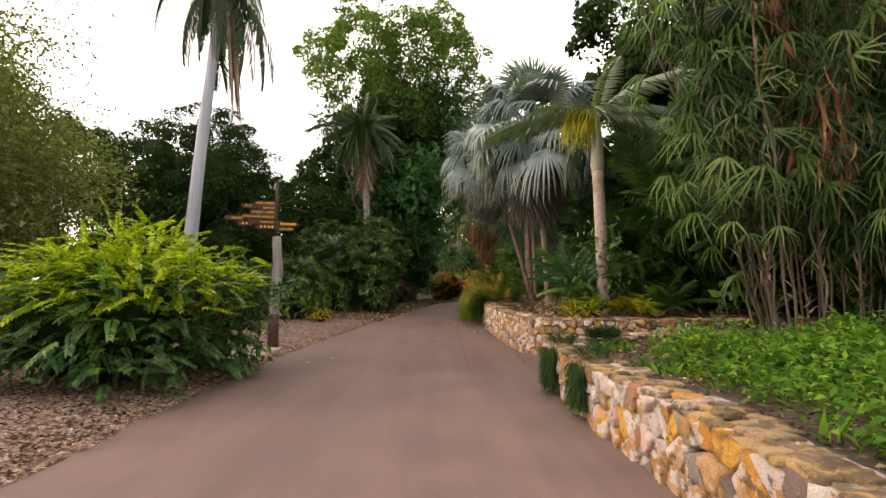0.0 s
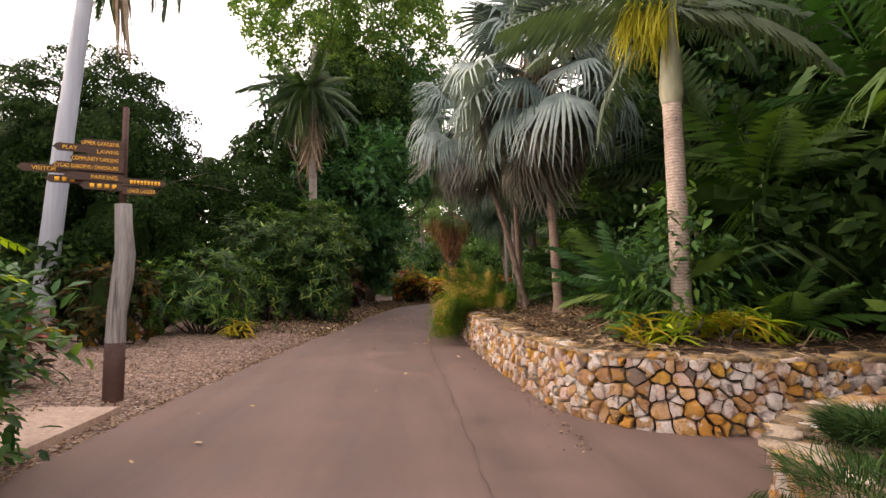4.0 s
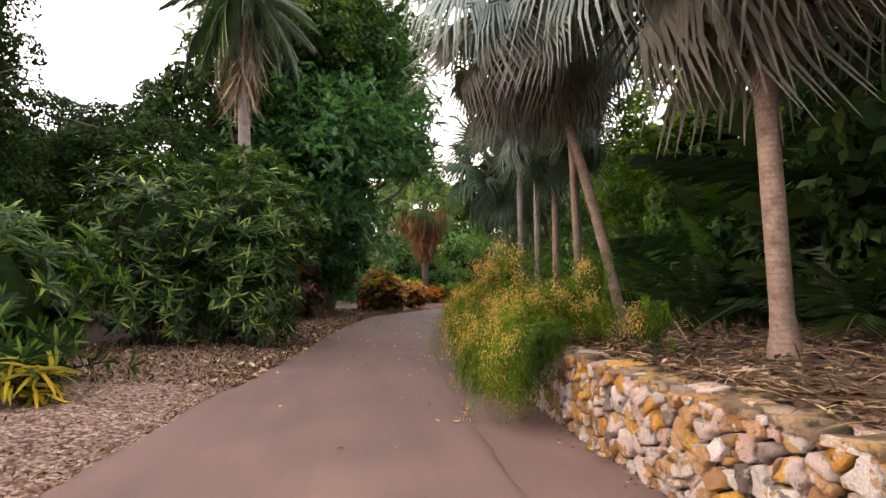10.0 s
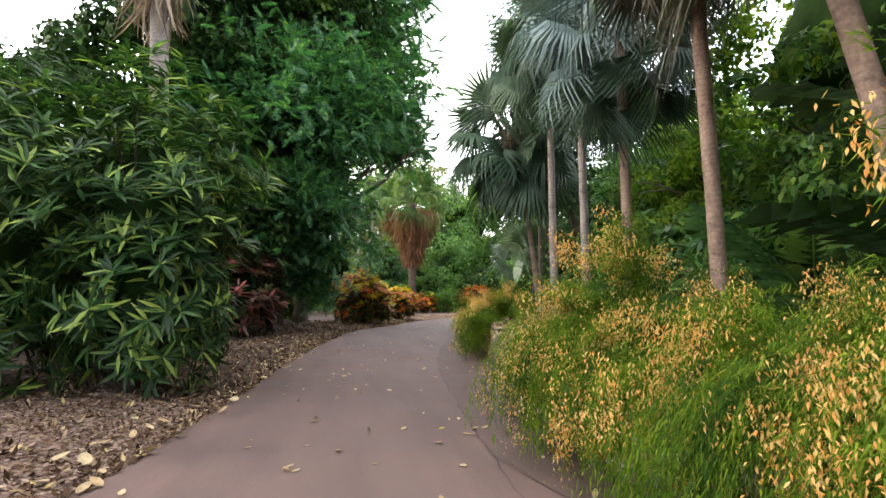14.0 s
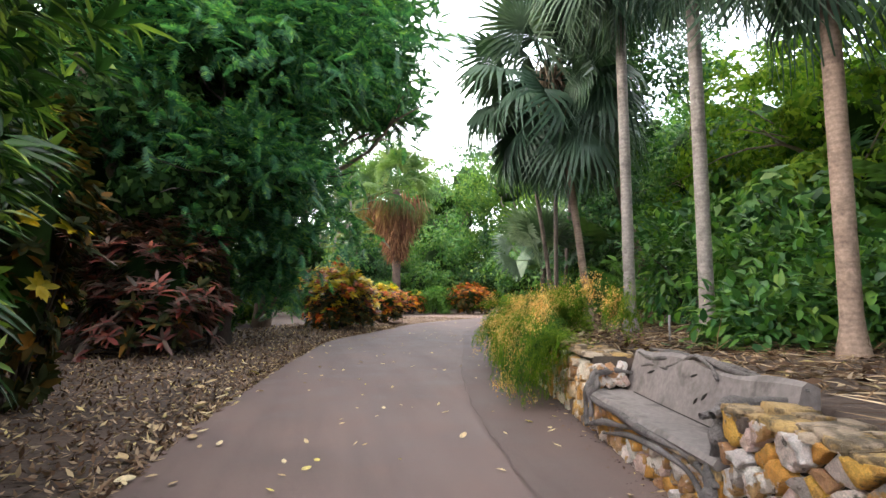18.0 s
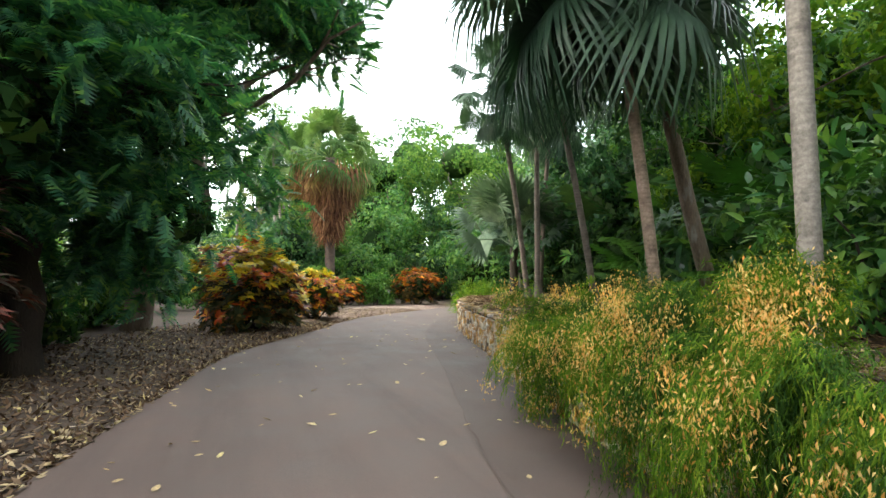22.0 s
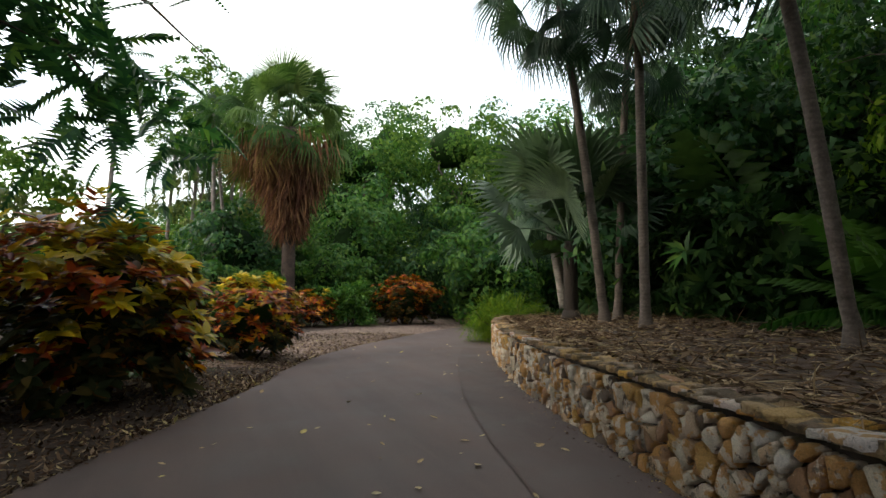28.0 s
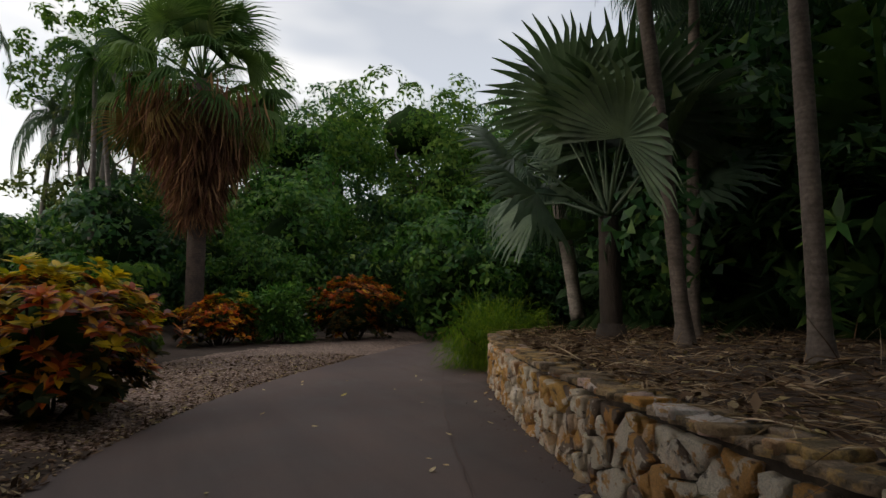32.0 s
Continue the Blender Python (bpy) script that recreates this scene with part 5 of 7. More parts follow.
for (x, y, h, w) in ((-10.8, 24.4, 10.0, 2.7), (-14.5, 26, 10.0, 3.6), (-17.5, 21, 9.5, 3.6), (-9.5, 34, 8.2, 3.0), (-8.0, 41, 10, 3.6), (-15, 38, 10.5, 4.5), (-16.5, 31, 10.5, 3.6)):
    tree("dark_garden_tree", (x, y, gz(x, y)), h, "dense dark-green tree behind the shrubs", M_TREEDARK, [(0, 0, h * 0.62, w, w, h * 0.36, 0.55), (w * 0.3, -1, h * 0.3, w * 0.9, w * 0.9, h * 0.32, 0.45)], TRI, 0.14 if y < 28 else 0.2, 180, 270 if y < 28 else 170, 0.25, 6, lump=0.2, lobe=0.75)
tree("broad_feathery_tree", (-2.7, 44.7, gz(-2.7, 44.7)), 15, "large spreading tree with feathery dark-green leaves", M_TREE,
     [(-1.5, -2.5, 10.0, 4.6, 4.0, 3.6, 0.3), (2.6, -3.4, 10.0, 3.2, 3.2, 3.0, 0.2), (-5.0, -1, 7.0, 4.2, 4, 4.2, 0.2), (-1.0, -3.4, 6.2, 2.4, 2.2, 1.6, 0.08), (1.8, -2.4, 14.5, 4.4, 4.0, 3.2, 0.3), (-3.0, -1, 14.0, 4.0, 4.0, 3.2, 0.25), (4.6, -0.6, 8.9, 1.9, 1.6, 1.1, 0.07), (3.2, -1.2, 9.8, 1.8, 1.6, 1.4, 0.07), (2.5, -1.9, 4.7, 0.8, 0.9, 0.7, 0.011), (3.5, -1.2, 3.5, 0.4, 0.5, 0.4, 0.004)],
     FEATHER, 0.62, 760, 15, 0.32, 9, M_BARK, (0.5, -0.1), 0.36, 0.45, mat2=M_TREE, inner=0.35,
     extra=[(np.array([(0.0, 0, 0.2), (0.45, -0.15, 1.3), (1.05, -0.4, 2.4), (1.55, -0.6, 3.1), (1.75, -0.65, 3.6), (1.6, -0.6, 4.4), (1.5, -0.55, 5.6), (1.7, -0.7, 7.2), (2.4, -0.9, 9.0)]), np.array([0.3, 0.24, 0.22, 0.23, 0.24, 0.17, 0.15, 0.12, 0.06]), 10),
            (np.array([(1.6, -0.6, 4.4), (2.1, -1.3, 4.7), (2.8, -1.7, 4.4), (3.5, -1.2, 3.6)]), np.array([0.06, 0.04, 0.025, 0.01]), 6),
            (np.array([(1.5, -0.55, 5.6), (2.3, -0.5, 6.8), (3.4, -0.6, 8.0), (4.6, -0.6, 8.9)]), np.array([0.11, 0.09, 0.07, 0.03]), 7)])
tree("drooping_feathery_tree", (-2.95, 37.6, gz(-2.95, 37.6)), 12, "dark-trunked tree with feathery blue-green leaves hanging low", M_TREENEAR,
     [(-0.4, 0.0, 8.0, 3.6, 3.4, 3.0, 0.30), (2.2, 1.2, 8.6, 2.4, 2.6, 2.4, 0.16), (-2.4, -0.4, 5.4, 2.4, 2.4, 2.4, 0.10), (0.5, -1.2, 4.6, 1.4, 1.2, 1.4, 0.07), (1.3, 0.4, 3.6, 1.1, 1.2, 2.6, 0.11), (-0.3, -1.2, 2.9, 0.7, 0.7, 0.8, 0.03), (1.1, 1.6, 2.0, 0.8, 0.9, 1.2, 0.07), (0.45, 0.1, 3.4, 0.6, 0.7, 1.0, 0.04), (-1.5, 0.8, 2.4, 0.9, 0.9, 1.4, 0.06), (1.6, 1.6, 5.6, 1.4, 1.5, 1.8, 0.08), (-1.9, -1.4, 5.2, 1.2, 1.0, 1.2, 0.04)],
     FEATHER, 0.5, 800, 13, 0.26, 9, M_DARKBARK, (-0.2, 0.2), 0.3, 0.36, mat2=M_TREENEAR, inner=0.3)
tree("tall_background_tree", (-4.2, 39.6, gz(-4.2, 39.6)), 24, "tall tree with a light-green crown behind the shrubs", M_TREELIGHT, [(-2.6, -1, 17.5, 3.4, 3.6, 4.6, 0.26), (2.8, 0, 18.5, 4.2, 4, 5.0, 0.3), (0.3, 0, 14.0, 4.0, 3, 3.4, 0.22)], TRI, 0.27, 560, 120, 0.3, 9, mat2=M_JUNGLE, lobe=0.8, filled=False)
# the tall tree's lower crown as a separate tree, dark leaves for its shade
tree("shaded_background_tree", (-5.6, 37.6, gz(-5.6, 37.6)), 13, "shaded lower crown of the tall tree, in dark leaves", M_TREEDARK, [(-1.0, 0, 9.5, 3.2, 2.8, 3.4, 0.4), (3.0, 1.5, 9.5, 3.2, 2.4, 3.6, 0.35), (0.4, 0.5, 4.4, 4.2, 2.8, 3.6, 0.35), (1.6, 0.5, 13.0, 3.4, 2.6, 2.6, 0.3)], TRI, 0.3, 260, 130, 0.3, 7, mat2=M_TREEDARK, lobe=0.75)
rosette_bush("dark_red_cordyline", (-4.1, 35.6), (1.8, 1.4, 3.4), "dark red broad-leaved shrub in leaf litter", [(M_DARKRED, 0.7), (M_CROTON_DARK, 0.3)], blade(0.26, -0.2), 0.34, 360, 14)
rosette_bush("orange_croton_bush", (0.35, 44.2), (1.7, 1.4, 2.7), "large croton bush with orange, red and yellow leaves", [(M_CROTON_YELLOW, 0.34), (M_CROTON, 0.26), (M_CROTON_DARK, 0.40)], BROAD, 0.25, 450, 15, by_height=True, group="crotons along the path")
rosette_bush("tall_croton_bush", (0.3, 44.4), (0.6, 0.6, 3.2), "upright croton stems with orange leaves above the rest", [(M_CROTON_YELLOW, 0.3), (M_CROTON, 0.42), (M_CROTON_DARK, 0.28)], BROAD, 0.23, 56, 14, by_height=True, group="crotons along the path")
rosette_bush("yellow_croton_bush", (2.75, 48.4), (1.3, 1.1, 1.95), "croton bush with yellow and orange leaves", [(M_CROTON_YELLOW, 0.22), (M_CROTON, 0.43), (M_CROTON_DARK, 0.35)], BROAD, 0.19, 330, 15, by_height=True, group="crotons along the path")
rosette_bush("low_croton_bush", (5.6, 57.2), (1.3, 0.9, 1.5), "low croton bush with orange-red leaves", [(M_CROTON_YELLOW, 0.05), (M_CROTON, 0.6), (M_CROTON_DARK, 0.35)], BROAD, 0.18, 210, 14, by_height=True, group="crotons along the path")
bush("round_green_bush", (7.4, 57.6), (1.0, 0.8, 1.75), "small round green bush between crotons", [(M_JUNGLE_LIGHT, 1.0)], WIDE, 0.18, 80, 40, 0.16)
rosette_bush("red_croton_bush", (10.1, 58.0), (1.8, 1.2, 2.3), "rounded croton bush with red-orange top leaves", [(M_CROTON, 0.5), (M_CROTON_DARK, 0.5)], BROAD, 0.18, 360, 15, by_height=True, group="crotons along the path")
palm("red_skirted_fan_palm", (5.1, 60.0, gz(5.1, 60)), (5.0, 60.0, 9.2), 0.3, 0.3, "stout fan palm with a long red-brown skirt", M_PALM_DARK, "fan", M_FANLIGHT, 46, 1.5, 2.1, -40, 86, template=FAN, weight=0.14, face_drop=-0.3, low_mat=M_FANBROWN, low_part=6, skirt=(8.5, 4.9, 4.3, 2600, M_REDSKIRT))
for (x, y, h) in ((-2.5, 62, 10.8), (-0.6, 68, 9.6), (0.6, 67, 8.6), (1.6, 66, 12.0), (2.6, 68, 11.2), (1.0, 71, 13.0), (3.2, 70, 12.6)):
    palm("slender_palm", (x, y, 0.2), (x + 0.4, y, h), 0.11, 0.085, "slender palm with arching fronds and a thin pale trunk", M_PALM_GREY, "feather", M_FANGREY, 22, 2.4, lo=-5, hi=80, arch=0.85, template=FROND_DROOP)

for (x, y, h, w) in ((-5.0, 57.5, 7.0, 2.0), (1.4, 67.5, 14.8, 3.0)):
    tree("light_leafy_tree", (x, y, gz(x, y)), h, "light dusty-green tree with an open crown beyond the crotons", M_TREEDUSTY, [(0, 0, h * 0.72, w, w, h * 0.26, 0.6), (0.4, -0.4, h * 0.42, w * 0.8, w * 0.8, h * 0.26, 0.4)], WIDE, 0.24, 80 if h < 10 else 150, 60, 0.14, 7, lobe=0.5, mat2=M_TREELIGHT, filled=False)

# ---- right of the path ----
ringed = palm("ringed_palm", (3.9, 12.45, gz(3.9, 12.45)), (3.8, 12.4, 4.3), 0.15, 0.135, "palm with a ringed pinkish trunk and green crownshaft", M_PALM_RING, "feather", M_FANGREY, 13, 2.6, lo=0, hi=48, shaft=1.4)
n = 170
mesh_object("flower_spray", [(*scatter(STRAP, np.stack([rng.uniform(-0.85, -0.2, n), rng.normal(-0.2, 0.1, n), rng.uniform(4.7, 5.0, n)], -1), np.tile((-0.25, -0.05, -1.0), (n, 1)) + rng.normal(0, 0.2, (n, 3)), np.stack([rng.uniform(0.5, 1.0, n), np.full(n, 0.2), np.full(n, 0.3)], -1)), M_SPRAY)], ringed, "yellow drooping flower strands")
palm("silver_fan_palm", (3.6, 17.5, gz(3.6, 17.5)), (3.15, 17.35, 6.7), 0.115, 0.1, "fan palm with silver-blue leaves and a slim brown trunk", M_PALM_BROWN, "fan", M_SILVER, 54, 1.45, 1.5, -74, 88, template=FAN_MID, face_drop=-0.45, low_mat=M_SILVERDRY, low_part=4, skirt=(6.5, 4.5, 0.8, 420, M_SKIRT), weight=0.44)
palm("leaning_fan_palm", (3.55, 20.7, gz(3.55, 20.7)), (1.8, 20.8, 6.5), 0.09, 0.08, "leaning fan palm with drying silvery leaves", M_PALM_BROWN, "fan", M_SILVER, 46, 1.15, 1.15, -74, 80, low_mat=M_SILVERDRY, low_part=3, skirt=(6.3, 4.8, 0.65, 300, M_SKIRT), weight=0.5)
palm("rough_fan_palm", (4.05, 23.5, gz(4.05, 23.5)), (3.75, 23.5, 7.3), 0.1, 0.09, "fan palm with a rough brown trunk and hanging dry leaves", M_PALM_BROWN, "fan", M_SILVER, 42, 1.2, 1.15, -74, 80, low_mat=M_SILVERDRY, low_part=3, skirt=(7.1, 5.3, 0.75, 340, M_SKIRT), weight=0.5)
for (x, y, h, m) in ((5.15, 31.2, 8.6, M_PALM_GREY), (5.1, 29.2, 8.2, M_PALM_GREY), (4.85, 26.9, 6.6, M_PALM_BROWN)):
    palm("slim_fan_palm", (x, y, gz(x, y)), (x - 0.1, y, h), 0.108, 0.09, "slim fan palm with grey-green drooping leaves", m, "fan", M_SILVER if y < 30 else M_FAN, 32, 1.2, 1.15, -72, 75, low_mat=M_FAN)
palm("drooping_fan_palm", (5.72, 33.7, gz(5.72, 33.7)), (4.85, 33.7, 6.6), 0.088, 0.08, "fan palm with broad dark drooping leaves", M_PALM_BROWN, "fan", M_FAN, 34, 1.5, 1.3, -68, 78, template=FAN_MID, skirt=(6.4, 5.0, 0.6, 200, M_SKIRT), weight=0.36)
tree("vine_covered_tree", (8.7, 35.3, gz(8.7, 35.3)), 13, "reddish-brown leaning trunk smothered in dark climbing leaves", M_JUNGLE, [(-1.5, 0, 5.3, 0.75, 0.75, 3.4, 0.5), (-0.4, 0.4, 7.6, 1.9, 1.9, 2.6, 0.35), (-1.8, 0, 10, 1.9, 1.8, 2.4, 0.3)], WIDE, 0.2, 330, 46, 0.13, 6, M_BARK, lean=(-1.9, 0), fork=0.5, spread=0.3, mat2=M_TREEDARK)
# sunlight on these crowns is put into the yellow-green leaf colour
for (x, y, h) in ((10.6, 30.8, 6.8), (12.8, 35.6, 8.0), (13.6, 39.5, 8.8), (8.7, 25.5, 8.8), (15.0, 35.5, 8.8)):
    tree("sunlit_tree", (x, y, gz(x, y)), h, "tree above the raised bed, leaves coloured yellow-green as if sunlit", M_SUNLEAF, [(0, 0, h * 0.62, 2.3, 2.5, h * 0.36, 0.6), (-0.6, -0.4, h * 0.3, 2.0, 2.2, h * 0.28, 0.4)], WIDE, 0.19, 150, 85, 0.2, 6, mat2=M_JUNGLE_LIGHT, lobe=0.5)
palm("leaning_slim_palm", (9.0, 39.4, gz(9.0, 39.4)), (7.7, 39.6, 7.6), 0.09, 0.08, "leaning palm with a shade-darkened trunk and fan leaves", M_PALM_SHADED, "fan", M_FAN, 30, 1.15, 1.2, -72, 75)
palm("dark_fan_palm", (9.55, 43.2, gz(9.55, 43.2)), (9.6, 43.2, 8.4), 0.1, 0.08, "straight slim fan palm with dark leaves", M_PALM_SHADED, "fan", M_FAN, 22, 1.15, 1.2, -72, 75, skirt=(7.2, 6.0, 0.4, 70, M_SKIRT))
palm("curved_fan_palm", (10.4, 45.3, gz(10.4, 45.3)), (9.0, 45.1, 8.9), 0.11, 0.09, "curved slim fan palm with dark leaves", M_PALM_SHADED, "fan", M_FAN, 20, 1.15, 1.2, -72, 75)
palm("second_dark_fan_palm", (11.2, 45.7, gz(11.2, 45.7)), (11.8, 45.7, 8.2), 0.1, 0.085, "slim fan palm with dark leaves behind the others", M_PALM_SHADED, "fan", M_FAN, 18, 1.1, 1.1, -60, 75)
palm("young_fan_palm", (10.7, 46.9, gz(10.7, 46.9)), (10.7, 46.9, 2.95), 0.2, 0.17, "young fan palm with big stiff dark leaves on long stalks", M_DARKBARK, "fan", M_FANGREY, 17, 1.5, 1.9, 12, 84, template=FAN_STIFF, face_drop=0.05, weight=0.06)
palm("leaning_stump_palm", (12.6, 49.6, gz(12.6, 49.6)), (11.9, 49.6, 4.2), 0.17, 0.14, "short leaning palm trunk at the wall's end", M_PALM_GREY, "fan", M_FAN, 20, 1.0, 1.0, -40, 75)


def frond_plant(name, at, n, size, label, mat, template, lo=10, hi=80, z=0.15, category="palm", group=""):
    r = thing(name, (at[0], at[1], gz(*at)), label, category, group)
    v, f = scatter(template, np.tile((0, 0, z), (n, 1)), crown_dirs(n, lo, hi), size * rng.uniform(0.8, 1.15, n), np.tile((0, 0, 1.0), (n, 1)))
    for w in v.reshape(-1, len(template[0]), 3):
        mesh_object("frond", [(w, template[1], mat)], r)
    return r


# clump of tall cane palms behind the near wall
cane = thing("cane_palm_clump", (6.6, 8.4, gz(6.6, 8.4)), "tall clump of slender cane palms with fan leaves and dry stubs", "palm")
stalks, heads, sheaths = [], [], []
for q in range(44):
    x, y, h = rng.uniform(-1.5, 2.6), rng.uniform(-0.8, 0.8), rng.uniform(3.4, 9.0)
    top = np.array([x * 1.2 + rng.normal(0, 0.25), y * 1.2, h])
    if q > 33:
        x, y = -1.1 + 0.1 * (q % 3), 0.3
        top = np.array([rng.uniform(-3.0, -1.8), rng.uniform(0.4, 1.6), rng.uniform(5.5, 8.5)])
    line = curve_points((x, y, -0.1), top, 8, 0, 0.05)
    mesh_object("cane", [(*tube(line, np.linspace(0.022, 0.016, 8), 7), M_CANE)], cane, smooth=True)
    n = 20
    at = rng.uniform(0.3, 1.02, n)
    pos = np.array([x, y, 0]) + (top - (x, y, 0)) * at[:, None]
    d = unit(np.stack([rng.normal(-0.1, 1, n), rng.normal(-0.35, 1, n), rng.uniform(-0.1, 0.8, n)], -1))
    end = pos + d * rng.uniform(0.35, 0.8, n)[:, None]
    stalks += [(np.array([a1, (a1 + b1) / 2 + (0, 0, 0.04), b1]), [0.008, 0.006, 0.005], 4) for a1, b1 in zip(pos, end)]
    # lighter and darker leaf colours by cane stand for lit and shaded ones
    tone = (M_FRONDDARK, M_FANLIGHT, M_FROND, M_FRONDDARK, M_FANLIGHT)[q % 5]
    v, f = scatter(FAN_SMALL, end, d + (0, 0, -0.9), rng.uniform(0.38, 0.78, n))
    if q % 5 == 1:
        for w in v.reshape(n, -1, 3):
            mesh_object("leaf", [(w, FAN_SMALL[1], tone)], cane)
    else:
        heads.append((v, f, tone))
    n = 26
    zz = rng.uniform(0.05, 0.9, n)
    pos = np.array([x, y, 0]) + (top - (x, y, 0)) * zz[:, None]
    sheaths.append(scatter(STRAP, pos, np.stack([rng.normal(0, 0.35, n), rng.normal(0, 0.35, n), rng.uniform(0.5, 1.0, n)], -1), np.stack([rng.uniform(0.1, 0.35, n), np.full(n, 0.25), np.full(n, 0.1)], -1)))
for part_name, pieces, text in (("leaf_stalks", [(*tubes(stalks), M_CANE)], ""), ("leaf_heads", heads, ""), ("leaf_sheaths", [(*joined(sheaths), M_SKIRT)], "dry brown leaf sheaths")):
    mesh_object(part_name, pieces, cane, text)["kind"] = "stuff"
for sx, sz, n in ((-0.6, 3.6, 120), (0.7, 5.2, 40), (-1.2, 5.4, 40)):
    pos = np.stack([rng.normal(sx, 0.22, n), rng.normal(-0.5, 0.25, n), rng.normal(sz, 0.5, n)], -1)
    mesh_object("dry_leaves", [(*scatter(STRAP, pos, np.tile((0, 0, -1.0), (n, 1)) + rng.normal(0, 0.25, (n, 3)), np.stack([rng.uniform(0.3, 0.8, n), np.full(n, 0.45), np.full(n, 0.3)], -1)), M_REDSKIRT)], cane, "dry reddish leaves caught among the canes")


# dark leaves here stand for the deep shade behind the canes
for (x, y, h) in ((9.8, 7.2, 4.5), (9.6, 9.6, 5), (8.6, 5.2, 3.2), (10.5, 3, 4), (11.5, 11.8, 5.5)):
    bush("shaded_shrub", (x, y), (1.7, 1.7, h), "dense shrub behind the cane palms, leaves darkened for shade", [(M_TREEDARK, 1.0)], TRI, 0.36, 60, 70, 0.35, lobe=0.6, group="shaded shrubs behind the wall")

# crown added above the view to shade the cane palms
tree("rainforest_tree", (9.4, 8.6, gz(9.4, 8.6)), 13, "tree crown added over the cane palms to shade them", M_TREEDARK, [(-0.8, 0, 10.6, 3.8, 4.2, 2.2, 0.6), (-2.4, 1.5, 11.6, 3.0, 3.0, 1.8, 0.4)], TRI, 0.3, 130, 110, 0.2, 7, M_DARKBARK, lobe=0.8)
# plants at the front of the bed
for q, (x, y, m) in enumerate(((2.95, 11.9, M_YELLOWFROND), (3.5, 11.75, M_LIME), (4.1, 11.8, M_YELLOWFROND), (4.6, 12.0, M_LIME), (3.2, 12.5, M_JUNGLE_LIGHT))):
    rosette_bush("spiky_yellow_plant", (x, y), (0.3, 0.3, 0.45), "low rosette plant with yellow-green strap leaves", [(m, 1.0)], STRAP, 0.42, 6, 12, group="low plants along the wall top")
frond_plant("small_palm", (5.2, 12.1), 12, 1.1, "small palm with green arching fronds", M_FROND, FROND_WIDE, 15, 75)
frond_plant("small_palm", (3.45, 13.2), 15, 1.35, "leafy palm with drooping green fronds round the ringed trunk", M_JUNGLE, FROND_WIDE, 5, 80, z=0.6)
frond_plant("small_palm", (4.5, 13.1), 15, 1.45, "leafy palm with drooping green fronds round the ringed trunk", M_JUNGLE, FROND_WIDE, 5, 80, z=0.5)
frond_plant("cycad", (4.1, 14.7), 14, 1.5, "cycad with long dark-green arching fronds", M_JUNGLE, FROND_WIDE, 8, 70)
frond_plant("cycad", (5.0, 15.4), 14, 1.7, "cycad with long dark-green arching fronds", M_JUNGLE, FROND_WIDE, 10, 75)
# the next two get dark fronds that stand for shade
frond_plant("cycad", (5.9, 18.6), 14, 1.7, "cycad with long dark-green arching fronds", M_FRONDDARK, FROND_WIDE, 8, 70)
frond_plant("cycad", (5.9, 21.8), 15, 2.2, "cycad with broad dark-green arching fronds", M_FRONDDARK, FROND_WIDE, 12, 70)
frond_plant("cycad", (6.4, 24.4), 14, 2.2, "cycad with broad dark-green arching fronds", M_JUNGLE, FROND_WIDE, 12, 70)
# frond colours lighter or darker, standing for lit and shaded palms
for (x, y, z1) in ((6.3, 14.0, 3.4), (7.6, 12.6, 4.4), (6.6, 16.6, 4.2)):
    palm("broad_frond_palm", (x, y, gz(x, y)), (x + 0.1, y, z1), 0.07, 0.055, "palm with long broad-leafleted green fronds", M_PALM_GREY, "feather", M_JUNGLE_LIGHT if z1 > 4.3 else (M_FROND if y < 15 else M_FRONDDARK), 17, 2.5, lo=-12, hi=72, template=FROND_WIDE)
bush("climbing_vine", (3.95, 12.75), (0.75, 0.7, 2.1), "leafy green vine climbing the palm trunk", [(M_JUNGLE_LIGHT, 0.6), (M_JUNGLE, 0.5)], BROAD, 0.17, 46, 22, 0.2, category="vine", droop=-0.6)
for (x, y, rx, h) in ((4.9, 28.1, 0.6, 0.55), (6.1, 27.6, 0.9, 1.1), (6.6, 29.2, 1.1, 1.7), (6.8, 31.5, 1.2, 2.2), (6.3, 25.8, 1.0, 1.7)):
    bush("broad_leaf_plant", (x, y), (rx, rx, h), "glossy broad-leaved green plant on the raised bed", [(M_JUNGLE_LIGHT, 0.8), (M_JUNGLE, 0.3)], BROAD, 0.21, int(120 * rx), 17, 0.2, group="broad-leaved plants above the bench")
bush("wispy_green_bush", (10.6, 50.3), (1.2, 0.9, 1.2), "wispy light-green bush at the wall's end", [(M_WEEP, 1.0)], HAIR, 0.4, 120, 60, 0.18)

# one tree has lighter leaves, the others dark ones that stand for shade
for (x, y, h) in ((7.6, 18.9, 12.5), (10.2, 15.2, 9.0), (9.8, 21.0, 11.0)):
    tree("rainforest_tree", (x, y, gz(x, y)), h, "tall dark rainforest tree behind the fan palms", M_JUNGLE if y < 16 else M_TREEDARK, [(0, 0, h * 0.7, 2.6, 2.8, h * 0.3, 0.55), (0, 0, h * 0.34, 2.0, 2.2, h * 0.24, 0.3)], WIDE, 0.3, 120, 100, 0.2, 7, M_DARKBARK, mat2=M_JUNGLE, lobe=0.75)
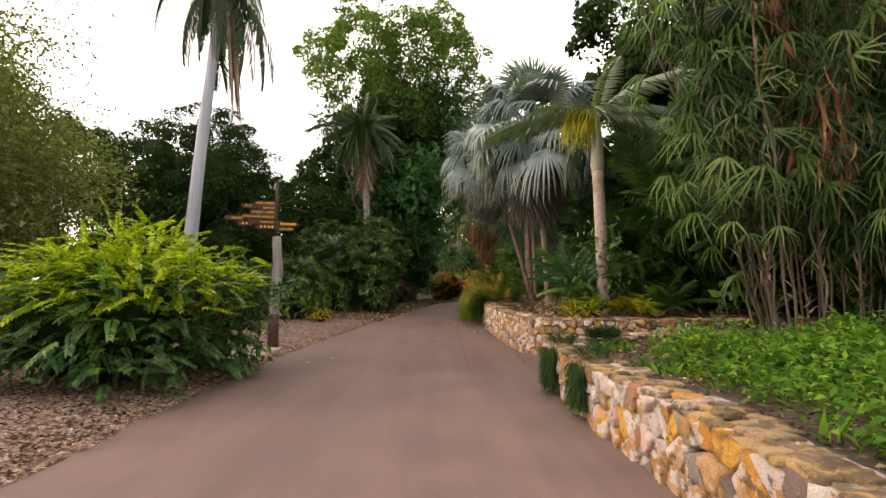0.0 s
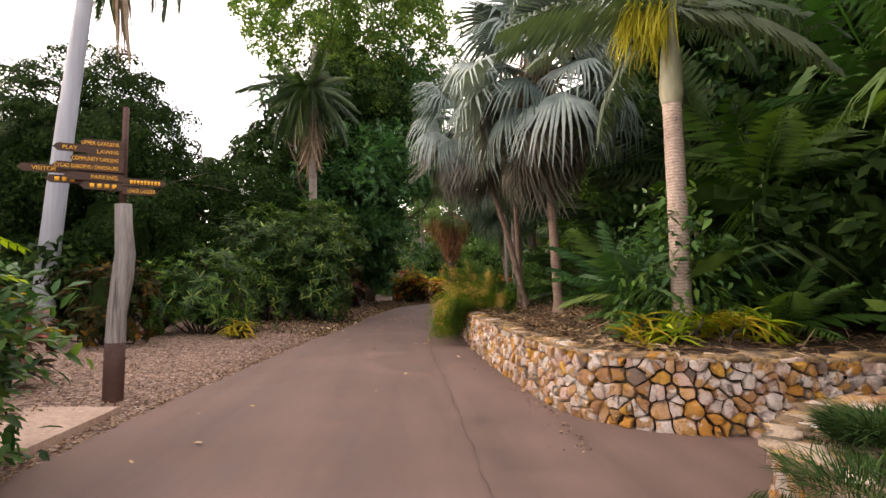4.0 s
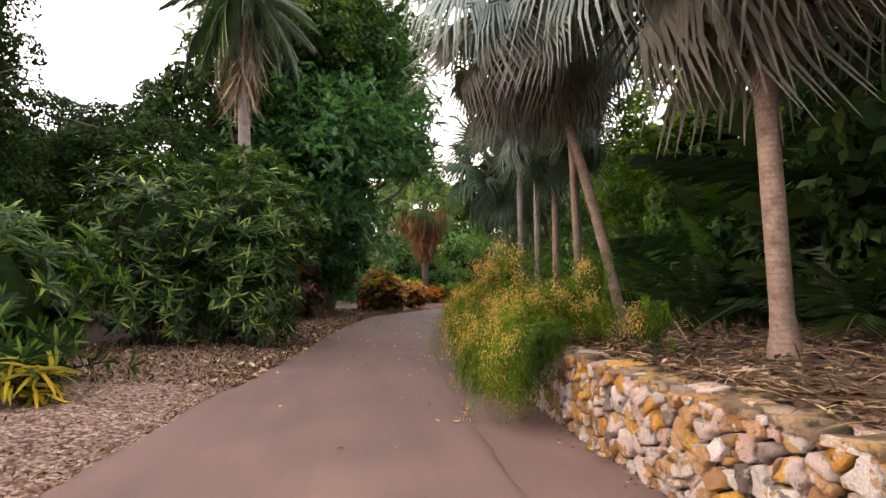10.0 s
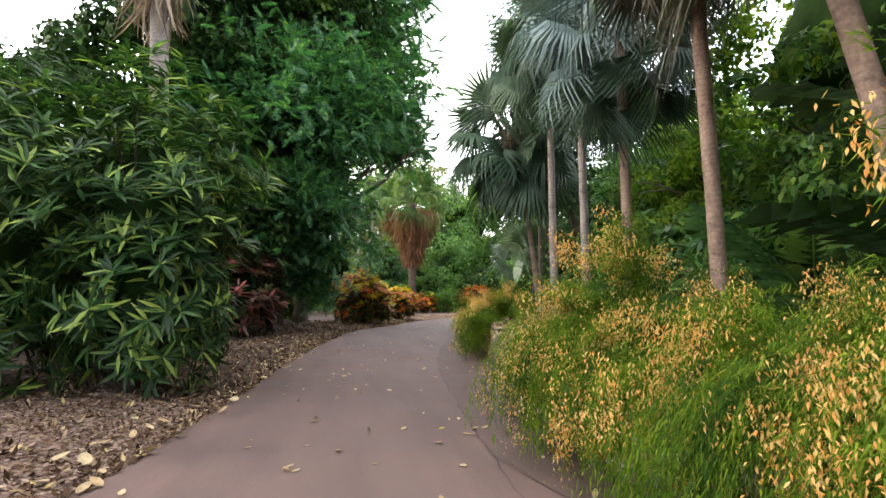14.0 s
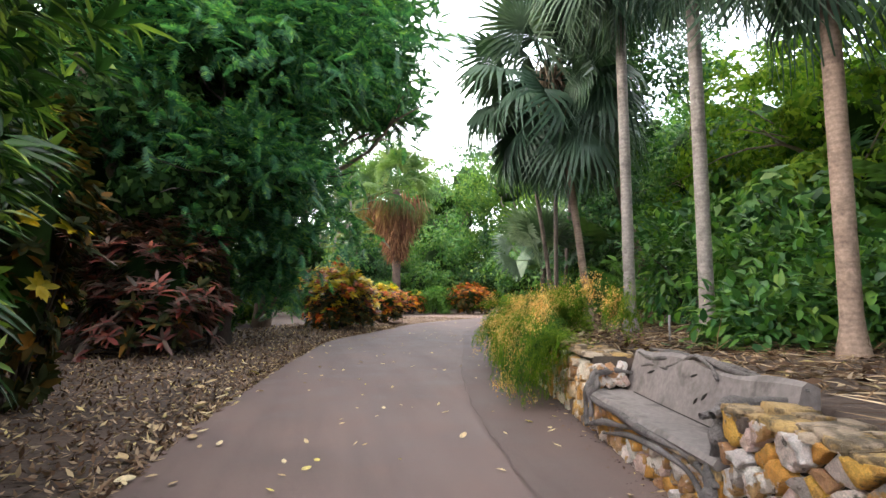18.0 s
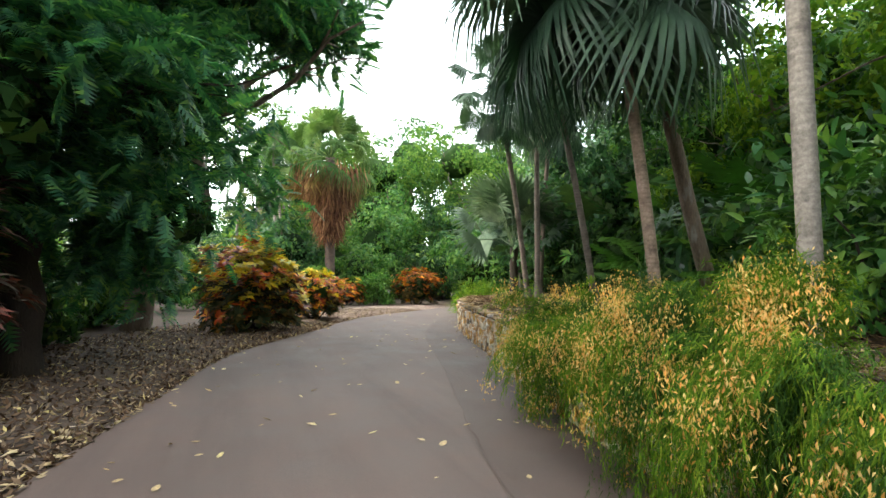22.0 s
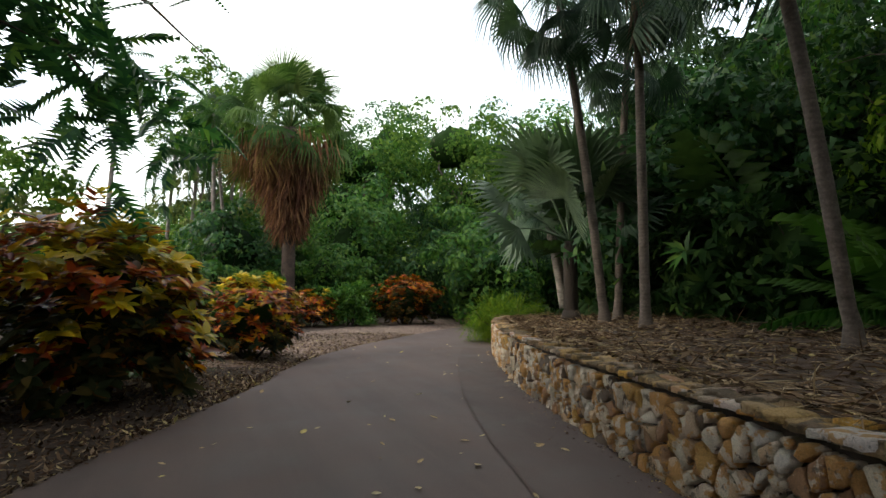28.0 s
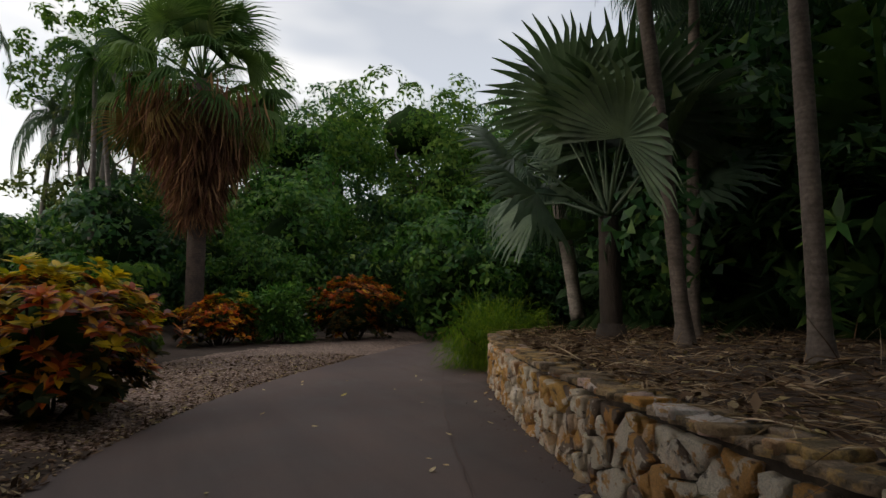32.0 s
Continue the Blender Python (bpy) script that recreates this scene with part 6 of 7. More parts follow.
# planting further back; lighter or darker leaves by stretch stand for light and shade
for q in range(44):
    y = 12.5 + q * 0.97 + rng.uniform(-0.4, 0.4)
    wall_x = float(np.interp(y, [p[1] for p in EDGE_R], [p[0] for p in EDGE_R]))
    for lane, (o, h) in enumerate(((5.6, 2.6), (8.2, 5.2 if 22 < y < 44 else 7.5))):
        x = wall_x + o + rng.uniform(-0.6, 0.9)
        if lane == 0 and q % 2:
            continue
        kind = (q + lane) % 3
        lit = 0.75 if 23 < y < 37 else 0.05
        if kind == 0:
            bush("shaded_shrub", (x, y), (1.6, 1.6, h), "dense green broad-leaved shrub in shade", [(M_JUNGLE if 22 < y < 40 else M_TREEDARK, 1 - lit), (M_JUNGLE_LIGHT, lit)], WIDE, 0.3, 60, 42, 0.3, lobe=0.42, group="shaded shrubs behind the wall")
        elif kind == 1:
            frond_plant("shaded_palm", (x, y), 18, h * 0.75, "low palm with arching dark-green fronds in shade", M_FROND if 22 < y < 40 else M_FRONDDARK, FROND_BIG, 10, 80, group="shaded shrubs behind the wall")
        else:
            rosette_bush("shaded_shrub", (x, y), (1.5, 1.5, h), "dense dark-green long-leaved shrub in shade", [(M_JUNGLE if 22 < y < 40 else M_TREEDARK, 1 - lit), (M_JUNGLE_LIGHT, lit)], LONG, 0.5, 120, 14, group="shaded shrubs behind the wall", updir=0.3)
for q in range(17):
    y = 8 + q * 3.0 + rng.uniform(-0.7, 0.7)
    x = float(np.interp(y, [p[1] for p in EDGE_R], [p[0] for p in EDGE_R])) + 11.8 + rng.uniform(-0.8, 1.5)
    # open stretch gets lighter leaves, the rest dark: light and shade in the colour
    open_part = 24 < y < 45
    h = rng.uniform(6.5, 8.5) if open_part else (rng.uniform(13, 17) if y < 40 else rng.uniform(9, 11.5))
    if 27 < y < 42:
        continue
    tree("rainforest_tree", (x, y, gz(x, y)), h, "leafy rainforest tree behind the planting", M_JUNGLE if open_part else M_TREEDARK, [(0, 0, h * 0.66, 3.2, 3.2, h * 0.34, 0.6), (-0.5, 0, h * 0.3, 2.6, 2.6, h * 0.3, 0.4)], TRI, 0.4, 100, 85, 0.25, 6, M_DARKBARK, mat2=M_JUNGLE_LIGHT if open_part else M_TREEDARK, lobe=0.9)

for (x, y, h) in ((14.8, 46.7, 6.8), (16.4, 42.5, 8.0)):
    tree("rainforest_tree", (x, y, gz(x, y)), h, "leafy rainforest tree behind the planting", M_JUNGLE, [(0, 0, h * 0.66, 3.0, 3.0, h * 0.34, 0.6), (-0.5, 0, h * 0.3, 2.6, 2.6, h * 0.3, 0.4)], TRI, 0.3, 110, 120, 0.25, 6, M_DARKBARK, lobe=0.9)

# woods beyond the bend and on the far left
for q in range(30):
    a = radians(-40 + q * 3.5 + rng.uniform(-1, 1))
    d = 46 + 12 * (q % 3)
    x, y = 1 + d * math.sin(a), 26 + d * math.cos(a)
    if y < 48 and x > 12:
        continue
    h = (13, 17.5, 21.5)[q % 3] * rng.uniform(0.92, 1.1) * (1.12 if x > 4 else (0.55 if x > -2 else 0.34))
    tree("woodland_tree", (x, y, 0), h, "broad green tree in the woods beyond the bend", (M_TREELIGHT, M_JUNGLE, M_TREEDUSTY, M_JUNGLE_LIGHT, M_TREE, M_JUNGLE)[q % 6],
         [(rng.normal(0, 1.0), 0, h * 0.76, 4.2, 4.0, h * 0.22, 0.4), (rng.normal(0, 1.2), -1, h * 0.52, 4.4, 4.2, h * 0.24, 0.4), (0, -1, h * 0.24, 4.4, 4.2, h * 0.24, 0.3)], TRI, 0.36, 92, 120, 0.3, 6, lobe=1.3, filled=q % 3 != 2, mat2=(M_TREELIGHT, M_JUNGLE, M_JUNGLE_LIGHT)[q % 3])
for q in range(24):
    a = radians(-42 + q * 4.2 + rng.uniform(-1, 1))
    d = 38 + 5 * (q % 2) + rng.uniform(-1, 1)
    x, y = 3 + d * math.sin(a), 26 + d * math.cos(a)
    if x > 12 and y < 58:
        continue
    bush("woodland_shrub", (x, y), (2.7, 2.7, rng.uniform(3.5, 6.5) * (1 if x > 1 else 0.6)), "tall green shrub at the edge of the woods", [((M_JUNGLE_LIGHT, M_JUNGLE, M_OLEANDER)[q % 3], 1.0)], TRI, 0.3, 50, 115, 0.45, lobe=0.75, group="shrubs at the edge of the woods")
for q in range(13):
    a = radians(-8 + q * 4.4 + rng.uniform(-1, 1))
    d = 47 + 5 * (q % 2)
    x, y = 3 + d * math.sin(a), 26 + d * math.cos(a)
    bush("woodland_shrub", (x, y), (3.2, 3.2, rng.uniform(8, 10) * (1 if x > 3 else 0.55)), "tall green shrub at the edge of the woods", [((M_JUNGLE, M_JUNGLE_LIGHT, M_TREELIGHT)[q % 3], 1.0)], TRI, 0.34, 70, 110, 0.45, lobe=0.95, group="shrubs at the edge of the woods")
for (x, y, h) in ((14.5, 58.5, 5.0), (17.5, 60, 6.0), (21, 60, 6.5), (16, 64, 7.0), (20, 65, 8.0), (24, 62, 8.0)):
    bush("woodland_shrub", (x, y), (2.7, 2.7, h), "tall green shrub at the edge of the woods", [(M_JUNGLE, 0.25), (M_JUNGLE_LIGHT, 0.75)], WIDE, 0.3, 52, 95, 0.45, lobe=0.75, group="shrubs at the edge of the woods")
for q in range(16):
    x, y = -11 - (q % 3) * 3 + rng.uniform(-1, 1), 3 + q * 3.1
    bush("garden_shrub", (x, y), (2.2, 2.2, rng.uniform(2.5, 4.0)), "dark garden shrub below the trees", [(M_TREEDARK, 0.7), (M_OLEANDER, 0.3)], TRI, 0.36, 40, 80, 0.35, lobe=0.6, group="shrubs below the trees")
# unseen trees added behind the walker to hold back sky light
for q in range(14):
    a = radians(112 + q * 10.5)
    x, y = 24 * math.sin(a), -8 + 20 * math.cos(a)
    tree("unseen_tree_behind", (x, y, 0), 11, "unseen tree added behind the walker to block low sky", M_TREEDARK, [(0, 0, 6, 4.5, 4.5, 5, 1.0)], TRI, 0.7, 40, 60, 0.25, 4, lobe=1.3)
for (x, y, rx, h, m) in ((-6.5, 47, 1.8, 2.6, M_JUNGLE_LIGHT), (-5.2, 51, 2.0, 3.0, M_OLEANDER), (-8.5, 52, 2.4, 3.6, M_TREELIGHT), (-3.0, 54, 1.8, 2.6, M_JUNGLE_LIGHT), (-0.6, 55.5, 1.6, 2.2, M_TREELIGHT),
                         (2.2, 57.5, 1.6, 2.6, M_JUNGLE_LIGHT), (-7.0, 43, 1.7, 2.4, M_OLEANDER), (-9, 46, 2.4, 4.0, M_TREEDARK), (0.8, 61.5, 2.0, 3.4, M_OLEANDER), (7.4, 61.5, 2.0, 3.8, M_JUNGLE_LIGHT), (3.0, 53.4, 1.0, 1.9, M_TREELIGHT), (-4.4, 41.2, 1.2, 1.5, M_OLEANDER), (-4.9, 43.6, 1.4, 1.7, M_JUNGLE_LIGHT), (-3.9, 45.8, 1.2, 1.4, M_TREELIGHT), (-6.2, 40.2, 1.6, 2.2, M_TREEDARK)):
    bush("light_green_shrub", (x, y), (rx, rx, h), "light-green shrub beyond the crotons", [(m, 1.0)], WIDE, 0.2, int(34 * rx), 70, 0.28, lobe=0.42, group="shrubs beyond the crotons")


# ---- weeping flowering shrubs on the wall ----
def s_at(prep, y):
    m = np.arange(len(prep[1]))
    m = m[len(m) // 3:] if prep is PB else m
    return float(prep[1][m[np.argmin(np.abs(prep[0][m, 1] - y))]])


def weeping_shrub(prep, y0, y1, mound, label, branches, flower_share, reach=0.5, per=34, wisps=64):
    """Fine-leaved branches that rise from behind the wall, arch over it and hang, in tufts with flowers at their ends."""
    s0, s1 = s_at(prep, y0), s_at(prep, y1)
    c = line_at(prep, np.array([(s0 + s1) / 2]), np.array([-0.3]))[0]
    off = np.array([c[0], c[1], 0.78])
    root = thing("weeping_flower_shrub", off, label, "flowering shrub", "flowering shrubs on the wall")
    n = branches
    s = np.sort(s0 + (s1 - s0) * (np.arange(n) + rng.uniform(0, 1, n)) / n)
    edge = np.clip(np.minimum(s - s0, s1 - s) / 0.45, 0.35, 1) ** 0.5 * (0.85 + 0.3 * np.sin(s * 2.3) * np.sin(s * 0.9 + 1))
    kind = rng.permutation(n) / n
    hang = kind < 0.56
    up = kind > 0.86
    a_o = np.where(hang, rng.uniform(-0.5, -0.05, n), rng.uniform(-1.3, 0.0, n))
    b_o = np.where(hang, rng.uniform(0.1, 0.6, n) * reach / 0.5, rng.uniform(-1.1, 0.35, n)) * (0.5 + 0.5 * edge)
    e_o = np.where(hang, b_o * rng.uniform(0.8, 1.15, n), b_o + rng.uniform(-0.2, 0.4, n) * edge)
    b_z = 0.85 + np.where(hang, rng.uniform(0.15, 0.85, n), rng.uniform(0.45, 1.15, n)) * mound * edge
    e_z = np.where(hang, rng.uniform(0.03, 0.6, n) + (1 - edge) * 0.45, np.where(up, b_z * rng.uniform(0.95, 1.08, n), b_z * rng.uniform(0.65, 0.95, n)))
    ds = rng.normal(0, 0.2, n)
    A = np.c_[line_at(prep, s, a_o), np.full(n, 0.74)]
    B = np.c_[line_at(prep, s + ds * 0.5, b_o), b_z + 0.15]
    E = np.c_[line_at(prep, s + ds, e_o), e_z]

    def along(A, B, E, t):
        u = 1 - t
        return u[..., None] ** 2 * A[:, None] + (2 * t * u)[..., None] * B[:, None] + t[..., None] ** 2 * E[:, None]
    for m, share in ((M_WEEP, 0.6), (M_WEEPSHADE, 0.4)):
        k = np.repeat(rng.permutation(n)[: int(n * share)], per)
        j = rng.normal(0, 1, (len(k), 3))
        a, b, e = A[k] + j * 0.05, B[k] + j * 0.1, E[k] + j * (0.12, 0.12, 0.12) + rng.normal(0, 0.04, (len(k), 3))
        # darker stems set further in, their colour standing for shade in the gaps
        if m is M_WEEPSHADE:
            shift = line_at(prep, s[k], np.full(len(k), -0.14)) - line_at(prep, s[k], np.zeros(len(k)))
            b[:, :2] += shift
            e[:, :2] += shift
        t = rng.uniform(0.12, 1.0, (len(k), wisps)) ** 0.8
        P = along(a, b, e, t)
        D = 2 * (1 - t)[..., None] * (b - a)[:, None] + 2 * t[..., None] * (e - b)[:, None]
        P = (P + rng.normal(0, 0.014, P.shape)).reshape(-1, 3)
        D = unit(unit(D.reshape(-1, 3)) + rng.normal(0, 0.5, P.shape) + (0, 0, -0.35))
        L = rng.uniform(0.035, 0.095, len(P))
        v, f = scatter(WISP, P - off, D, np.stack([L, np.full(len(P), 0.0075), L], -1))
        v[:, 2] = np.maximum(v[:, 2], 0.012 - 0.78)
        mesh_object("weeping_foliage", [(v, f, m)], root)
    k = rng.permutation(n)[: int(n * flower_share)]
    k = np.repeat(k, 9)
    tip = along(A[k], B[k], E[k], rng.uniform(0.6, 1.02, (len(k), 1)))[:, 0] + rng.normal(0, 0.07, (len(k), 3))
    tip[:, :2] += line_at(prep, s[k], np.full(len(k), 0.1)) - line_at(prep, s[k], np.zeros(len(k)))
    tip = tip[(tip[:, 2] > 0.85) | (rng.uniform(0, 1, len(tip)) < 0.3)]
    m = 44
    F = np.repeat(tip, m, 0) + rng.normal(0, 1, (len(tip) * m, 3)) * (0.05, 0.05, 0.07)
    F[:, 2] = np.maximum(F[:, 2], 0.03)
    v, f = scatter(PETAL, F - off, unit(rng.normal(0, 0.6, F.shape) + (0, 0, -1.0)), rng.uniform(0.022, 0.04, len(F)))
    mesh_object("flowering", [(v, f, M_FLOWER)], root, "clusters of pale orange tubular flowers")
    return root


PETAL = small_leaf(0.34, -0.1)
weeping_shrub(PB, 18.1, 23.9, 0.86, "weeping fine-leaved shrub with orange flowers draping the wall", 110, 0.95, 0.7)
weeping_shrub(PC, 28.7, 31.8, 0.84, "weeping shrub with pale orange flowers spilling over the wall", 46, 0.95, 0.7)
weeping_shrub(PC, 31.2, 33.9, 0.64, "weeping shrub heavy with pale orange flowers over the wall", 44, 1.0, 0.6)


# ---- tufts and low cover by the near wall ----
def tuft(x, y, z, label, fall):
    r = thing("trailing_tuft", (x, y, z), label, "plant", "tufts hanging over the wall")
    n = 2600
    a = rng.uniform(0, 6.28, n)
    rad = rng.uniform(0, 1, n) ** 0.5 * 0.2
    pos = np.stack([np.cos(a) * rad, np.sin(a) * rad * 1.1, rng.uniform(-fall, 0.1, n)], -1)
    pos[:, 0] = np.where(pos[:, 2] < 0.0, -0.1 + pos[:, 0] * 0.5, pos[:, 0] + 0.1)
    d = np.stack([np.cos(a) * 0.4 - 0.3, np.sin(a) * 0.4, np.where(pos[:, 2] < 0, -1.0, 0.5)], -1) + rng.normal(0, 0.2, (n, 3))
    L = rng.uniform(0.1, 0.2, n)
    mesh_object("tuft_foliage", [(*scatter(HAIR, pos, d, np.stack([L, np.full(n, 0.22), L], -1)), M_TUFT)], r)


tuft(1.62, 7.35, 0.66, "dark green fine-leaved tuft hanging over the wall's end", 0.5)
tuft(1.68, 6.05, 0.66, "dark green fine-leaved tuft hanging down the wall", 0.48)
tuft(2.4, 8.0, 0.68, "dark green cushion of fine leaves on the wall top", 0.02)

n = 46000
x, y = rng.uniform(2.35, 8.5, n), rng.uniform(-5, 7.6, n)
k = np.hypot((x - 5.2) / 3.2, (y - 2.5) / 6) + 0.25 * waves(x, y, 1.4) < 1
x, y = x[k], y[k]
z = ground_height(x, y) + rng.uniform(0.05, 0.42, len(x)) * (0.65 + 0.6 * waves(x, y, 2.1))
d = rng.normal(0, 1, (len(x), 3)) * (1, 1, 0.4) + (0, 0, 0.45)
v1, f1 = scatter(WIDE, np.stack([x, y, z], -1), d, rng.uniform(0.06, 0.14, len(x)) * (0.8 + 0.35 * waves(x, y, 0.6)))
tagged(mesh_object("ground_cover", [(v1, f1, M_COVER)]), "bright green leafy ground cover on the raised bed", "ground cover", kind="stuff")
n = 12000
x, y = rng.uniform(1.98, 6, n), rng.uniform(-4, 8.8, n)
keep = inside(BED_A_POLY, x, y) & (line_distance(BED_A, x, y) > 0.4)
x, y = x[keep], y[keep]
v1, f1 = scatter(SMALL, np.stack([x, y, ground_height(x, y) + 0.02], -1), rng.normal(0, 1, (len(x), 3)) * (1, 1, 0.25), rng.uniform(0.035, 0.085, len(x)))
tagged(mesh_object("bed_litter", [(v1, f1, M_DEADLEAF)]), "dry fallen leaves on the raised bed", "leaf litter", kind="stuff")


n = 5200
x, y = rng.uniform(2.15, 4.2, n), rng.uniform(-3, 8.4, n)
keep = inside(BED_A_POLY, x, y) & (line_distance(BED_A, x, y) > 0.5) & (waves(x, y, 1.9) > 0.12)
x, y = x[keep], y[keep]
v1, f1 = scatter(LONG, np.stack([x, y, ground_height(x, y)], -1), rng.normal(0, 0.6, (len(x), 3)) + (0, 0, 0.9), rng.uniform(0.08, 0.22, len(x)))
tagged(mesh_object("bed_weeds", [(v1, f1, M_COVER)]), "low green weeds and grass blades behind the wall", "weeds", kind="stuff")


# ---- litter ----
def litter(name, count, ylo, yhi, near, far, size, mat, label, template=CHIP, flat=0.25, lift=0.012):
    y = rng.uniform(ylo, yhi, count)
    ex = np.interp(y, el[:, 1], el[:, 0])
    x = ex - near - (far - near) * rng.uniform(0, 1, count) ** 1.6
    z = ground_height(x, y) + lift
    d = rng.normal(0, 1, (count, 3)) * (1, 1, flat)
    v, f = scatter(template, np.stack([x, y, z], -1), d, rng.uniform(*size, count))
    return tagged(mesh_object(name, [(v, f, mat)]), label, "litter", kind="stuff")


litter("mulch_chips", 26000, 1.5, 26, -0.03, 4.0, (0.025, 0.085), M_CHIP, "pale wood chips and twigs on the mulch")
litter("leaf_litter", 30000, 21, 46, -0.12, 4.8, (0.04, 0.12), M_DEADLEAF, "brown fallen leaves on the soil", DRYLEAF, 0.4, 0.02)
litter("mulch_chips_far", 9000, 44, 54, -0.05, 4.0, (0.05, 0.1), M_DEADLEAF, "brown leaves and chips beside the bend")
litter("shrub_leaf_litter", 5000, 1.0, 9.5, 0.15, 4.0, (0.04, 0.1), M_DEADLEAF, "brown fallen leaves under the bushes", SMALL)
litter("twigs", 900, 2, 46, 0.05, 4.0, (0.1, 0.35), M_CHIP, "thin dry twigs on the ground", HAIR, 0.1, 0.025)
n = 44000
y = rng.uniform(11, 50, n)
wx = np.interp(y, er[:, 1], er[:, 0])
x = wx + 0.25 + 4.75 * rng.uniform(0, 1, n) ** 1.3
keep = inside(BED_POLY, x, y) & (line_distance(BED_LINE, x, y) > 0.3) & (line_distance(LINE_D, x, y) > 1.0)
x, y = x[keep], y[keep]
z = ground_height(x, y) + rng.uniform(0.01, 0.13, len(x)) * (0.6 + 0.5 * waves(x, y, 1.3))
z = np.where(line_distance(BED_LINE, x, y) < 0.52, 0.85 + rng.uniform(0, 0.03, len(x)), z)
m = int(len(x) * 0.68)
d = rng.normal(0, 1, (len(x), 3)) * (1, 1, 0.16)
L = rng.uniform(0.15, 0.65, m)
v1, f1 = scatter(LONG, np.stack([x, y, z], -1)[:m], d[:m], np.stack([L, rng.uniform(0.025, 0.075, m), L * 0.3], -1))
tagged(mesh_object("dry_palm_straw", [(v1, f1, M_STRAW)]), "dry palm fronds and straw strewn over the raised bed", "leaf litter", kind="stuff")
v1, f1 = scatter(SMALL, np.stack([x, y, z], -1)[m:], d[m:], rng.uniform(0.06, 0.15, len(x) - m))
tagged(mesh_object("bed_leaf_litter", [(v1, f1, M_DEADLEAF)]), "brown fallen leaves under the palms", "leaf litter", kind="stuff")
n = 2600
y = rng.uniform(10, 48, n)
x = np.interp(y, er[:, 1], er[:, 0]) - 0.02 - rng.exponential(0.09, n)
v1, f1 = scatter(SMALL, np.stack([x, y, np.full(n, 0.022)], -1), rng.normal(0, 1, (n, 3)) * (1, 1, 0.12), rng.uniform(0.015, 0.05, n))
tagged(mesh_object("wall_foot_litter", [(v1, f1, M_DEADLEAF)]), "small petals and leaf scraps along the wall's foot", "leaf litter", kind="stuff")

shapes = []
for q in range(5):
    b = blade(0.5 + 0.1 * q % 0.3, 0.12 + 0.05 * q, 0.08, (0, 0.2, 0.5, 0.8, 1), (0.1, 0.8, 1, 0.6, 0))
    o = mesh_object("fallen_leaf", [(*b, M_PALELEAF)])
    shapes.append(o.data)
    bpy.data.objects.remove(o)
for q in range(270):
    y = 8 + 42 * rng.uniform() ** 0.75 if q < 150 else rng.uniform(22, 42)
    a, b = float(np.interp(y, el[:, 1], el[:, 0])), float(np.interp(y, er[:, 1], er[:, 0]))
    u1 = rng.beta(0.8, 0.8)
    o = new("fallen_leaf", shapes[q % 5])
    o.matrix_world = pose(a + 0.1 + (b - a - 0.2) * u1, y, 0.02, rng.normal(0, 6), rng.normal(0, 6), rng.uniform(0, 360)) @ Matrix.Scale(rng.uniform(0.05, 0.11), 4)
    tagged(o, "small dry leaf fallen on the asphalt path", "fallen leaf", "fallen leaves on the path")


for q in range(90):
    y = rng.uniform(20.5, 34)
    o = new("fallen_leaf", shapes[q % 5])
    x = float(np.interp(y, el[:, 1], el[:, 0])) + 0.25 - rng.exponential(0.5)
    o.matrix_world = pose(x, y, gz(x, y) + 0.05, rng.normal(0, 9), rng.normal(0, 9), rng.uniform(0, 360)) @ Matrix.Scale(rng.uniform(0.09, 0.18), 4)
    tagged(o, "large yellowed leaf fallen at the path's edge", "fallen leaf", "fallen leaves on the path")

# ---- sign post ----
sign = thing("sign_post", (-4.13, 12.55, gz(-4.13, 12.55)), "weathered log post carrying brown direction boards with yellow letters", "sign post")
zb = sign.location.z
log = np.array([(0.0, 0, 0.7), (0.01, 0, 1.2), (0.07, 0, 1.7), (0.09, 0, 2.0), (0.06, 0, 2.3), (0.04, 0, 2.68)])
mesh_object("log", [(*tube(log, [0.125, 0.12, 0.135, 0.125, 0.11, 0.105], 12), M_LOG)], sign, "grey weathered wooden log", smooth=True)
mesh_object("foot", [(*tube([(0, 0, -0.2), (0, 0, 0.4), (0.0, 0, 0.78)], [0.13, 0.13, 0.128], 14), M_RUST)], sign, "dark red-brown painted foot", smooth=True)


def box(cx, cy, cz, sx, sy, sz, m=None):
    v = np.array([(a, b, c) for a in (-0.5, 0.5) for b in (-0.5, 0.5) for c in (-0.5, 0.5)]) * (sx, sy, sz) + (cx, cy, cz)
    f = np.array([(0, 1, 3, 2), (4, 6, 7, 5), (0, 4, 5, 1), (2, 3, 7, 6), (0, 2, 6, 4), (1, 5, 7, 3)])
    return v, f


mesh_object("stick", [(*box(0.03, 0, 3.3, 0.06, 0.06, 1.5), M_RUST)], sign, "dark square post above the log")


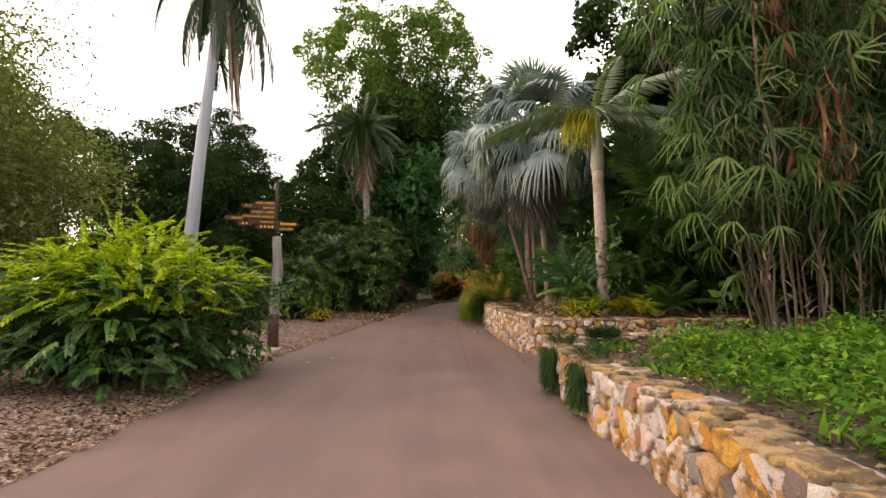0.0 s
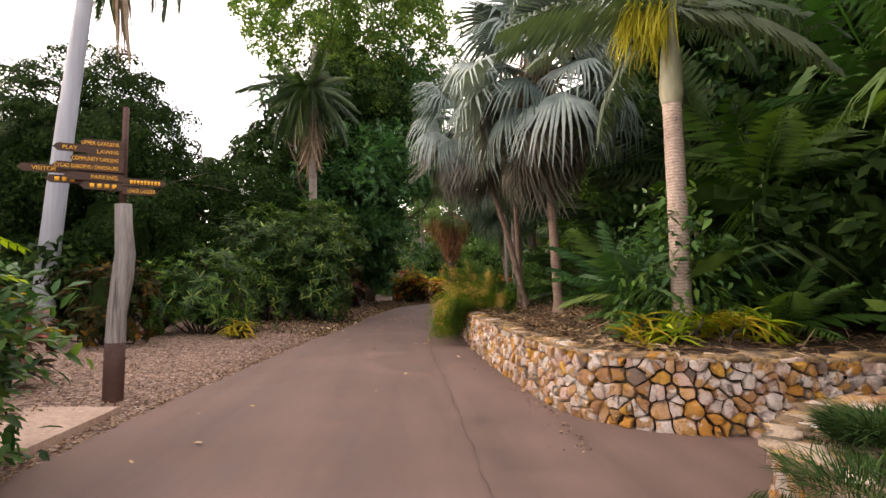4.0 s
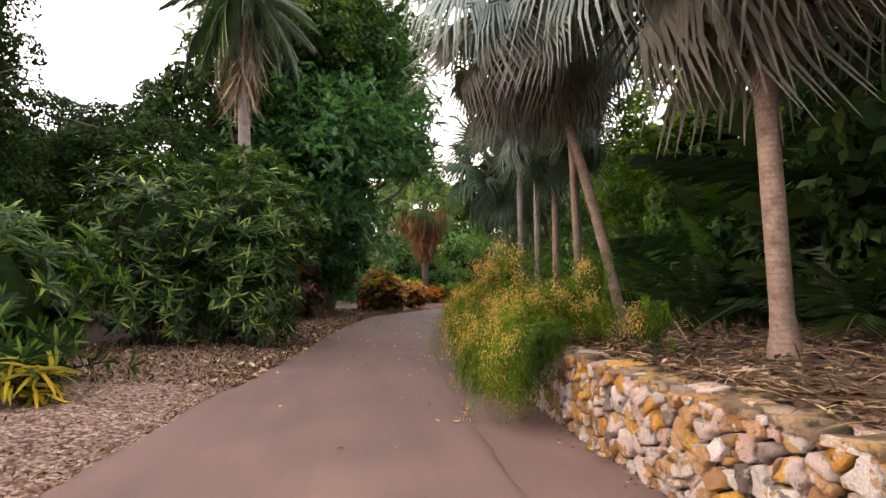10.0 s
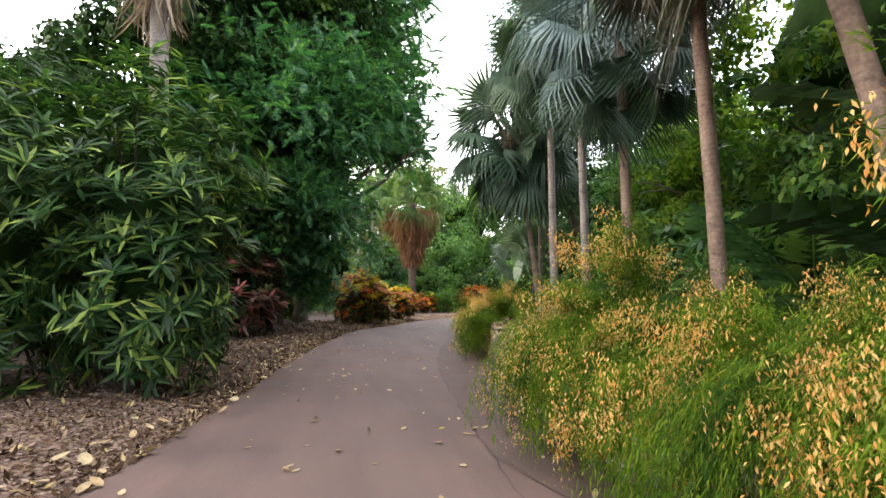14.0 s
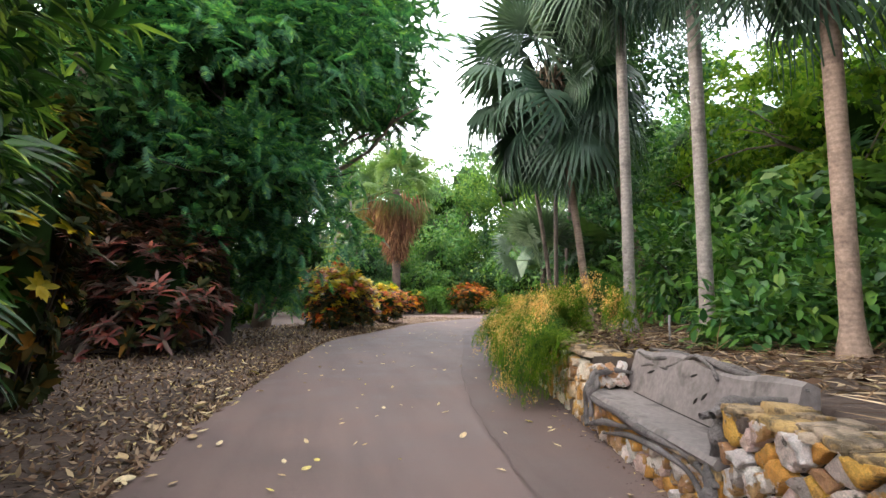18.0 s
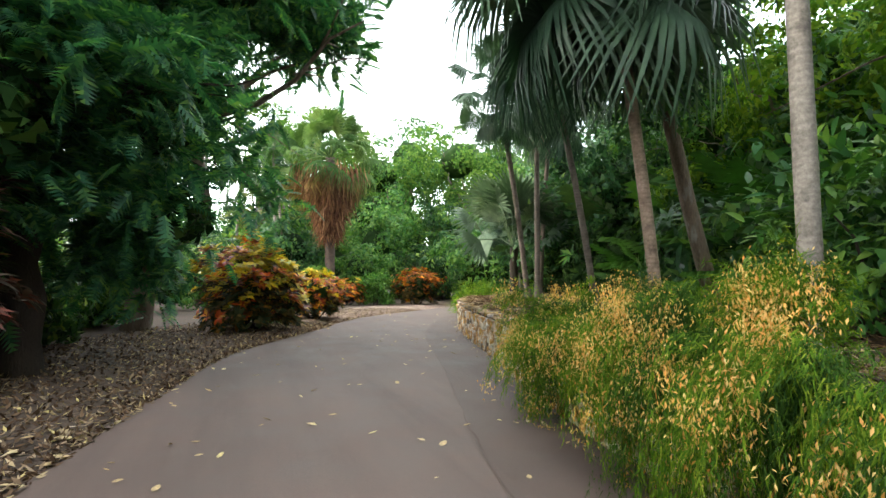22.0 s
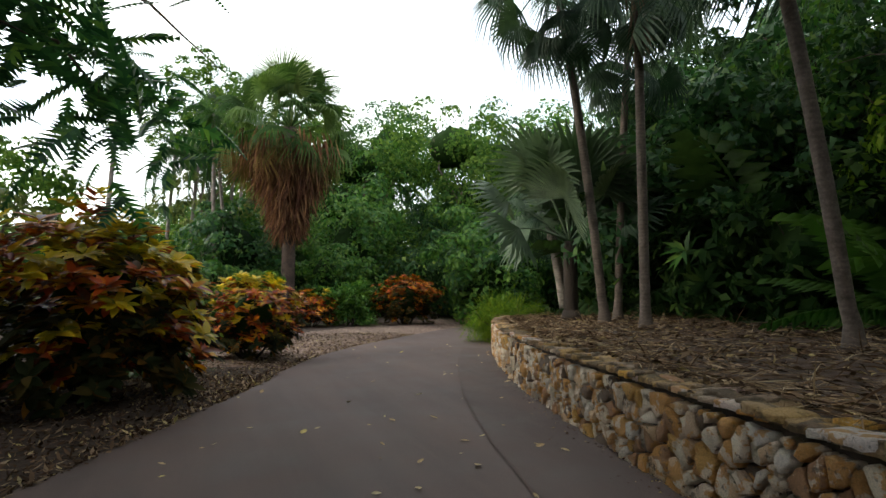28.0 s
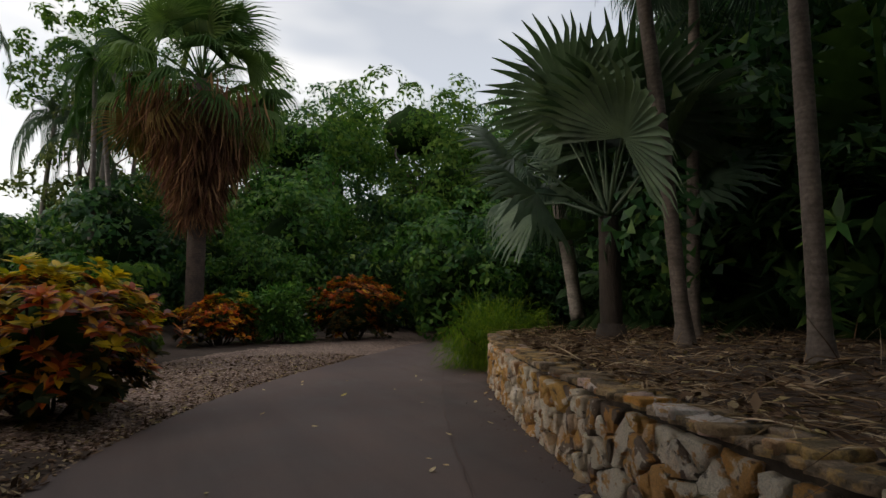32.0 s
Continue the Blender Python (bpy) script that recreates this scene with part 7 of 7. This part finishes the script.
def board(z, length, words, left=True, depth=-0.05, text_at=0.0, size=0.075, bars=0):
    """A pointed plank with raised yellow letters."""
    k, h = (-1 if left else 1), 0.105
    prof = [(0, -h / 2), (length, -h / 2), (length + 0.06, 0), (length, h / 2), (0, h / 2)]
    v = np.array([(k * x, d, q) for d in (depth - 0.014, depth + 0.014) for x, q in prof])
    f = [(0, 1, 4, 4), (1, 2, 3, 3), (1, 3, 4, 4), (5, 9, 6, 6), (6, 8, 7, 7), (6, 9, 8, 8)] + [(a, (a + 1) % 5, (a + 1) % 5 + 5, a + 5) for a in range(5)]
    R = np.array(Matrix.Rotation(radians(20), 3, "Z"))
    me = bpy.data.meshes.new("board")
    me.from_pydata([tuple(R @ q + (0.03, 0, z + 0.05 - zb)) for q in v], [], [tuple(dict.fromkeys(q)) for q in f])
    me.materials.append(M_SIGN)
    ob = new("board", me)
    ob.parent = sign
    front = depth - 0.018
    if words:
        cu = bpy.data.curves.new("letters", "FONT")
        cu.body, cu.size, cu.align_x, cu.align_y, cu.extrude = words, size, "RIGHT" if left else "LEFT", "CENTER", 0.002
        tmp = bpy.data.objects.new("letters", cu)
        lm = bpy.data.meshes.new_from_object(tmp)
        bpy.data.objects.remove(tmp)
        lm.materials.clear()
        lm.materials.append(M_YELLOW)
        xs = [q.co.x for q in lm.vertices]
        w = max(xs) - min(xs)
        room = length - text_at - 0.03
        lt = new("letters", lm)
        lt.parent = ob
        sx = min(1.0, room / w)
        m = Matrix.Translation((0.03, 0, z + 0.05 - zb)) @ Matrix.Rotation(radians(20), 4, "Z") @ Matrix.Translation((k * (0.06 + text_at), front, -0.005)) @ Matrix.Rotation(radians(90), 4, "X") @ Matrix.Diagonal((sx, 1, 1, 1))
        lt.matrix_local = m
    for q in range(bars):
        bv, bf = box(k * (0.1 + text_at + (0.085 if bars < 6 else 0.042) * q), front, 0, 0.055 if bars < 6 else 0.03, 0.004, 0.055)
        mesh_object("mark", [(bv @ R.T + (0.03, 0, z + 0.05 - zb), bf, M_YELLOW)], ob)


board(3.46, 0.46, "UPPER GARDENS")
board(3.35, 0.42, "LAWNS", bars=0)
board(3.24, 0.56, "COMMUNITY GARDENS")
board(3.13, 0.75, "CYCAD GARDENS / DINOSAURS")
board(3.00, 0.62, "PARKING", bars=0)
board(2.88, 0.44, "", bars=4)
board(3.40, 0.78, "PLAY", depth=0.06, text_at=0.5)
board(3.09, 1.15, "VISITOR", depth=0.06, text_at=0.72)
board(2.96, 0.85, "", depth=0.06, text_at=0.5, bars=3)
board(2.96, 0.48, "", left=False, bars=9)
board(2.84, 0.36, "LOWER GARDENS", left=False)


# ---- bench carved like roots ----
def along(s, o, z):
    q = line_at(PD, np.atleast_1d(np.asarray(s, float)), np.atleast_1d(np.asarray(o, float)))
    return np.c_[q, np.broadcast_to(z, (len(q),))]


SL = PD[1][-1]
bc = along(SL / 2, -0.2, 0)[0]
bench = thing("carved_bench", tuple(bc), "grey concrete bench carved with roots, built into the stone wall", "bench")


def slab(name, prof, s0, s1, mat, label="", wave=0.0, n=30):
    s = np.linspace(s0, s1, n)
    V = np.concatenate([along(s, np.full(n, o), z + wave * np.sin(s * 4.1 + o * 9) * (1 if z > 0.5 else 0.15)) for o, z in prof]) - bc
    m = len(prof)
    F = [(a * n + b, a * n + b + 1, ((a + 1) % m) * n + b + 1, ((a + 1) % m) * n + b) for a in range(m) for b in range(n - 1)]
    me = bpy.data.meshes.new(name)
    me.from_pydata([tuple(q) for q in V], [], F + [tuple(a * n for a in range(m))[::-1], tuple(a * n + n - 1 for a in range(m))])
    me.materials.append(mat)
    ob = new(name, me)
    ob.parent = bench
    if label:
        ob["label"] = label


slab("seat", [(0.05, 0.385), (0.07, 0.42), (0.04, 0.455), (-0.44, 0.44), (-0.44, 0.385)], 0.02, SL - 0.02, M_BENCH, "smooth grey seat slab")
slab("backrest", [(-0.40, 0.44), (-0.52, 0.87), (-0.56, 0.90), (-0.64, 0.88), (-0.62, 0.2), (-0.43, 0.2)], -0.1, SL + 0.1, M_BENCH, "smooth leaning grey backrest", 0.03)


def root(points, r, label=""):
    p = np.asarray(points, float)
    t = np.linspace(0, 1, len(p))
    k = np.linspace(0, 1, 44)
    q = np.stack([np.interp(k, t, p[:, c]) for c in range(3)], -1)
    for _ in range(14):
        q[1:-1] = 0.25 * q[:-2] + 0.5 * q[1:-1] + 0.25 * q[2:]
    q[:, 2] += 0.008 * np.sin(k * 11 + r * 90)
    q[:, 1] += 0.008 * np.sin(k * 14 + r * 50)
    w = along(q[:, 0], q[:, 1], q[:, 2]) - bc
    rad = r * (0.9 + 0.16 * np.sin(k * 8.3 + r * 70) + 0.07 * np.sin(k * 19)) * (0.55 + 0.45 * np.sin(np.pi * np.clip(k * 1.1, 0, 1)))
    mesh_object("carved_root", [(*tube(w, rad, 12), M_ROOT)], bench, label, smooth=True)


root([(-0.05, 0.06, 0.3), (0.4, 0.05, 0.4), (1.0, 0.07, 0.36), (1.6, 0.05, 0.41), (2.2, 0.07, 0.37), (SL, 0.05, 0.41)], 0.042, "root that edges the seat")
root([(0.0, 0.09, 0.13), (0.3, 0.08, 0.32), (0.9, 0.08, 0.31), (1.4, 0.07, 0.26), (1.9, 0.08, 0.12)], 0.03)
root([(1.2, 0.06, 0.36), (1.6, 0.09, 0.28), (2.0, 0.09, 0.22), (2.5, 0.08, 0.05)], 0.036)
root([(0.12, 0.02, 0.42), (0.06, 0.0, 0.55), (0.1, -0.03, 0.68), (0.1, -0.1, 0.74)], 0.055, "twisted root that holds up the arm")
root([(0.02, 0.06, 0.73), (0.1, -0.1, 0.77), (0.16, -0.3, 0.76), (0.1, -0.56, 0.8)], 0.062, "root arm at the bench's end")
root([(0.18, 0.04, 0.69), (0.2, -0.12, 0.72), (0.22, -0.32, 0.71), (0.2, -0.55, 0.76)], 0.045)
root([(0.1, 0.08, 0.05), (0.05, 0.07, 0.25), (0.12, 0.05, 0.42)], 0.05)
root([(SL - 0.16, 0.1, 0.1), (SL - 0.06, 0.08, 0.33), (SL - 0.16, 0.05, 0.5), (SL - 0.1, 0.0, 0.62), (SL - 0.14, -0.12, 0.66)], 0.05, "knotted root at the bench's end")
root([(SL - 0.28, 0.08, 0.2), (SL - 0.2, 0.08, 0.4), (SL - 0.26, 0.02, 0.53), (SL - 0.16, -0.04, 0.6)], 0.04)
root([(SL - 0.05, 0.05, 0.5), (SL - 0.12, -0.02, 0.63), (SL - 0.1, -0.2, 0.66), (SL - 0.12, -0.42, 0.62)], 0.045)
root([(-0.1, -0.56, 0.87), (0.3, -0.56, 0.9), (0.8, -0.57, 0.86), (1.1, -0.56, 0.94), (1.4, -0.57, 0.9), (1.8, -0.58, 0.86), (2.5, -0.58, 0.84)], 0.034, "root along the top of the backrest")
root([(0.85, -0.49, 0.8), (1.0, -0.52, 0.89), (1.25, -0.54, 0.95), (1.5, -0.53, 0.88), (1.75, -0.5, 0.78)], 0.026, "root arched over a hollow")
root([(1.5, -0.54, 0.88), (1.8, -0.53, 0.86), (2.1, -0.52, 0.82), (2.5, -0.53, 0.84)], 0.03)
root([(1.7, -0.5, 0.76), (2.05, -0.5, 0.78), (2.3, -0.49, 0.72), (2.55, -0.5, 0.68)], 0.02)
root([(0.3, -0.58, 0.86), (0.7, -0.62, 0.9), (1.2, -0.62, 0.88), (1.8, -0.62, 0.92), (2.4, -0.62, 0.88)], 0.04)
# dark tubes on the surface; their colour stands for shade in clefts and groove
M_CLEFT = simple_material("dark_cleft_shade", (0.015, 0.012, 0.01), (0.03, 0.024, 0.02), 20, 0.9, 0.3, 0.004)
for s_at_cleft, z_cleft, long_cleft, drop in ((1.18, 0.8, 0.11, -0.04), (1.98, 0.72, 0.15, -0.05), (0.98, 0.68, 0.06, -0.07), (1.1, 0.62, 0.04, -0.06)):
    p = np.array([(s_at_cleft + long_cleft * k, -0.4 - (z_cleft + drop * k - 0.44) * 0.28 + 0.002, z_cleft + drop * k) for k in np.linspace(0, 1, 7)])
    mesh_object("cleft", [(*tube(along(p[:, 0], p[:, 1], p[:, 2]) - bc, 0.012 * np.sin(np.pi * np.linspace(0.04, 0.96, 7)) + 0.001, 8), M_CLEFT)], bench, "dark sliver on the backrest for a shaded cleft", smooth=True)
joint = np.array([(k, -0.385, 0.449) for k in np.linspace(0.25, SL - 0.25, 30)])
mesh_object("seat_joint", [(*tube(along(joint[:, 0], joint[:, 1], joint[:, 2]) - bc, np.full(30, 0.006), 6), M_CLEFT)], bench, "dark joint between seat and backrest", smooth=True)
stone_rng = random.Random(31)
for q in range(6):
    d = sphere_dirs(60, -2)
    v = d * (0.085, 0.08, 0.075) * (1 + 0.16 * np.sin(d[:, :1] * 5 + q) + 0.12 * np.cos(d[:, 1:2] * 7 + q * 2))
    bmh = bmesh.new()
    for p in v:
        bmh.verts.new(tuple(p))
    bmesh.ops.convex_hull(bmh, input=bmh.verts)
    me = bpy.data.meshes.new("stone")
    bmh.to_mesh(me)
    bmh.free()
    me.materials.append(M_STONE)
    ob = new("stone", me)
    ob.parent = bench
    ob.rotation_euler = (q * 1.3, q * 2.1, q * 0.7)
    ob.scale = (0.75 + 0.5 * stone_rng.random(), 0.7 + 0.5 * stone_rng.random(), 0.8 + 0.5 * stone_rng.random())
    ob.location = tuple(along(SL - 0.07, -0.08 - 0.12 * (q % 3), 0.53 + 0.12 * (q // 3))[0] - bc)

# small things on the bed
st = thing("plant_label_stake", (4.6, 29.4, gz(4.6, 29.4)), "pale wooden plant label stake", "plant label")
mesh_object("stake", [(*box(0, 0, 0.18, 0.035, 0.012, 0.46), M_LOG)], st)


# last of the planting beside the crotons
bush("olive_green_bush", (1.0, 46.5), (0.75, 0.7, 1.75), "dark olive-green bush between two crotons", [(M_OLEANDER, 0.75), (M_JUNGLE, 0.4)], WIDE, 0.15, 60, 46, 0.2)
for (x, y, h, lean) in ((2.0, 61.6, 9.9, -0.3), (2.7, 62.6, 8.7, -0.8)):
    palm("full_crowned_palm", (x, y, 0.2), (x + lean, y, h), 0.1, 0.075, "slim palm with a full drooping crown and pale trunk", M_PALM_GREY, "feather", M_FROND, 26, 1.9, lo=-45, hi=70, template=FROND_DROOP, arch=0.6)

# ---- walls, with their stones ----
rubble_wall("stone_wall_near", PA, 0.68, "low rubble wall of ochre, white and rusty stones", 3, (9.0, 19.5), wide=0.18, tall=0.235)
rubble_wall("stone_wall_curved", PB, 0.83, "curved rubble wall of ochre, white and rusty stones", 5, (3.5, 16.5), wide=0.14, tall=0.165)
rubble_wall("stone_wall_bench", PD, 0.40, "low rubble wall under a carved bench", 8, (-1, 9), thick=0.5)
rubble_wall("stone_wall_long", PC, 0.84, "long rubble retaining wall of brown and ochre stones", 11, (8.0, 20.5), wide=0.125, tall=0.235, mat=M_STONE_BROWN, gap=0.11)
